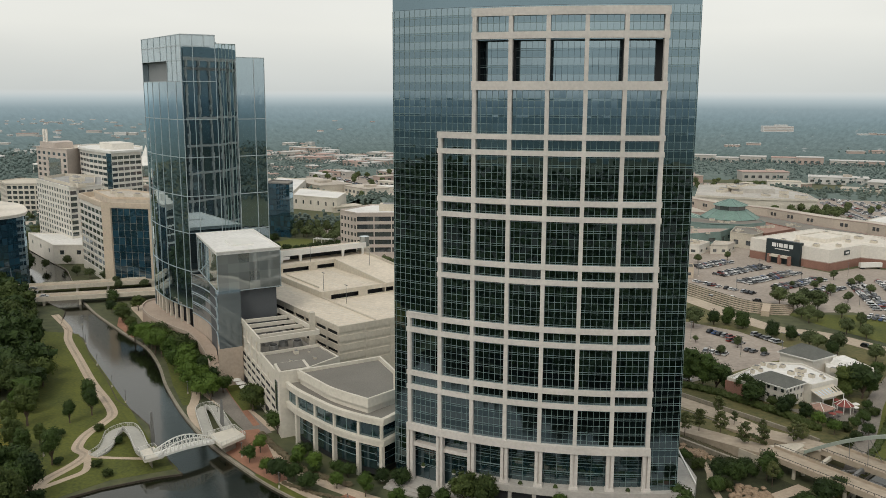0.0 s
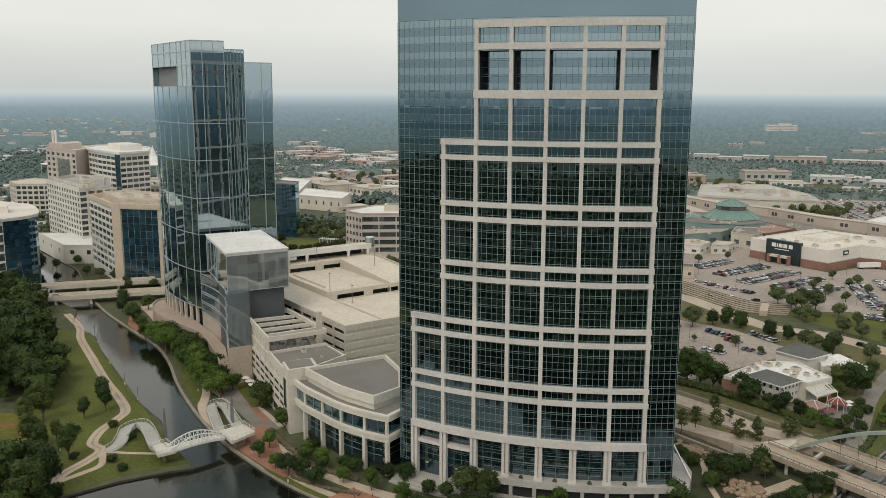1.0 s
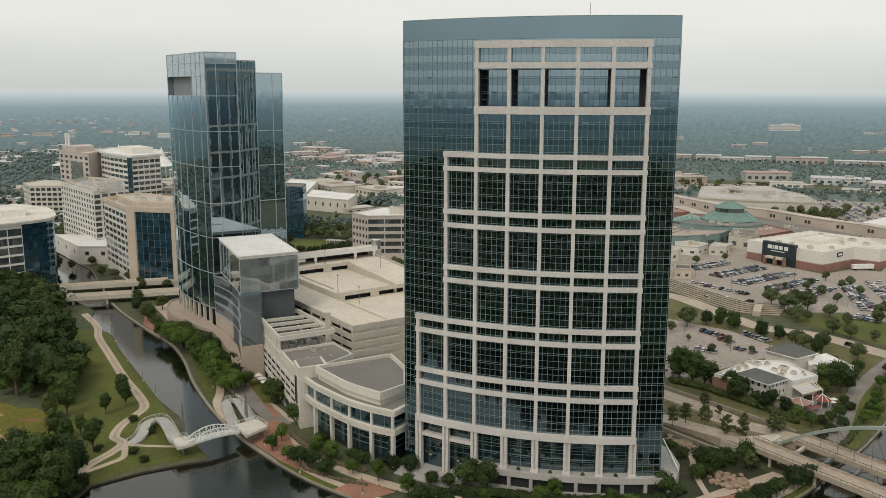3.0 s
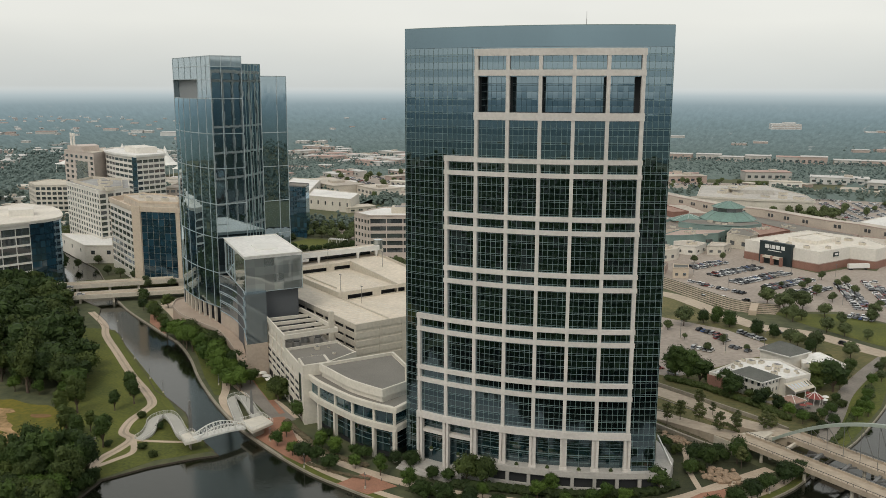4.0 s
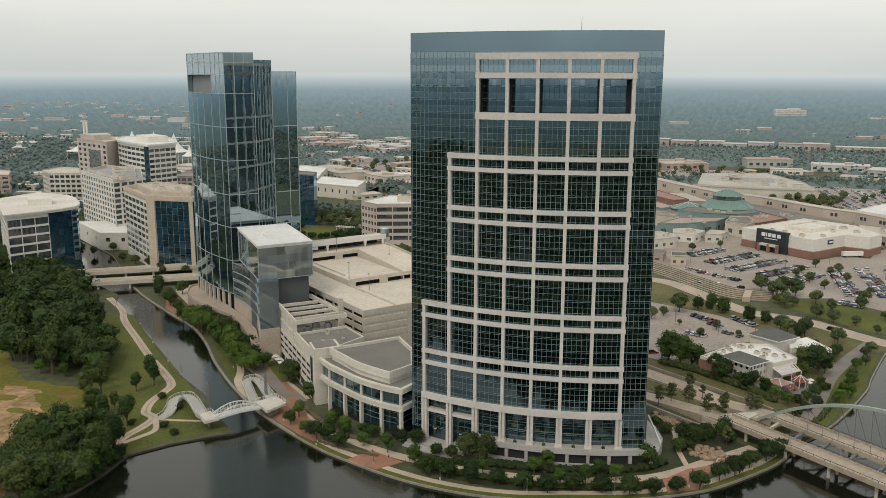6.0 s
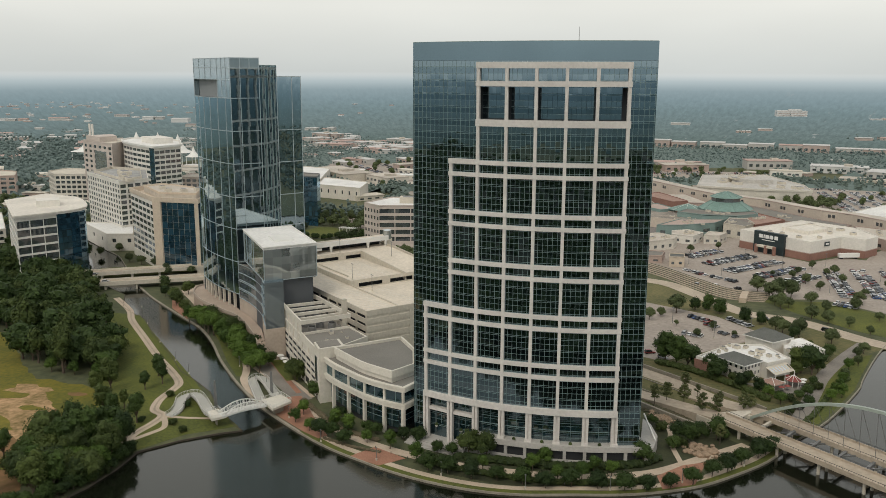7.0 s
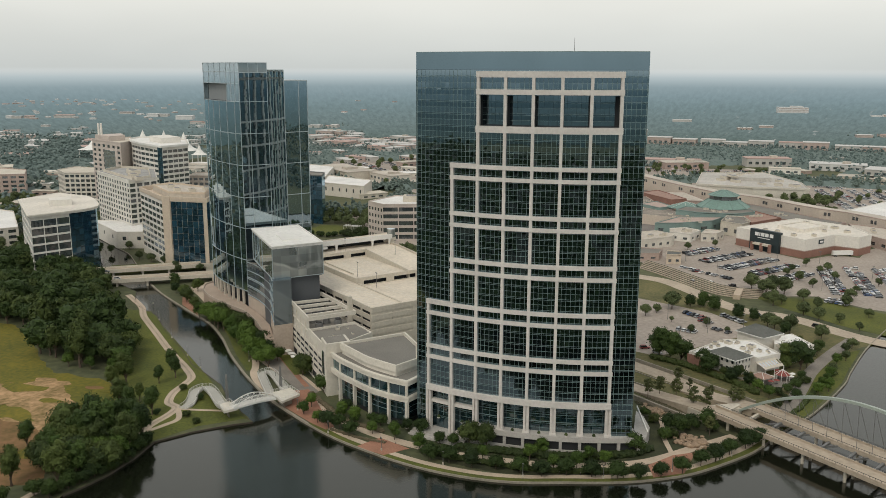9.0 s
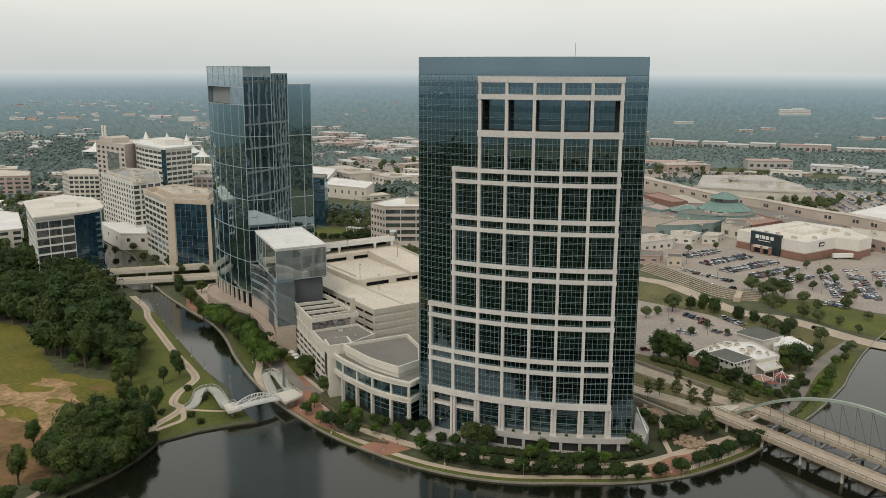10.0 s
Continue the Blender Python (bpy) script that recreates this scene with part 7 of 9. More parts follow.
part("ribs", rib, M_TEALWALL, rot, kind="stuff")
pavilion("teal_pavilion", "small green-roofed mall entrance pavilion", 61, 514, 18, 16, 10, 15, M_TEALROOF, 20, 8)

MW = [(0, 730), (15, 700), (52, 640), (88, 590), (128, 562), (152, 530), (172, 506), (193, 490), (216, 458), (240, 424)]
mall = thing("mall_block", "long beige mall wall with paired dark windows under a flat roof", "shopping mall")
MB = offset_line(MW, 16)
part("core", Shape()._strip(offset_line(MW, 1.0), offset_line(MW, 15.5), 0, 13.4), M_MALLWALL, mall)
part("roof", Shape()._strip(offset_line(MW, 0.5), MB, 13.4, 13.7), M_TANROOF, mall, "narrow tan flat mall roof")
for i in range(len(MW) - 1):
    p, q = MW[i], MW[i + 1]
    part("wall", Shape().bar(p, q, 1.0, 0, 14.2), M_MALLWALL, mall)
    part("coping", Shape().bar(p, q, 1.5, 14.1, 14.6), M_PINK, mall)
    ln = math.dist(p, q)
    for k in range(max(1, int(ln / 19))):
        for du in (0, 3.6):
            u = (k * 19 + 5 + du) / ln
            if u + 2.4 / ln < 1:
                part("window", Shape().bar(lerp(p, q, u), lerp(p, q, u + 2.4 / ln), 1.4, 9.2, 12.0), M_WINDOW, mall)
anchor = thing("anchor_store", "broad flat-roofed anchor store with pale roofs behind the mall wall", "store")
AN = ccw([(72, 652), (128, 640), (182, 640), (180, 690), (150, 775), (80, 755)])
part("core", Shape().prism(inset(AN, 0.6), 0, 13.4), M_CREAM, anchor)
part("roof", Shape().prism(inset(AN, 0.4), 13.4, 13.9), M_MEMBRANE, anchor)
part("parapet", parapet(Shape(), AN, 0.6, 12.6, 14.6), M_CREAM, anchor)
part("upper_roof", Shape().prism([(110, 690), (150, 690), (148, 735), (106, 725)], 13.9, 18.0), M_MEMBRANE, anchor)
rm = random.Random(12)
for i in range(22):
    x, y = rm.uniform(74, 178), rm.uniform(646, 765)
    if is_inside((x, y), inset(AN, 8)):
        roof_unit(x, y, 13.9 if not 104 < x < 152 or not 688 < y < 736 else 18.0, rm.uniform(4, 12), rm.uniform(3, 7), rm.uniform(1.5, 3.5), -52)
for nm, lb, pts, z, wl_, rf in (
        ("mall_wing", "low mall wing with a grey-brown flat roof", [(112, 560), (126, 545), (168, 488), (188, 468), (172, 446), (138, 474), (116, 508)], 9.0, M_PINK, M_GREY_ROOF),
        ("mall_wing", "low mall wing with a mixed tan roof", [(190, 470), (214, 456), (236, 424), (206, 400), (190, 428)], 8.0, M_PINK, M_TANROOF),
        ("mall_wing", "low mall wing with a terracotta flat roof", [(92, 494), (118, 506), (138, 472), (112, 440), (104, 462)], 10.0, M_BRICK, M_TILE),
        ("mall_wing", "low mall wing with a terracotta roof", [(18, 590), (48, 546), (62, 556), (34, 612)], 11.0, M_BRICK, M_TILE),
        ("mall_wing", "low mall wing with a tan roof", [(36, 612), (62, 558), (82, 560), (60, 620)], 9.0, M_PINK, M_TANROOF),
        ("mall_wing", "low mall wing with a grey-green flat roof below the rotunda", [(52, 480), (72, 470), (100, 470), (118, 486), (116, 500), (60, 500)], 12.0, M_TEALWALL, M_GREY_ROOF),
        ("grey_store", "grey stucco store with dark shop windows", [(88, 440), (104, 428), (112, 444), (108, 468), (94, 468)], 10.5, M_CONC, M_GREY_ROOF),
        ("teal_store", "teal stucco shop row with a flat brown roof", [(36, 424), (56, 430), (82, 448), (92, 470), (54, 460)], 9.0, M_TEALWALL, M_PINK),
        ("teal_store", "teal mall corner with a brown roof", [(20, 520), (38, 500), (50, 512), (34, 540)], 10.0, M_TEALWALL, M_PINK),
        ("white_store", "small white shop front", [(48, 402), (64, 396), (72, 414), (60, 424), (48, 416)], 6.5, M_WHITEWALL, M_TANROOF),
        ("cream_store", "small cream shop with a flat roof", [(72, 402), (84, 404), (90, 418), (76, 420)], 6.5, M_CREAM, M_TANROOF),
        ("cream_store", "low cream restaurant with awnings", [(24, 352), (50, 376), (52, 386), (38, 398), (20, 384)], 7.5, M_CREAM, M_TANROOF),
        ("brick_store", "low brick cafe by the parking lot", [(26, 318), (42, 322), (44, 338), (26, 340)], 5.0, M_PINK, M_GREY_ROOF),
        ("yellow_kiosk", "small yellow-walled restaurant by the lot", [(47, 312), (57, 314), (57, 326), (47, 326)], 6.5, M_BEIGE, M_SLATE),
        ("white_dome_store", "broad white store roof at the mall's end", [(196, 512), (220, 484), (290, 500), (250, 590)], 13.0, M_WHITEWALL, M_WHITE_ROOF)):
    bb = block(nm, lb, "store", pts, z, wl_, rf, [(max(2, int(math.dist(pts[0], pts[1]) / 7)), 1, 0.6, 0.35, 0.6, z * 0.45)], rim=0.6)
    cx, cy = sum(p[0] for p in pts) / len(pts), sum(p[1] for p in pts) / len(pts)
    for k in range(4):
        roof_unit(cx + rm.uniform(-9, 9), cy + rm.uniform(-9, 9), z, rm.uniform(2, 4), rm.uniform(1.5, 3), rm.uniform(1, 2), -50) if len(pts) > 4 else None

# stepped stone terraces between the street and the lot
tr_line = [(30, 296), (44, 280), (60, 258), (76, 238), (88, 232), (101, 232)]
for i in range(6):
    setting("terrace_step", ribbon([(x + 0.8 * i, y + 2.6 * i) for x, y in tr_line], 2.6, -0.2, 0.4 + 0.42 * i), M_TERRACE, "long tan stone terrace step", "steps")
    # dark strip drawn on each step in place of a darker riser
    setting("terrace_bed", ribbon([(x + 0.8 * i + 0.2, y + 2.6 * i + 0.5) for x, y in tr_line], 1.0, -0.2, 0.44 + 0.42 * i), M_BED, "dark strip drawn on the terrace step for its riser line", "planting bed")
setting("terrace_stairs", Shape().prism([(86.5, 226), (90.5, 226), (93.5, 244), (89.5, 244)], -0.1, 2.7), M_WALK, "pale stairs across the stone terraces", "steps")

# the low mall roofs between the wall and the shops, cluttered with plant
HALL = [(14, 476), (58, 458), (70, 476), (66, 500), (40, 508), (30, 560), (18, 600), (0, 720), (-24, 640), (-24, 496)]
b = block("mall_hall", "low mall hall with a brown-grey cluttered flat roof", "shopping mall", HALL, 8.0, M_MALLWALL, M_MALLROOF, [None], rim=0.6)
mr_ = random.Random(14)
for i in range(110):
    zone, zr = HALL, 8.0
    x, y = mr_.uniform(min(p[0] for p in zone), max(p[0] for p in zone)), mr_.uniform(min(p[1] for p in zone), max(p[1] for p in zone))
    if is_inside((x, y), inset(ccw(zone), 3.0)):
        roof_unit(x, y, zr, mr_.uniform(1.2, 4.5), mr_.uniform(1.0, 3.0), mr_.uniform(0.8, 2.2), mr_.choice([-42, 48, 10]), "small rooftop plant box on the mall")
for i in range(16):
    x, y = mr_.uniform(64, 96), mr_.uniform(98, 120)
    if is_inside((x, y), [(62, 98), (68, 94), (76.5, 109), (89, 98), (98, 105), (89, 120), (77, 118)]):
        roof_unit(x, y, 6.8, mr_.uniform(0.6, 1.6), mr_.uniform(0.6, 1.4), mr_.uniform(0.5, 1.2), -40)

# ---- trees ----
ico = bmesh.new()
bmesh.ops.create_icosphere(ico, subdivisions=2, radius=1.0)
ICO2_V = np.array([v.co[:] for v in ico.verts])
ICO2_F = [tuple(v.index for v in f.verts) for f in ico.faces]
ico.free()


def lump(shape, c, r, rnd, rough=0.28):
    """A leaf mass: an uneven ball."""
    seed = Vector((rnd.uniform(0, 99), rnd.uniform(0, 99), rnd.uniform(0, 99)))
    vs = []
    for v in ICO2_V:
        k = 1 + rough * 2 * noise.noise(Vector(v) * 1.7 + seed)
        vs.append((c[0] + v[0] * r[0] * k, c[1] + v[1] * r[1] * k, c[2] + v[2] * r[2] * k))
    shape.add(vs, ICO2_F)


def leaves(shape, c, r, count, size, rnd):
    """Leaf clumps: small bent blades strewn over and just outside a leaf mass."""
    for _ in range(count):
        d = Vector((rnd.gauss(0, 1), rnd.gauss(0, 1), rnd.gauss(0.15, 1))).normalized()
        k = rnd.uniform(0.66, 1.22)
        p = Vector((c[0] + d.x * r[0] * k, c[1] + d.y * r[1] * k, c[2] + d.z * r[2] * k))
        u = (d.orthogonal().normalized() + Vector((rnd.gauss(0, .5), rnd.gauss(0, .5), rnd.gauss(0, .5)))).normalized()
        w_ = d.cross(u).normalized() * size * rnd.uniform(0.6, 1.3)
        u = u * size * rnd.uniform(0.6, 1.3)
        m = p + d * size * 0.25
        shape.add([tuple(p - u), tuple(m - w_ * 0.7), tuple(p + u), tuple(m + w_ * 0.7)], [(0, 1, 2, 3)])


def tree_model(label, height, spread, trunk_h, lumps, leaf_count, leaf_size, material, seed, flat=0.8):
    """A tree at the origin: tapered trunk, limbs, and a crown of leaf masses and clumps."""
    rnd = random.Random(seed)
    t = thing("tree", label, "tree", "trees")
    tk_ = Shape()
    tk_.tube((0, 0, -0.1), (rnd.uniform(-.2, .2), rnd.uniform(-.2, .2), trunk_h), 0.028 * height, 0.018 * height, 7)
    cr = Shape()
    blobs = []
    for i in range(lumps):
        a = 2.4 * i + rnd.uniform(-.4, .4)
        f = (i / max(1, lumps - 1)) ** 0.6
        rad = spread * (0.55 if i else 0.1) * rnd.uniform(0.7, 1.1)
        z = trunk_h + (height - trunk_h) * (0.28 + 0.5 * (1 - f) + rnd.uniform(-.1, .1)) if i else trunk_h + (height - trunk_h) * 0.62
        r = spread * rnd.uniform(0.42, 0.62) * (1.15 if i == 0 else 1)
        c = (rad * math.cos(a), rad * math.sin(a), z)
        blobs.append((c, (r, r, r * flat)))
        tk_.tube((0, 0, trunk_h * 0.85), c, 0.012 * height, 0.004 * height, 5)
    for c, r in blobs:
        lump(cr, c, tuple(x * 0.74 for x in r), rnd, 0.42)
        leaves(cr, c, r, int(leaf_count * 1.5) // lumps, leaf_size, rnd)
    part("trunk", tk_, M_BARK, t)
    part("crown", cr, material, t)
    return t


def pine_model(label, height, spread, material, seed):
    rnd = random.Random(seed)
    t = thing("tree", label, "tree", "trees")
    part("trunk", Shape().tube((0, 0, -0.1), (0.1, 0, height * 0.95), 0.018 * height, 0.005 * height, 6), M_BARK, t)
    cr = Shape()
    for i in range(13):
        f = i / 12
        z = height * (0.45 + 0.52 * f)
        a = 2.4 * i + rnd.uniform(-.5, .5)
        rad = spread * 0.62 * math.sin(math.pi * (0.18 + 0.75 * f)) * rnd.uniform(0.6, 1.15)
        r = spread * rnd.uniform(0.26, 0.42)
        c = (rad * math.cos(a), rad * math.sin(a), z)
        lump(cr, c, (r * 0.6, r * 0.6, r * 0.38), rnd, 0.45)
        leaves(cr, c, (r, r, r * 0.6), 55, 0.30, rnd)
    part("crown", cr, material, t)
    return t


OAK = [tree_model("broad dark green woodland tree with a dense crown", 14 + 1.4 * s, 5.2 + 0.4 * s, 2.2, 11, 1150, 0.44, M_LEAF_A if s != 1 else M_LEAF_C, 20 + s) for s in range(4)]
BRIGHT = [tree_model("leafy bright green tree with an airy crown", 9.0 + s, 3.4, 2.6, 6, 800, 0.36, M_LEAF_B, 40 + s) for s in range(3)]
ROUND = [tree_model("small clipped dark green lakeside tree", 6.0 + 0.5 * s, 3.0, 1.6, 7, 900, 0.28, M_LEAF_D, 50 + s, 0.78) for s in range(3)]
MIXED = [tree_model("medium green tree with a rounded crown", 9.5 + s, 4.3, 2.4, 7, 900, 0.42, M_LEAF_C if s else M_LEAF_A, 60 + s) for s in range(3)]
TALL = [tree_model("tall woodland tree with a loose upright crown", 17 + 2 * s, 4.0, 3.5, 12, 1000, 0.46, M_LEAF_C if s else M_LEAF_A, 30 + s, 1.15) for s in range(2)]
PINE = [pine_model("slender young pine in the road planting", 10.0 + s, 3.2, M_LEAF_P, 70 + s) for s in range(2)]
UPRIGHT = [tree_model("dense upright dark green street tree", 8.0 + s, 3.0, 1.0, 9, 900, 0.34, M_LEAF_A, 90 + s, 1.2) for s in range(2)]
BUSHY = [tree_model("dense bushy evergreen shrub tree", 5.0 + s, 3.2, 0.8, 6, 700, 0.34, M_LEAF_A if s else M_HEDGE, 80 + s, 0.8) for s in range(2)]
STREET = [tree_model("street tree with a loose crown in haze-tinted green", 9.0 + s, 3.9 - 0.2 * s, 2.2, 7, 800, 0.44, M_LEAF_M, 110 + s) for s in range(3)]
used = set()
tr_rng = random.Random(77)


JOINED = {}


THIN = {}


def thinned(me):
    """A crown with a quarter of its leaf blades, each larger, for the woods farther off."""
    if me.name not in THIN:
        co = np.array([v.co[:] for v in me.vertices])
        blades = me.materials[0].name != "tree_bark"
        keep, faces = [], []
        for k, p in enumerate(me.polygons):
            ids = list(p.vertices)
            if blades and len(ids) == 4:
                if k % 4:
                    continue
                mid = co[ids].mean(axis=0)
                keep += list(mid + (co[ids] - mid) * 1.8)
            else:
                keep += list(co[ids])
            faces.append(tuple(range(len(keep) - len(ids), len(keep))))
        THIN[me.name] = (np.array(keep), faces)
    return THIN[me.name]


def plant_joined(models, x, y, z, scale, vary=0.17):
    """The same trees, gathered into one sheet of woodland where they stand too close to tell apart."""
    m = tr_rng.choice(models)
    k = scale * tr_rng.uniform(1 - vary, 1 + vary)
    mt = np.array(Matrix.Translation((x, y, z)) @ Matrix.Rotation(tr_rng.uniform(0, 6.28), 4, "Z") @ Matrix.Diagonal((k, k, k * tr_rng.uniform(0.85, 1.2), 1)))
    for ch in m.children:
        co, faces = thinned(ch.data)
        vs, fs = JOINED.setdefault(ch.data.materials[0].name, ([], []))
        n = sum(len(v) for v in vs)
        vs.append(co @ mt[:3, :3].T + mt[:3, 3])
        fs.extend([tuple(n + i for i in f) for f in faces])


def plant(models, x, y, z=0.0, scale=1.0, vary=0.12):
    m = tr_rng.choice(models)
    k = scale * tr_rng.uniform(1 - vary, 1 + vary)
    mat_ = Matrix.Translation((x, y, z)) @ Matrix.Rotation(tr_rng.uniform(0, 6.28), 4, "Z") @ Matrix.Diagonal((k, k, k * tr_rng.uniform(0.92, 1.08), 1))
    if m.name not in used:
        used.add(m.name)
        m.matrix_basis = mat_
        return m
    made = copy_thing(m, Matrix())
    made.matrix_basis = mat_
    return made


def scatter(models, poly, step, z=0.0, scale=1.0, keep=1.0, avoid=(), near=lambda p: True, vary=0.15):
    xs_, ys_ = [p[0] for p in poly], [p[1] for p in poly]
    y = min(ys_)
    row = 0
    while y < max(ys_):
        x = min(xs_) + (step / 2 if row % 2 else 0)
        while x < max(xs_):
            p = (x + tr_rng.uniform(-.35, .35) * step, y + tr_rng.uniform(-.35, .35) * step)
            if is_inside(p, poly) and tr_rng.random() < keep and not is_inside(p, shore) and not any(is_inside(p, q) for q in avoid):
                (plant if near(p) else plant_joined)(models, *p, z, scale, vary)
            x += step
        y += step * 0.87
        row += 1


FOREST = [(-294, 72), (-268, 66), (-232, 28), (-214, 14), (-200, 16), (-182, 14), (-170, 8), (-181, 28), (-199, 52), (-226, 80), (-255, 112), (-278, 140), (-304, 162), (-330, 178), (-358, 180), (-400, 170), (-400, 110), (-330, 70)]
scatter(OAK + OAK + TALL + MIXED + BRIGHT[:1], FOREST, 7.8, near=lambda p: p[0] - p[1] > -245 and p[0] > -262, vary=0.28)
scatter(STREET + OAK[:1], [(-345, 185), (-322, 182), (-345, 225), (-385, 262), (-440, 205), (-405, 170)], 9.5, avoid=[WO], near=lambda p: False)
# the clump on the lake shore and its stragglers
scatter(OAK[:2] + MIXED[1:] + BRIGHT + BRIGHT + TALL, [(-129, -42), (-127.6, -54), (-128.6, -66), (-132, -75), (-137, -81), (-148, -74), (-160, -60), (-161, -46), (-157, -38), (-148, -30), (-138, -32)], 5.4, scale=0.95, vary=0.25)
for i in range(34):
    f = i / 33
    p = lerp(lerp((-129, -40), (-128, -62), min(1, 2 * f)), (-136, -84), max(0, 2 * f - 1))
    plant(BUSHY + MIXED[:1], p[0] + tr_rng.uniform(-1.2, 0.4), p[1] + tr_rng.uniform(-1, 1), scale=tr_rng.uniform(0.5, 0.75))
scatter(BRIGHT + MIXED, [(-150, -80), (-140, -82), (-142, -108), (-175, -120), (-170, -96)], 7.5, scale=0.8, keep=0.7)
for x, y, k in ((-168, -56, 0.75), (-153, -81, 0.85), (-175, 3, 0.8), (-157, 22, 0.7), (-160, 14, 0.6), (-164, 30, 0.7), (-143, -17, 0.75), (-168, -30, 0.5), (-160, -13, 0.85), (-153, -17, 0.8), (-172, 8, 0.9), (-176, -68, 0.6), (-156, -6, 0.6)):
    plant(TALL, x, y, scale=k * 0.9)
for x, y in ((-129, -15), (-141, -17), (-122, -20), (-133, 2), (-146, 10), (-155, 3)):
    plant(BUSHY, x, y, scale=0.5)
# canal east bank
for i in range(13):
    f = i / 12
    p = lerp(lerp((-194, 107), (-165, 85), min(1, 2 * f)), (-131, 49), max(0, 2 * f - 1))
    plant(BRIGHT, p[0] + tr_rng.uniform(-1.5, 1.5), p[1] + tr_rng.uniform(-1.5, 1.5), scale=1.12, vary=0.2)
    plant(BRIGHT + MIXED, p[0] + 3.5 + tr_rng.uniform(-1.2, 1.2), p[1] + 3.5 + tr_rng.uniform(-1.2, 1.2), scale=1.15)
    if i % 2:
        plant(BRIGHT, p[0] + 3, p[1] + 2.5, scale=0.9)
    if i > 2:
        plant(MIXED[:1], p[0] + 6.4 + tr_rng.uniform(-0.8, 0.8), p[1] + 6.0 + tr_rng.uniform(-0.8, 0.8), scale=0.85)
for x, y in ((-125.5, 49.5), (-128.5, 46), (-124, 45.5)):
    plant(BRIGHT, x, y, scale=1.0)
for x, y in ((-228, 146), (-236, 150), (-222, 138), (-219, 134), (-243, 160), (-208, 124), (-250, 172), (-226, 158)):
    plant(MIXED, x, y, scale=0.8)
# lakeside walk: a dark front row, airy bright trees and larger ones behind
for x, y in ((-27.4, -26.5), (-20.2, -27.4), (-12, -29), (-3.6, -28.4), (4.7, -28.4), (12.1, -29), (19.8, -26), (28.2, -25), (36.5, -24.4), (43.2, -22.8), (50.4, -19), (57.2, -14.6), (63.4, -6.9), (68.4, -2.3), (73.3, 4.9), (79.1, 11.7), (81.9, 15.1), (84.2, 18.6), (-71.7, -11), (-67.6, -10), (-61, -14.7)):
    plant(ROUND, x, y, scale=1.03)
for x, y in ((-86, -1), (-77.6, -7.2), (-86, 6.5), (-70.4, -1.3), (-53.8, -11.6), (-44.4, -14.2), (-32.8, -20.9), (-9.7, -21.9), (6.1, -17.6), (9.5, -12.5), (25.9, -13.7), (31.8, -15.1), (22.7, -20.4), (15.2, -23.9), (-72, 4), (-64, -3)):
    plant(BRIGHT, x, y, scale=0.68)
for x, y, k in ((-16.7, -12, 1.01), (-10.4, -12.2, 1.01), (41.5, -4.1, 0.95), (-42.4, -5.1, 0.9), (-36.5, -6.1, 0.9), (-27.7, -13, 0.8), (-22.3, -13.2, 0.75), (-104.5, 39.6, 1.01), (-107, 43, 0.9), (-87.2, 22.2, 0.85), (-70.9, 7.2, 0.85), (-53.2, -3.8, 0.8), (-63.9, -3.8, 0.8), (-57, -2, 0.75)):
    plant(MIXED if k > 1 else ROUND + MIXED[:1], x, y, 0, k)
# planting between tower, garden wall and bridge
for x, y in ((53.6, 15), (56, 18), (52, 20), (58.2, 24), (62, 25), (66, 24), (68.7, 25), (67, 20), (43, 31.8), (47, 27), (60, 29), (56, 29), (51, 12)):
    plant(MIXED[:1] + BUSHY + PINE[:1], x, y, scale=0.8)
for x, y in ((43.7, 51), (48.3, 54.7), (55.5, 71.7), (54.9, 53), (60.3, 65.4), (61.5, 43.4), (68.8, 60.4), (66.4, 41.5), (76.7, 48.7), (79.7, 51.7)):
    plant(PINE, x, y, scale=tr_rng.uniform(0.5, 0.9) if y > 56 or x > 72 else 0.9)
# restaurants
for x, y, k in ((47, 108, 1.0), (52, 105, 1.1), (57, 103, 1.0), (61, 100, 0.8), (66, 96, 0.9), (70, 92, 0.8), (68, 88, 0.9), (75, 87, 0.7), (80, 84, 0.8), (82, 91, 0.6), (78, 80, 0.7), (85, 77, 0.7), (105, 108, 1.05), (109, 106, 1.1), (103, 105, 0.9), (112, 109, 0.9), (118, 128, 0.8), (120, 134, 0.8), (113, 143, 0.7)):
    plant(MIXED + OAK[:1] if k < 1 else OAK, x, y, 0, k * 0.82)
for x, y in ((92, 74), (96, 70), (100, 74), (104, 80), (106, 86), (108, 94), (98, 62), (94, 56), (103, 68), (88, 72), (92, 66), (109, 88)):
    plant(BUSHY + BRIGHT[:1], x, y, scale=0.7)
for x, y in ((115, 84), (118, 90), (120, 97), (122, 104), (117, 80), (126, 118), (131, 124), (112, 74), (133, 138), (137, 144)):
    plant(STREET + BRIGHT, x, y, scale=0.62)
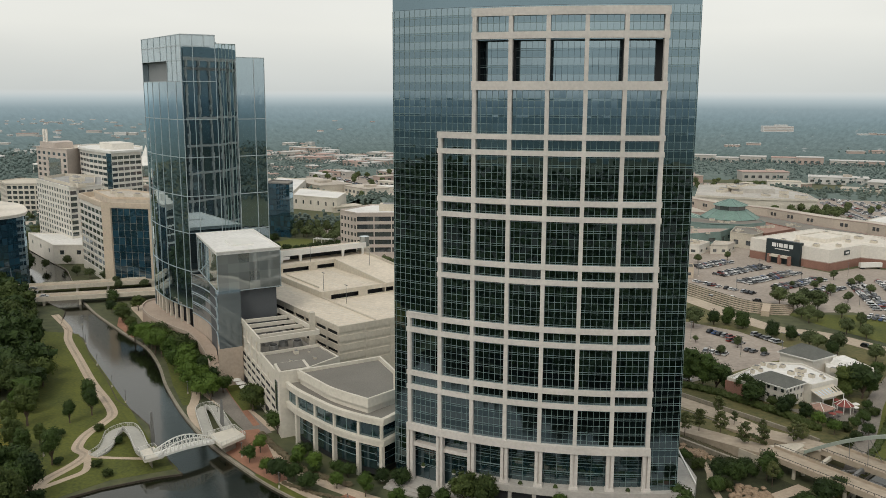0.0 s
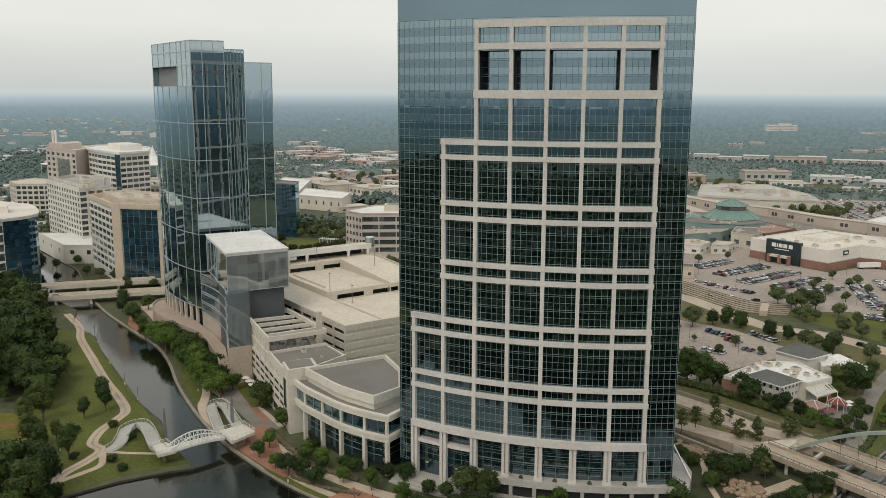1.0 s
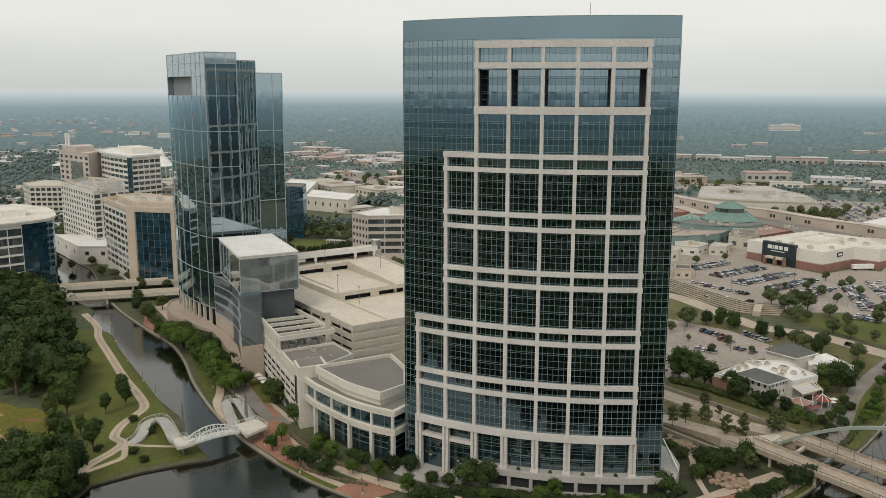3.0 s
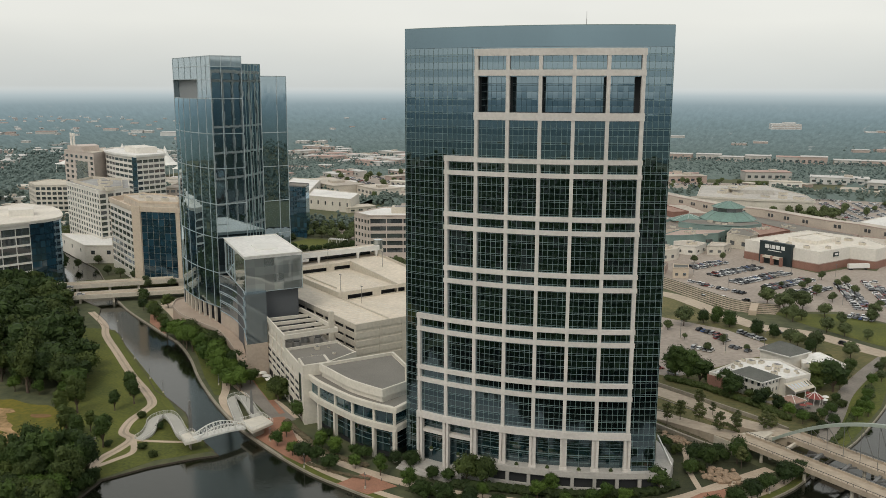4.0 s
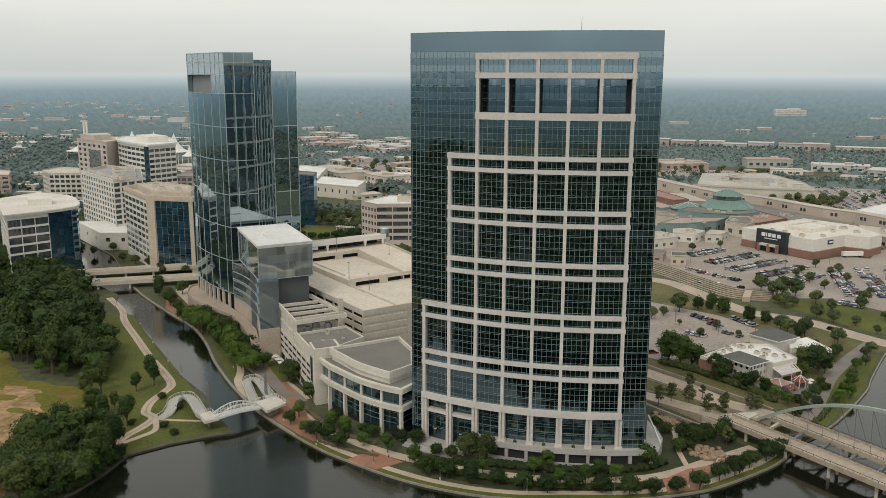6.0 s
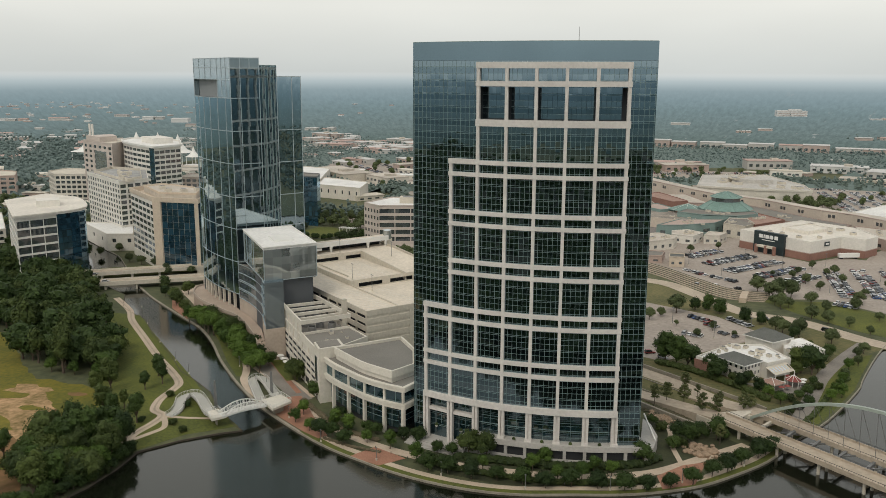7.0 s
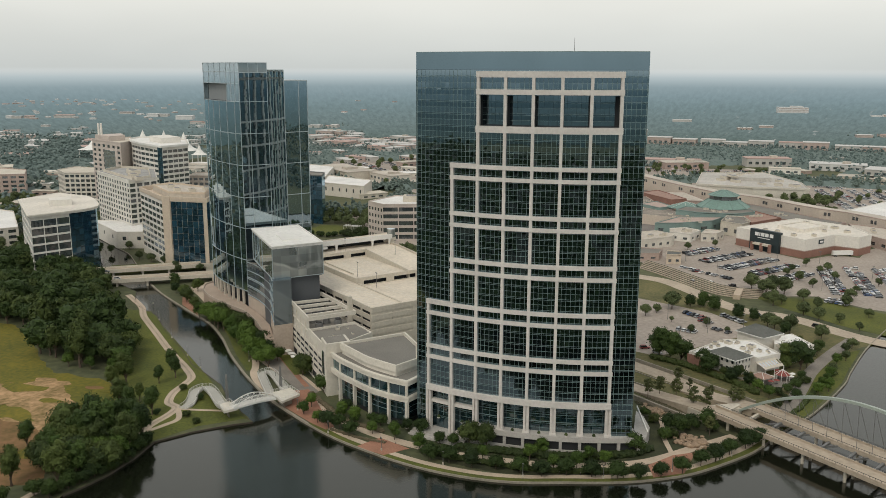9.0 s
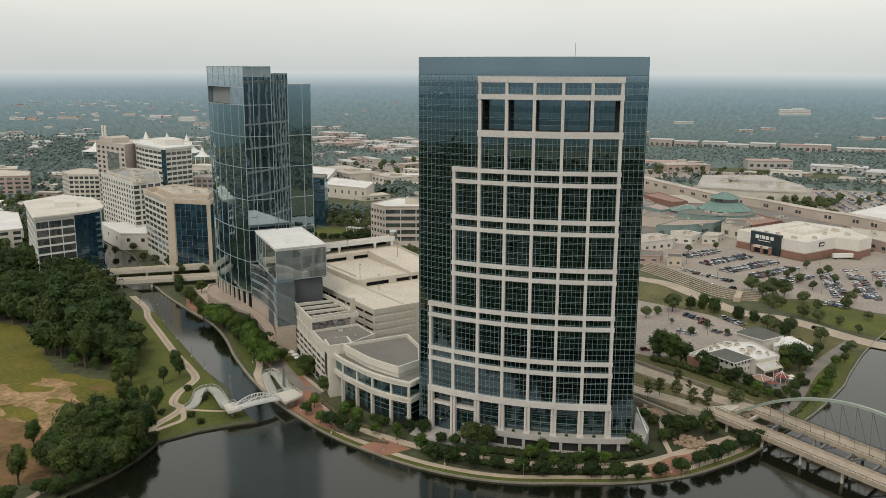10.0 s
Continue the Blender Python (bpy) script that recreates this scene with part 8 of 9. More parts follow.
# lot edges and street trees
for x, y, k in ( (99, 254, 1.1), (106, 240, 1.3), (117, 246, 1.1), (110, 246, 1.3), (108, 217, 1.0), (101, 172, 1.1), (104, 169, 1.0), (111, 163, 1.1), (122, 200, 1.0), (129, 193, 0.9), (152, 318, 0.8), (129, 312, 0.6), (153, 243, 0.8), (125, 157, 0.9), (52, 194, 1.2), (106, 226, 0.8), (113, 222, 0.8), (126, 232, 0.9), (131, 214, 0.7), (139, 190, 0.6), (146, 176, 0.6), (38, 176, 0.8), (44, 184, 0.6), (62, 150, 0.5), (70, 164, 0.5), (52, 168, 0.4), (80, 156, 0.4),
                (156, 205, 0.7), (148, 226, 0.8), (168, 190, 0.8), (176, 200, 0.7), (136, 268, 0.7), (130, 284, 0.7), (124, 300, 0.6), (118, 262, 0.7), (112, 300, 0.5), (100, 280, 0.5), (146, 310, 0.6), (152, 290, 0.7), (160, 262, 0.6), (176, 282, 0.6), (140, 330, 0.6), (82, 380, 0.6), (62, 366, 0.6), (188, 262, 0.6), (194, 330, 0.6)):
    plant(STREET, x, y, 0, k)
for x, y, k in ((62, 202, 1.05), (69, 207, 1.0), (75, 198, 1.1), (87, 185, 1.0), (95, 183, 1.0), (68, 204, 0.7), (108, 160, 0.9)):
    plant(UPRIGHT, x, y, 0, k)
scatter(STREET, [(140, 600), (200, 560), (206, 640), (188, 720), (150, 700)], 12, keep=0.6, near=lambda p: False, avoid=[[(72, 652), (128, 640), (182, 640), (180, 690), (150, 775), (80, 755)]])
scatter(STREET, [(210, 600), (310, 620), (310, 740), (200, 720)], 26, keep=0.6, scale=0.8, near=lambda p: False)
# behind the garage and in the office quarter
scatter(STREET, [(-440, 890), (-310, 925), (-60, 880), (-60, 560), (-160, 520), (-240, 640), (-286, 632)], 34, keep=0.75, scale=1.0, near=lambda p: False)
scatter(STREET, [(0, 800), (0, 940), (180, 930), (180, 850), (80, 810)], 24, keep=0.7, scale=0.9, near=lambda p: False)
OVAL = [(-247, 366), (-236, 351), (-219, 344), (-207, 360), (-213, 378), (-228, 391), (-241, 389)]
scatter(STREET, [(-266, 396), (-247, 392), (-228, 394), (-206, 384), (-176, 372), (-200, 430), (-228, 455), (-262, 450)], 8, scale=0.85, keep=0.8, avoid=[[(-264, 397), (-243, 393), (-249, 414), (-268, 418)], OVAL], near=lambda p: False)
scatter(BUSHY, [(-264, 382), (-234, 338), (-190, 338), (-176, 366), (-200, 372), (-206, 354), (-220, 341), (-238, 349), (-249, 366), (-246, 388), (-262, 392)], 5, scale=0.8, keep=0.8, avoid=[OVAL], near=lambda p: False)
scatter(STREET, [(-150, 300), (-120, 260), (-96, 250), (-110, 320)], 9, scale=0.8, keep=0.8, near=lambda p: False)
for x, y in ((-262, 195), (-252, 205), (-242, 214), (-270, 205), (-285, 215), (-300, 222), (-340, 255), (-345, 240), (-352, 232), (-326, 270), (-230, 226), (-222, 230), (-300, 268), (-312, 226), (-388, 300), (-372, 285)):
    plant(STREET, x, y, 0, 0.75)
scatter(STREET, [(-400, 300), (-430, 270), (-560, 330), (-640, 430), (-560, 440), (-500, 420), (-460, 400), (-430, 345)], 15, keep=0.8, avoid=[HO, [(-446, 212), (-424, 240), (-480, 300), (-520, 310)]], near=lambda p: False)


# unseen shore trees under the walk's line, added tall to darken what glass and water mirror
scatter(ROUND, [(-30, -190), (110, -190), (120, -340), (-20, -340)], 12, scale=2.6, keep=0.95, near=lambda p: False)
scatter(ROUND, [(-90, -122), (0, -106), (70, -87), (124, -73), (172, -48), (172, -188), (-90, -188)], 10.5, scale=2.9, keep=0.95, near=lambda p: False)


wood = thing("woodland", "dense dark green mixed woodland beyond the canal, with unseen trees added on the lake shore", "woods")
wood["kind"] = "stuff"
for name_, (vs, fs) in JOINED.items():
    me = bpy.data.meshes.new("woodland")
    me.from_pydata(np.concatenate(vs).tolist(), [], fs)
    me.materials.append(bpy.data.materials[name_])
    part("trunks" if name_ == "tree_bark" else "crowns", me, None, wood, kind="stuff")


# ---- hedges and ground planting: strewn blades, joined ----
def hedge(name, pts, width, height, material, label, seed):
    rnd = random.Random(seed)
    line = smooth_line(pts, 3)
    s = Shape()
    for i in range(len(line) - 1):
        k = max(1, round(math.dist(line[i], line[i + 1]) / 0.9))
        for j in range(k):
            c = lerp(line[i], line[i + 1], j / k)
            lump(s, (c[0] + rnd.uniform(-.3, .3), c[1] + rnd.uniform(-.3, .3), height * 0.45), (width * 0.5, width * 0.5, height * 0.55), rnd, 0.35)
            leaves(s, (c[0], c[1], height * 0.45), (width * 0.55, width * 0.55, height * 0.6), 14, 0.22, rnd)
    return tagged(new(name, s.mesh(name, material)), label, "hedge", kind="stuff")


hedge("hedge", [(-30, -21), (-20, -23.5), (-6, -25), (6, -25.5), (19, -24), (34, -20), (43, -16)], 2.6, 1.6, M_HEDGE, "low dark hedges along the lakeside walk", 1)
hedge("hedge", [(-20, -15.5), (-2, -14.5), (14, -13.8), (29, -10), (40, -5), (46, 2)], 3.6, 2.2, M_HEDGE, "dark hedge at the foot of the podium", 2)
hedge("hedge", [(-92, 20), (-82, 10), (-72, 1), (-62, -5), (-50, -9)], 2.2, 1.1, M_SHRUB, "reddish-brown shrub bed beside the low building", 3)
hedge("hedge", [(-182, 108), (-164, 94), (-150, 79), (-138, 63)], 3.4, 6.0, M_HEDGE, "dense dark hedge along the service road", 4)
hedge("hedge", [(-70, -12), (-58, -16), (-46, -18)], 1.4, 0.7, M_SHRUB, "brown shrubs beside the walk", 5)
hedge("hedge", [(44, 50), (52, 44), (60, 36), (66, 32)], 2.2, 0.9, M_SHRUB, "brown grassy shrubs on the road bank", 6)
hedge("hedge", [(40, 46), (48, 40), (56, 34), (62, 30)], 2.0, 0.8, M_SHRUB, "brown grassy shrubs behind the garden wall", 7)
hedge("hedge", [(44, 104), (56, 98), (66, 90), (78, 80), (88, 68)], 3.0, 2.4, M_HEDGE, "overgrown hedge behind the restaurants", 8)
hedge("hedge", [(96, 42), (106, 64), (116, 92), (124, 104)], 2.0, 1.4, M_HEDGE, "rough bushes on the waterway bank", 9)


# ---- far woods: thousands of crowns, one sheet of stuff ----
def bowl(x, y):
    """The height of the ground and backdrop: flat, then lifted to meet the camera's horizon."""
    return float(np.interp(math.hypot(x, y), [r for r, z in rings], [z for r, z in rings])) if math.hypot(x, y) > 1310 else 0.0


def far_woods(name, count, test, size, seed, masses, label, leaf=None):
    """Each crown is a heap of small uneven leaf masses, taller than wide."""
    rnd = np.random.RandomState(seed)
    base, faces = np.array(ICO_V), np.array(ICO_F)
    out_v, out_f = [], []
    n = tries = 0
    while tries < count:
        tries += 1
        p = test(rnd)
        if p is None:
            continue
        r = rnd.uniform(*size)
        tall = rnd.uniform(0.9, 1.7)
        zb = bowl(*p)
        for i in range(masses):
            a, f = rnd.uniform(0, 6.28), i / max(1, masses - 1)
            rr = r * (0.56 - 0.2 * f)
            o = r * 0.62 * (1 - 0.75 * f)
            k = 1 + rnd.uniform(-0.42, 0.42, (len(base), 1))
            out_v.append(base * k * rr * np.array([1, 1, 0.85]) + np.array([p[0] + o * math.cos(a), p[1] + o * math.sin(a), zb + r * (0.35 + 0.95 * f) * tall]))
            out_f.append(faces + n * len(base))
            n += 1
    me = bpy.data.meshes.new(name)
    me.from_pydata(np.concatenate(out_v).tolist(), [], np.concatenate(out_f).tolist())
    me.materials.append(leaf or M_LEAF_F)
    return tagged(new(name, me), label, "woods", kind="stuff")


KEEP_CLEAR = [WO, OF, HO, CT, SH, [(20, 280), (60, 240), (112, 236), (240, 180), (340, 300), (330, 600), (330, 760), (172, 790), (50, 770), (-20, 740), (0, 520), (0, 380)],
              [(-240, 620), (-180, 480), (-100, 300), (-60, 300), (0, 500), (-60, 640), (-160, 700)], [(-510, 480), (-430, 390), (-490, 430), (-570, 450), (-570, 500)],
              [(-360, 620), (-300, 470), (-220, 480), (-240, 600)], [(-900, 640), (-760, 560), (-640, 560), (-700, 700)], [(-300, 800), (-120, 760), (-60, 900), (-300, 960)], [(-440, 880), (-317, 915), (-240, 690), (-286, 632), (-372, 735)], [(0, 790), (0, 935), (172, 925), (168, 852), (80, 810)]]


def in_view(rnd, r0, r1):
    a = radians(rnd.uniform(73, 140))
    r = math.sqrt(rnd.uniform(r0 * r0, r1 * r1))
    p = (35 + r * math.cos(a), -240 + r * math.sin(a))
    if any(is_inside(p, q) for q in KEEP_CLEAR) or is_inside(p, shore):
        return None
    if noise.noise(Vector((p[0] * 0.006, p[1] * 0.006, 3.0))) < -0.16:
        return None
    return p


# ---- scattered distant low buildings ----
fr_ = random.Random(31)
FAR = []
for i in range(330):
    a = radians(fr_.choice([fr_.uniform(74, 139), fr_.uniform(114, 140), fr_.uniform(114, 140)]))
    r = fr_.choice([fr_.uniform(760, 1150), fr_.uniform(1100, 1700), fr_.uniform(1500, 2900)])
    x, y = 35 + r * math.cos(a), -240 + r * math.sin(a)
    if any(is_inside((x, y), q) for q in KEEP_CLEAR[:7]) or (x > -120 and x < 40 and y < 900) or a < 1.9 and r > 1250 and fr_.random() < 0.6:
        continue
    FAR.append((x, y, fr_.uniform(12, 42), fr_.uniform(8, 20), fr_.uniform(3.5, 7), fr_.choice([-42, 48, 10, -20])))
for i in range(26):
    # rows of sheds and shops in the hazy western suburb
    x, y = -1950 + 42 * (i % 9) + fr_.uniform(-14, 14), 1870 + 18 * (i % 9) + 110 * (i // 9) + fr_.uniform(-30, 30)
    FAR.append((x, y, fr_.uniform(8, 34), fr_.uniform(8, 16), fr_.uniform(4, 6), fr_.uniform(10, 60)))
for i in range(9):
    # the long shopping strip behind the mall
    FAR.append((24 + i * 42 + fr_.uniform(-4, 4), 1292 - i * 6.5 + fr_.uniform(-5, 5), 40, 24, fr_.uniform(10, 15), -8))
FAR += [(-20, 1480, 50, 30, 22, 0), (60, 1900, 90, 20, 9, 0), (190, 1690, 60, 18, 8, 10), (240, 1760, 60, 18, 8, -5), (400, 1545, 60, 22, 9, 5), (440, 1560, 50, 22, 9, 5), (560, 2180, 110, 24, 9, 5), (186, 894, 38, 14, 8, -3), (262, 845, 40, 26, 6, -15), (290, 828, 46, 26, 6, -15), (44, 958, 80, 24, 9, 0),
        (-1500, 1500, 130, 40, 12, 25), (-1420, 1560, 90, 36, 12, 25), (-1130, 1060, 120, 50, 14, 30), (-1075, 1130, 100, 44, 13, 30), (-1230, 1150, 120, 40, 12, 30), (-1360, 1730, 70, 24, 9, 10), (-1230, 1680, 110, 40, 14, 20), (-1120, 1620, 80, 50, 16, 20), (-890, 780, 40, 24, 8, 30), (-700, 520, 44, 30, 22, 40)]
FAR += [(172, 985, 60, 26, 12, 10), (60, 930, 60, 30, 9, 20), (260, 960, 70, 30, 9, -10), (330, 900, 90, 40, 9, -20),
        (-500, 1085, 90, 35, 12, -20), (-430, 1105, 80, 30, 11, -10), (-380, 1060, 60, 30, 13, -30), (-350, 720, 90, 40, 10, -42), (-280, 690, 50, 30, 9, -42), (-200, 800, 60, 30, 8, -40),
        (-900, 900, 110, 50, 14, 30), (-980, 980, 120, 45, 13, 35), (-820, 1180, 150, 40, 12, 10), (-700, 1500, 140, 36, 12, 5), (-1000, 1500, 120, 40, 12, 10)]
for i in range(46):
    # the shopping village between the towers
    u = fr_.random()
    FAR.append((-610 + 250 * u + fr_.uniform(-25, 25), 1240 - 190 * u + fr_.uniform(-70, 130), fr_.uniform(18, 46), fr_.uniform(14, 26), fr_.uniform(6, 13), fr_.choice([-30, -24, 60])))
for i in range(16):
    # low shops round the car parks behind the flat-roofed store
    FAR.append((fr_.uniform(-430, -130), fr_.uniform(700, 930), fr_.uniform(16, 44), fr_.uniform(10, 22), fr_.uniform(4, 8), fr_.choice([-42, -24, 48])))
FAR = [b if math.hypot(b[0], b[1]) < 1420 else (b[0], b[1], b[2] * 0.5, b[3] * 0.7, b[4] * 0.55, b[5]) for b in FAR]
long_ones = [b for b in FAR if b[2] > 45 and math.hypot(b[0], b[1]) > 1050]
FAR = [b for b in FAR if b not in long_ones]
for x, y, sx, sy, h, turn in long_ones:
    # long ranges are rows of separate buildings
    u = -sx / 2
    while u < sx / 2 - 8:
        w_ = fr_.uniform(12, 30)
        FAR.append((x + (u + w_ / 2) * math.cos(radians(turn)), y + (u + w_ / 2) * math.sin(radians(turn)) + fr_.uniform(-4, 4), w_, sy * fr_.uniform(0.6, 1.0), h * fr_.uniform(0.5, 1.0), turn))
        u += w_ + fr_.choice([0.5, 0.5, 4, 9])


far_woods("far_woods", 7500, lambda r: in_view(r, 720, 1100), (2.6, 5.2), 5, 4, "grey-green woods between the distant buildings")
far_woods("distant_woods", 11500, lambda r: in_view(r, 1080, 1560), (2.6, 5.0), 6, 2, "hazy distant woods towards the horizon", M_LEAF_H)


def canopy(r0, r1, cell, seed):
    """The closed roof of the far woods: an uneven sheet of crowns with clearings."""
    rnd = np.random.RandomState(seed)
    n, m_ = int(math.radians(69) * (r0 + r1) / 2 / cell), int((r1 - r0) / cell)
    vs, fs, ok = [], [], []
    for j in range(m_ + 1):
        for i in range(n + 1):
            a = radians(72 + 69 * (i + rnd.uniform(-.35, .35)) / n)
            r = r0 + (r1 - r0) * (j + rnd.uniform(-.35, .35)) / m_
            x, y = 35 + r * math.cos(a), -240 + r * math.sin(a)
            clear = any(is_inside((x, y), q) for q in KEEP_CLEAR) or noise.noise(Vector((x * 0.006, y * 0.006, 3.0))) < -0.2 or any(abs(x - b[0]) < 0.6 * b[2] and -30 < y - b[1] < b[3] * 0.7 for b in FAR)
            ok.append(not clear)
            vs.append((x, y, bowl(x, y) - 0.3 if clear else bowl(x, y) + 1.5 + 4.5 * rnd.random()))
    for j in range(m_):
        for i in range(n):
            q = (j * (n + 1) + i, j * (n + 1) + i + 1, (j + 1) * (n + 1) + i + 1, (j + 1) * (n + 1) + i)
            if any(ok[k] for k in q):
                fs += [(q[0], q[1], q[2]), (q[0], q[2], q[3])]
    me = bpy.data.meshes.new("woodland_roof")
    me.from_pydata(vs, [], fs)
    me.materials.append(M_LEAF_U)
    return tagged(new("woodland_roof", me), "closed grey-green canopy of the distant woods", "woods", kind="stuff")


# unseen woods behind the camera, added for the tower glass to mirror
def behind(rnd):
    p = (rnd.uniform(-900, 600), rnd.uniform(-900, 150))
    if p[1] > -125 and p[0] > -330 or p[0] < -330 and p[1] > 60 - (p[0] + 330) * 0.2 or math.hypot(p[0] - 40, p[1] + 265) < 18:
        return None
    return None if is_inside(p, shore) or -70 < p[0] < 155 and -345 < p[1] < -120 else p


# mostly out of view, added for the mirror tower's canal face to reflect
def west(rnd):
    a = radians(rnd.uniform(139, 172))
    r = rnd.uniform(420, 1300)
    p = (35 + r * math.cos(a), -240 + r * math.sin(a))
    return None if any(is_inside(p, q) for q in KEEP_CLEAR) or is_inside(p, shore) or is_inside(p, FOREST) else p


WESTWOOD = [(-570, 385), (-690, 510), (-850, 700), (-1120, 1010), (-1000, 1080), (-880, 890), (-780, 785), (-670, 590), (-600, 465)]
FAR = [b for i, b in enumerate(FAR) if i % 3 == 0 or not is_inside((b[0], b[1]), WESTWOOD)]
among = [b for b in FAR if 1100 < math.hypot(b[0], b[1]) < 1750]


def round_about(rnd):
    """Trees in front of and between the far buildings."""
    b = among[rnd.randint(len(among))]
    return (b[0] + rnd.uniform(-0.9, 0.9) * b[2], b[1] + rnd.choice([-1, -1, 1]) * rnd.uniform(0.7, 2.2) * b[3])


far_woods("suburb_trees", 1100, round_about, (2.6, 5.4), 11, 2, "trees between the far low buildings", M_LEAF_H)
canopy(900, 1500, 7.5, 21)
far_woods("west_woods", 2400, west, (4.0, 7.5), 9, 2, "mostly unseen woods west of the office quarter, added for reflections")


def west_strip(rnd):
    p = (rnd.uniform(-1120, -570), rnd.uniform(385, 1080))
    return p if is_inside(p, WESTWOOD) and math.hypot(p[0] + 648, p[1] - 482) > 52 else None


# raised sheet in painted haze colour, covers the dark gaps between crowns
surface("forest_floor_west", WESTWOOD, 3.0, M_LEAF_U, "haze-tinted sheet added under the crowns beyond the office quarter", "ground")
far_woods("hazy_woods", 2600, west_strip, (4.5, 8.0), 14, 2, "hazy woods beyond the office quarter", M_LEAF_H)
far_woods("lakeside_woods", 5000, behind, (6.0, 10.0), 8, 2, "unseen woods on the far shore of the lake, added for the tower's reflections", M_LEAF_D)


# out of view, added so the mirror tower reflects woods, not bare ground
def east(rnd):
    a = radians(rnd.uniform(-40, 70))
    r = rnd.uniform(330, 1300)
    p = (40 + r * math.cos(a), 20 + r * math.sin(a))
    return None if any(is_inside(p, q) for q in KEEP_CLEAR) or is_inside(p, shore) or p[1] > 180 and p[0] < 120 + 0.6 * p[1] else p


far_woods("east_woods", 3000, east, (5.0, 9.0), 10, 2, "unseen woods east of the waterway, added for the mirror tower's reflections")


# unseen shore trees, added to darken the lower tower glass
def south_shore(rnd):
    return (rnd.uniform(-300, 320), -122 - 90 * rnd.uniform(0, 1) ** 1.5)


far_woods("shore_woods", 1500, lambda r: (lambda p: None if is_inside(p, shore) or -70 < p[0] < 155 or p[0] < -128 and p[1] > -118 else p)(south_shore(r)), (6.5, 10.0), 12, 3, "unseen dense trees on the far lake shore, added to darken reflections", M_LEAF_D)

def far_range(things, name, label):
    """Far low buildings that are mere specks between the trees, gathered by material."""
    heap = {}
    for x, y, sx, sy, h, turn in things:
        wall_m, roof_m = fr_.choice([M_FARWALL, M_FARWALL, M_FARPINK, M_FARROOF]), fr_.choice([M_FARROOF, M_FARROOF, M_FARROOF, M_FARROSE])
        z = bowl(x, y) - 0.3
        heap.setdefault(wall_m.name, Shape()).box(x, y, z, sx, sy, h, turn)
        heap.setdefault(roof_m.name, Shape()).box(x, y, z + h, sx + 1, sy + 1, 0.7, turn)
    top = tagged(thing(name, label, "buildings"), kind="stuff")
    for key, shape in heap.items():
        part("roofs" if "roof" in key else "walls", shape, bpy.data.materials[key], top, kind="stuff")


FAR.sort(key=lambda q: math.hypot(q[0], q[1]))
far_range(FAR[270:], "distant_suburb", "pale specks of low distant buildings among hazy trees")
for x, y, sx, sy, h, turn in FAR[:270]:
    b = thing("distant_building", "low distant building with a pale flat roof among trees", "building", "distant buildings", at=(x, y, bowl(x, y) - 0.3), turn=turn)
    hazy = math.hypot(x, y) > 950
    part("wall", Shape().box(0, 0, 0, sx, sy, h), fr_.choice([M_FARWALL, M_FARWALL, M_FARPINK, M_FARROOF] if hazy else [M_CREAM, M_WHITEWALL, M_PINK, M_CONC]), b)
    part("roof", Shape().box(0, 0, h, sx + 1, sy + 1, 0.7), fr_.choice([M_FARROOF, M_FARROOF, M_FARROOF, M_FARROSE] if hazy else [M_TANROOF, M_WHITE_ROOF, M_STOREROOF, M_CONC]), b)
    if sx > 40:
        part("plant_room", Shape().box(sx * 0.15, 0, h + 0.7, sx * 0.15, sy * 0.4, 2.5), M_TANROOF, b)
    for j in range(int(sx / 9)):
        part("window", Shape().box(-sx / 2 + 5 + j * 9, -sy / 2 - 0.05, h * 0.35, 4.5, 0.3, h * 0.3), M_WINDOW, b)
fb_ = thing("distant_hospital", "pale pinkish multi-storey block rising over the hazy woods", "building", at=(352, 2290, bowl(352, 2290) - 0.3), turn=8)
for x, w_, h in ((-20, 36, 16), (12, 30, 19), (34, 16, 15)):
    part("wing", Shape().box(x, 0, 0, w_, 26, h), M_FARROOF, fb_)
    # windows take a pale haze-tinted colour instead of glass
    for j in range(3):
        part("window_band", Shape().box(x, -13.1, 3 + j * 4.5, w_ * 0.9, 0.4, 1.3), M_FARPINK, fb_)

# pale distant car parks
for nm, pts in (("far_lot", [(-240, 620), (-150, 520), (-60, 560), (-60, 640), (-160, 700)]), ("far_lot_2", [(-300, 800), (-120, 760), (-60, 900), (-300, 960)]), ("far_lot_3", [(70, 740), (170, 770), (250, 690), (330, 760), (300, 860), (70, 900)]),
                ("far_lot_4", [(-900, 640), (-760, 560), (-640, 560), (-700, 700)]), ("far_lot_5", [(-640, 980), (-420, 1000), (-420, 1060), (-640, 1060)]), ("far_lot_6", [(80, 1180), (330, 1220), (330, 1260), (80, 1220)]), ("far_lot_7", [(-440, 880), (-317, 915), (-240, 690), (-286, 632), (-372, 735)]), ("far_lot_8", [(0, 790), (0, 935), (172, 925), (168, 852), (80, 810)]), ("far_lot_9", [(-540, 1010), (-380, 960), (-340, 1000), (-520, 1060)])):
    surface("road_" + nm, pts, 0.06, M_LOT, "pale distant parking lot", "parking lot")


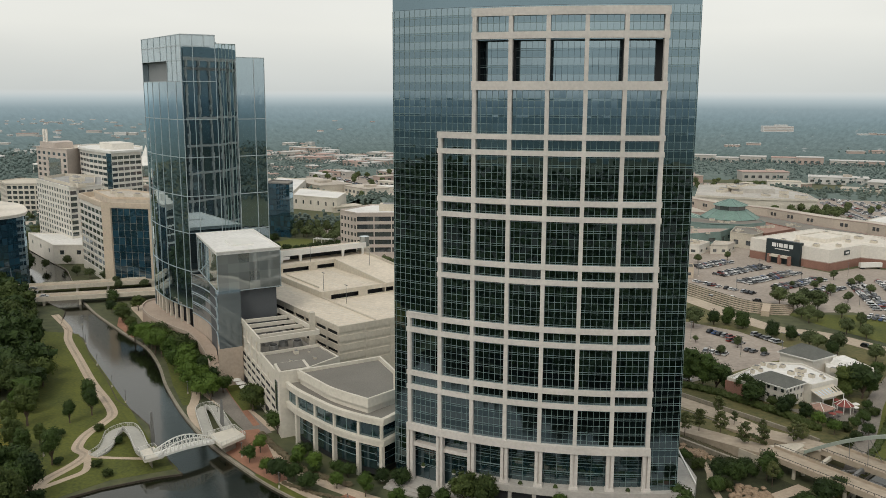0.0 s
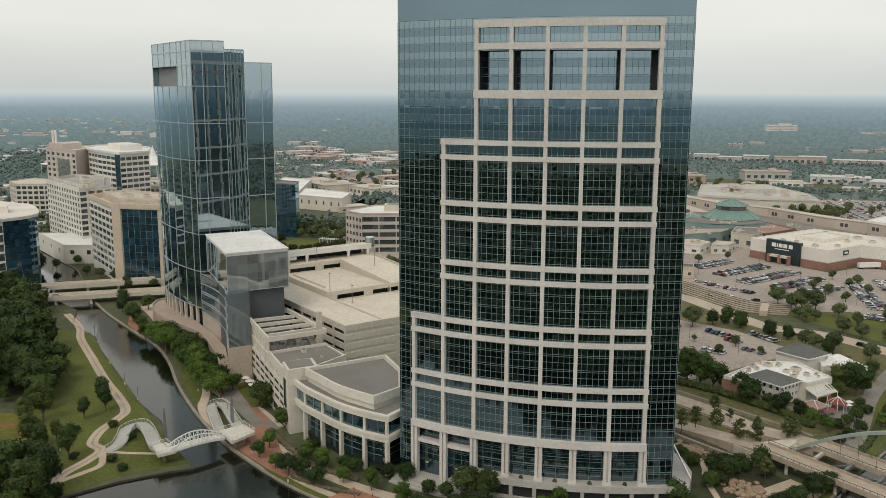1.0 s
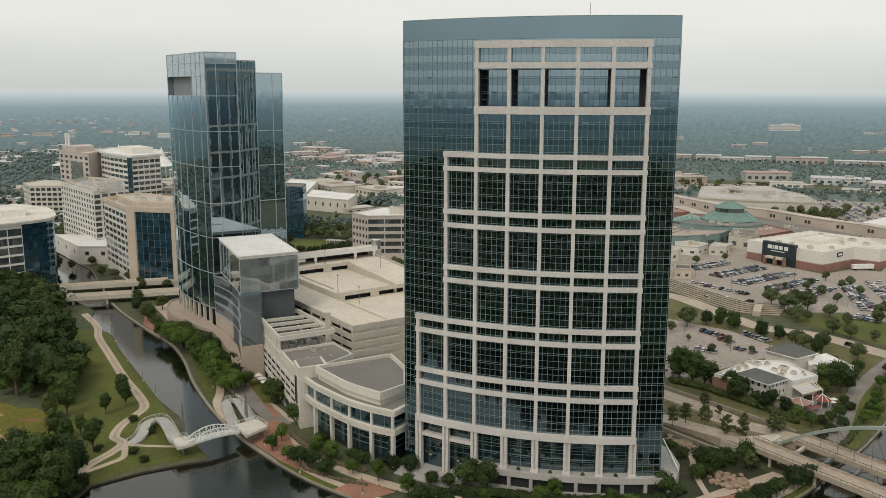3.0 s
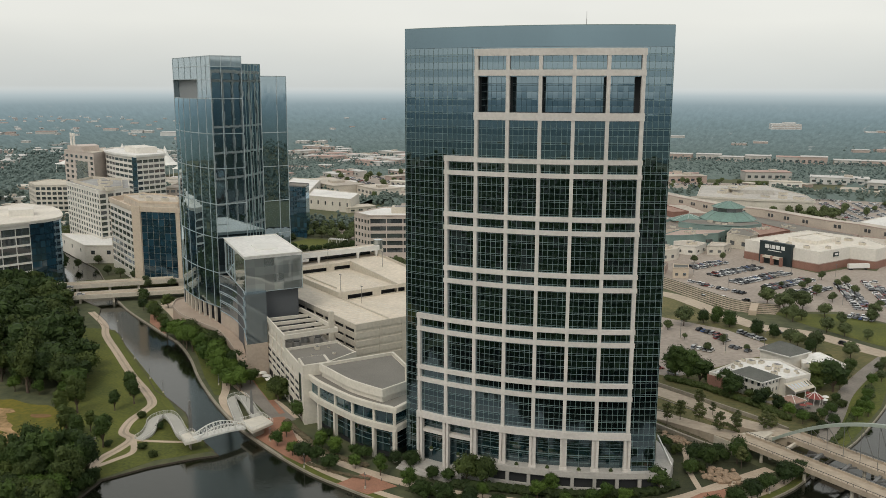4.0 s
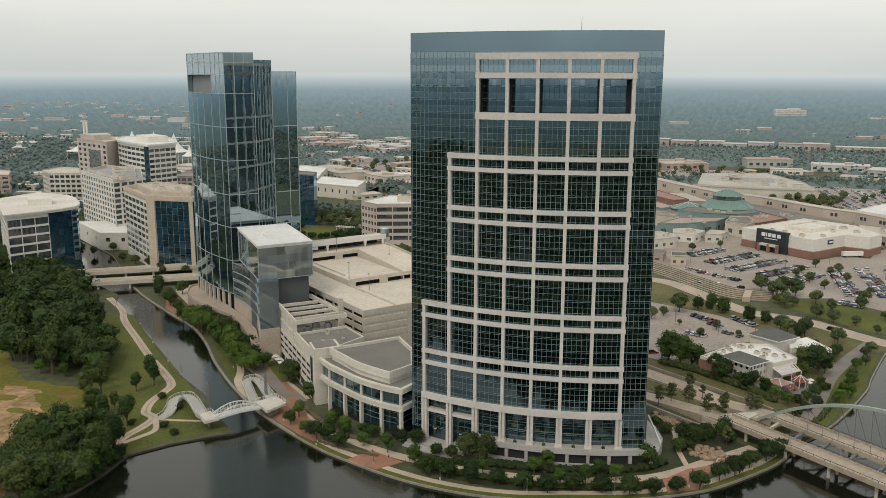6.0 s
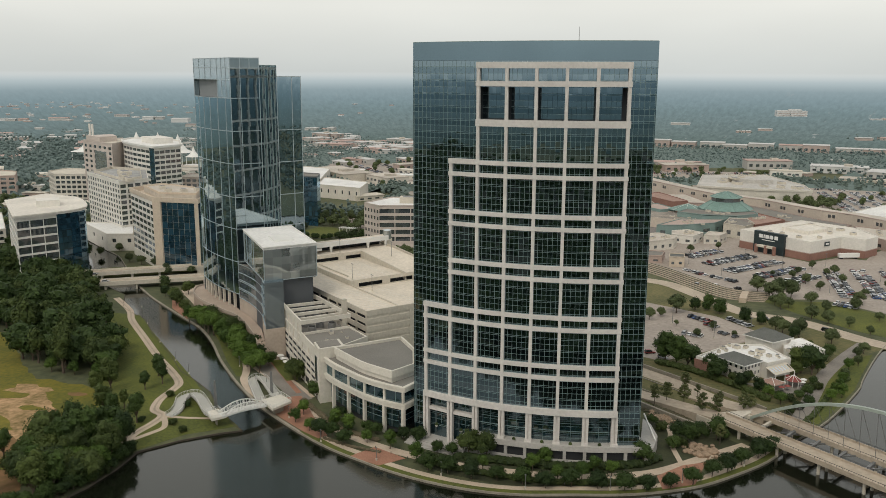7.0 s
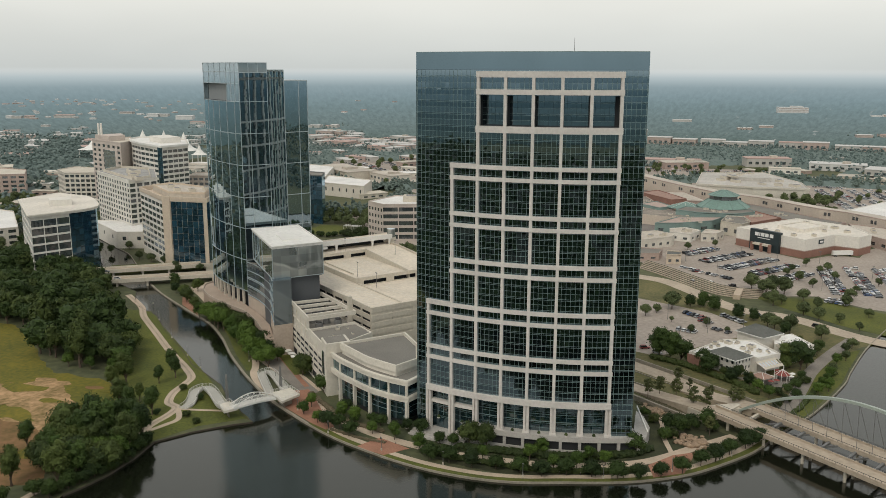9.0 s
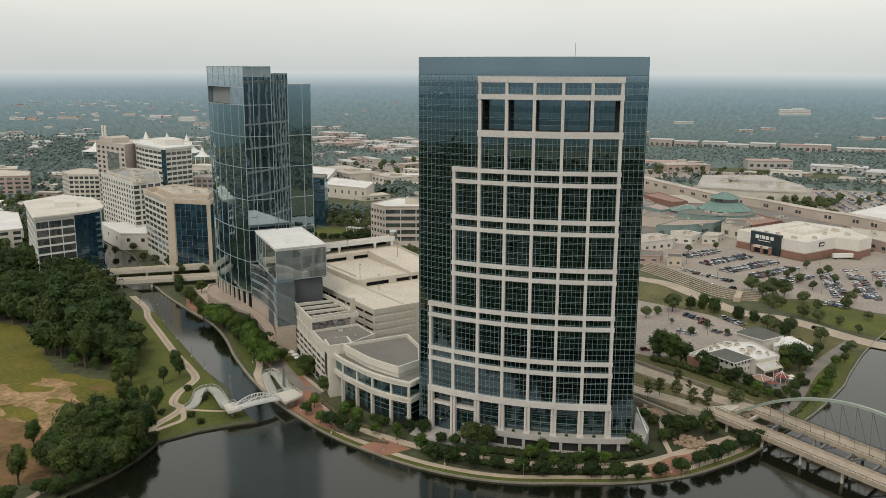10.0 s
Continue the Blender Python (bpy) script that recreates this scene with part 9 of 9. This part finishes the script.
# ---- cars ----
def car_model(paint, label, tall=False):
    c = thing("car", label, "car", "parked cars")
    L, W_, H_ = (4.7, 1.85, 1.5) if not tall else (5.2, 1.95, 1.85)
    prof = [(-L / 2, 0.35), (-L / 2, 0.82), (-L * 0.42, 0.92), (L * 0.30, 0.92), (L / 2 - 0.05, 0.76), (L / 2, 0.4)]
    n = len(prof)
    s = Shape()
    s.v = [(x, -W_ / 2, z) for x, z in prof] + [(x, W_ / 2, z) for x, z in prof]
    s.f = [tuple(range(n)), tuple(range(2 * n - 1, n - 1, -1))] + [(i, n + i, n + (i + 1) % n, (i + 1) % n) for i in range(n)]
    body = part("body", s, paint, c)
    x0, x1 = (-L * 0.40, L * 0.24) if not tall else (-L * 0.47, L * 0.22)
    cb = Shape().prism([(x0, -W_ * 0.47), (x1, -W_ * 0.47), (x1, W_ * 0.47), (x0, W_ * 0.47)], 0.9, H_ - 0.06, [(x0 + 0.5, -W_ * 0.38), (x1 - 0.75, -W_ * 0.38), (x1 - 0.75, W_ * 0.38), (x0 + 0.5, W_ * 0.38)])
    part("cabin", cb, M_CARGLASS, body, "dark car windows")
    part("car_roof", Shape().prism([(x0 + 0.45, -W_ * 0.385), (x1 - 0.7, -W_ * 0.385), (x1 - 0.7, W_ * 0.385), (x0 + 0.45, W_ * 0.385)], H_ - 0.08, H_), paint, body)
    for wx in (-L * 0.31, L * 0.31):
        for wy in (-1, 1):
            part("wheel", Shape().tube((wx, wy * (W_ / 2 - 0.2), 0.33), (wx, wy * (W_ / 2 + 0.01), 0.33), 0.33, 0.33, 10), M_TYRE, c)
    return c


CARS = []
for paint, word in zip(CAR_PAINTS, ("white", "silver", "black", "dark grey", "dark red", "blue", "beige")):
    CARS.append(car_model(paint, word + " saloon car parked in the lot", False))
    if word in ("white", "black", "silver", "dark red"):
        CARS.append(car_model(paint, word + " tall utility car parked in the lot", True))
WEIGHT = [5, 4, 4, 3, 4, 3, 4, 1, 1, 1, 1]
car_used = set()
cr_ = random.Random(5)


def park(x, y, turn, z=0.1, model=None):
    m = model or cr_.choices(CARS, WEIGHT[:len(CARS)])[0]
    mt = pose(x, y, z, 0, 0, turn)
    if m.name not in car_used:
        car_used.add(m.name)
        m.matrix_basis = mt
        return
    copy_thing(m, mt)


FAR_CARS = {}


def park_far(x, y, turn, z):
    m = cr_.choices(CARS, WEIGHT[:len(CARS)])[0]
    mt = np.array(pose(x, y, z, 0, 0, turn))
    for ch in m.children_recursive:
        me = ch.data
        if me.name.startswith("wheel"):
            continue
        vs, fs = FAR_CARS.setdefault(me.materials[0].name, ([], []))
        n = len(vs)
        vs.extend([tuple(mt[:3, :3] @ np.array(v.co) + mt[:3, 3]) for v in me.vertices])
        fs.extend([tuple(n + i for i in p.vertices) for p in me.polygons])


def car_row(p, q, fill=0.85, double=True, far=False):
    d = Vector((q[0] - p[0], q[1] - p[1]))
    n_ = int(d.length / 2.75)
    d.normalize()
    t = math.degrees(math.atan2(d.y, d.x)) + 90
    for i in range(n_):
        for sgn in ((-1, 1) if double else (0,)):
            if cr_.random() < fill:
                (park_far if far else park)(p[0] + d.x * 2.75 * i - d.y * 2.7 * sgn, p[1] + d.y * 2.75 * i + d.x * 2.7 * sgn, t + (180 if sgn > 0 else 0) + cr_.uniform(-2, 2), 0.1)


for p, q in (((60, 347), (84, 376)), ((73, 326), (108, 366)), ((86, 306), (122, 348)), ((104, 296), (134, 330)), ((122, 286), (140, 308))):
    car_row(p, q, 0.92)
for p, q in (((58, 303), (72, 290)), ((66, 294), (92, 274))):
    car_row(p, q, 0.6, False)
for p, q in (((150, 322), (150, 250)), ((168, 330), (168, 250)), ((140, 236), (154, 230))):
    car_row(p, q, 0.75)
for p, q in (((60, 187), (72, 176)), ((80, 187), (92, 172)), ((66, 176), (74, 168))):
    car_row(p, q, 0.75, False)
for p, q in (((56, 154), (72, 148)), ((44, 136), (52, 150)), ((74, 160), (84, 152))):
    car_row(p, q, 0.5, False)
for p, q in (((205, 740), (215, 600)), ((222, 745), (232, 605)), ((240, 745), (250, 610)), ((258, 750), (268, 615)), ((276, 750), (286, 620)), ((110, 800), (240, 760)), ((110, 830), (280, 790)), ((-220, 830), (-120, 800)), ((-180, 600), (-100, 570)), ((-400, 850), (-300, 720)), ((-380, 860), (-280, 730)), ((-350, 880), (-270, 760)), ((-270, 860), (-140, 830)), ((10, 880), (150, 890)), ((10, 905), (160, 910)), ((-205, 640), (-120, 610)), ((-500, 1030), (-380, 985))):
    car_row(p, q, 0.5, True, True)
for p, q in (((186, 330), (186, 250)), ((204, 330), (204, 260)), ((222, 330), (222, 270))):
    car_row(p, q, 0.75, True, True)
lot_cars = thing("far_cars", "rows of parked cars in the distant lots", "cars")
lot_cars["kind"] = "stuff"
for name_, (vs, fs) in FAR_CARS.items():
    part("car_rows", Shape().add(vs, fs), bpy.data.materials[name_], lot_cars, kind="stuff")
for x, y, t in ((46, 112, -40), (40, 118, 20), (98, 192, -30), (126, 178, -40), (28, 150, 50), (-282, 158, 30), (-300, 172, 32), (64, 262, 120), (75, 262, 130), (88, 258, 130)):
    park(x, y, t, 0.14 if x > -200 else 4.02)
for m in CARS:
    if m.name not in car_used:
        park(cr_.uniform(76, 84), cr_.uniform(166, 170), 40, 0.1, m)

# lot and park lamps
for x, y in ((60, 320), (98, 340), (80, 290), (120, 320), (150, 340), (176, 300), (140, 260), (196, 290), (70, 150), (56, 130), (50, 170), (88, 160)):
    lamp_post(x, y, 0.08, 9.0, 0.8)
for x, y in ((-236, 126), (-214, 98), (-190, 72), (-168, 50), (-153, 36), (-150, -12), (-140, -28), (-90, 2), (-70, -15), (-46, -24), (-22, -29), (6, -31), (32, -25), (54, -14), (74, 4), (-112, 28), (-136, 50)):
    lamp_post(x, y, 0.05, 4.6, 0.25, "short dark lamp post beside the path")
for i in range(14):
    p = on_arc(-44 + i * 6.0, 13.5)
    bl = thing("bollard", "small dark bollard by the lakeside walk", "bollard", "bollards", at=(p[0], p[1] - 4, 0.05))
    post = part("post", Shape().tube((0, 0, 0), (0, 0, 0.9), 0.1, 0.1, 8), M_RAIL, bl)
    part("cap", Shape().tube((0, 0, 0.9), (0, 0, 1.0), 0.14, 0.1, 8), M_POLE, post)
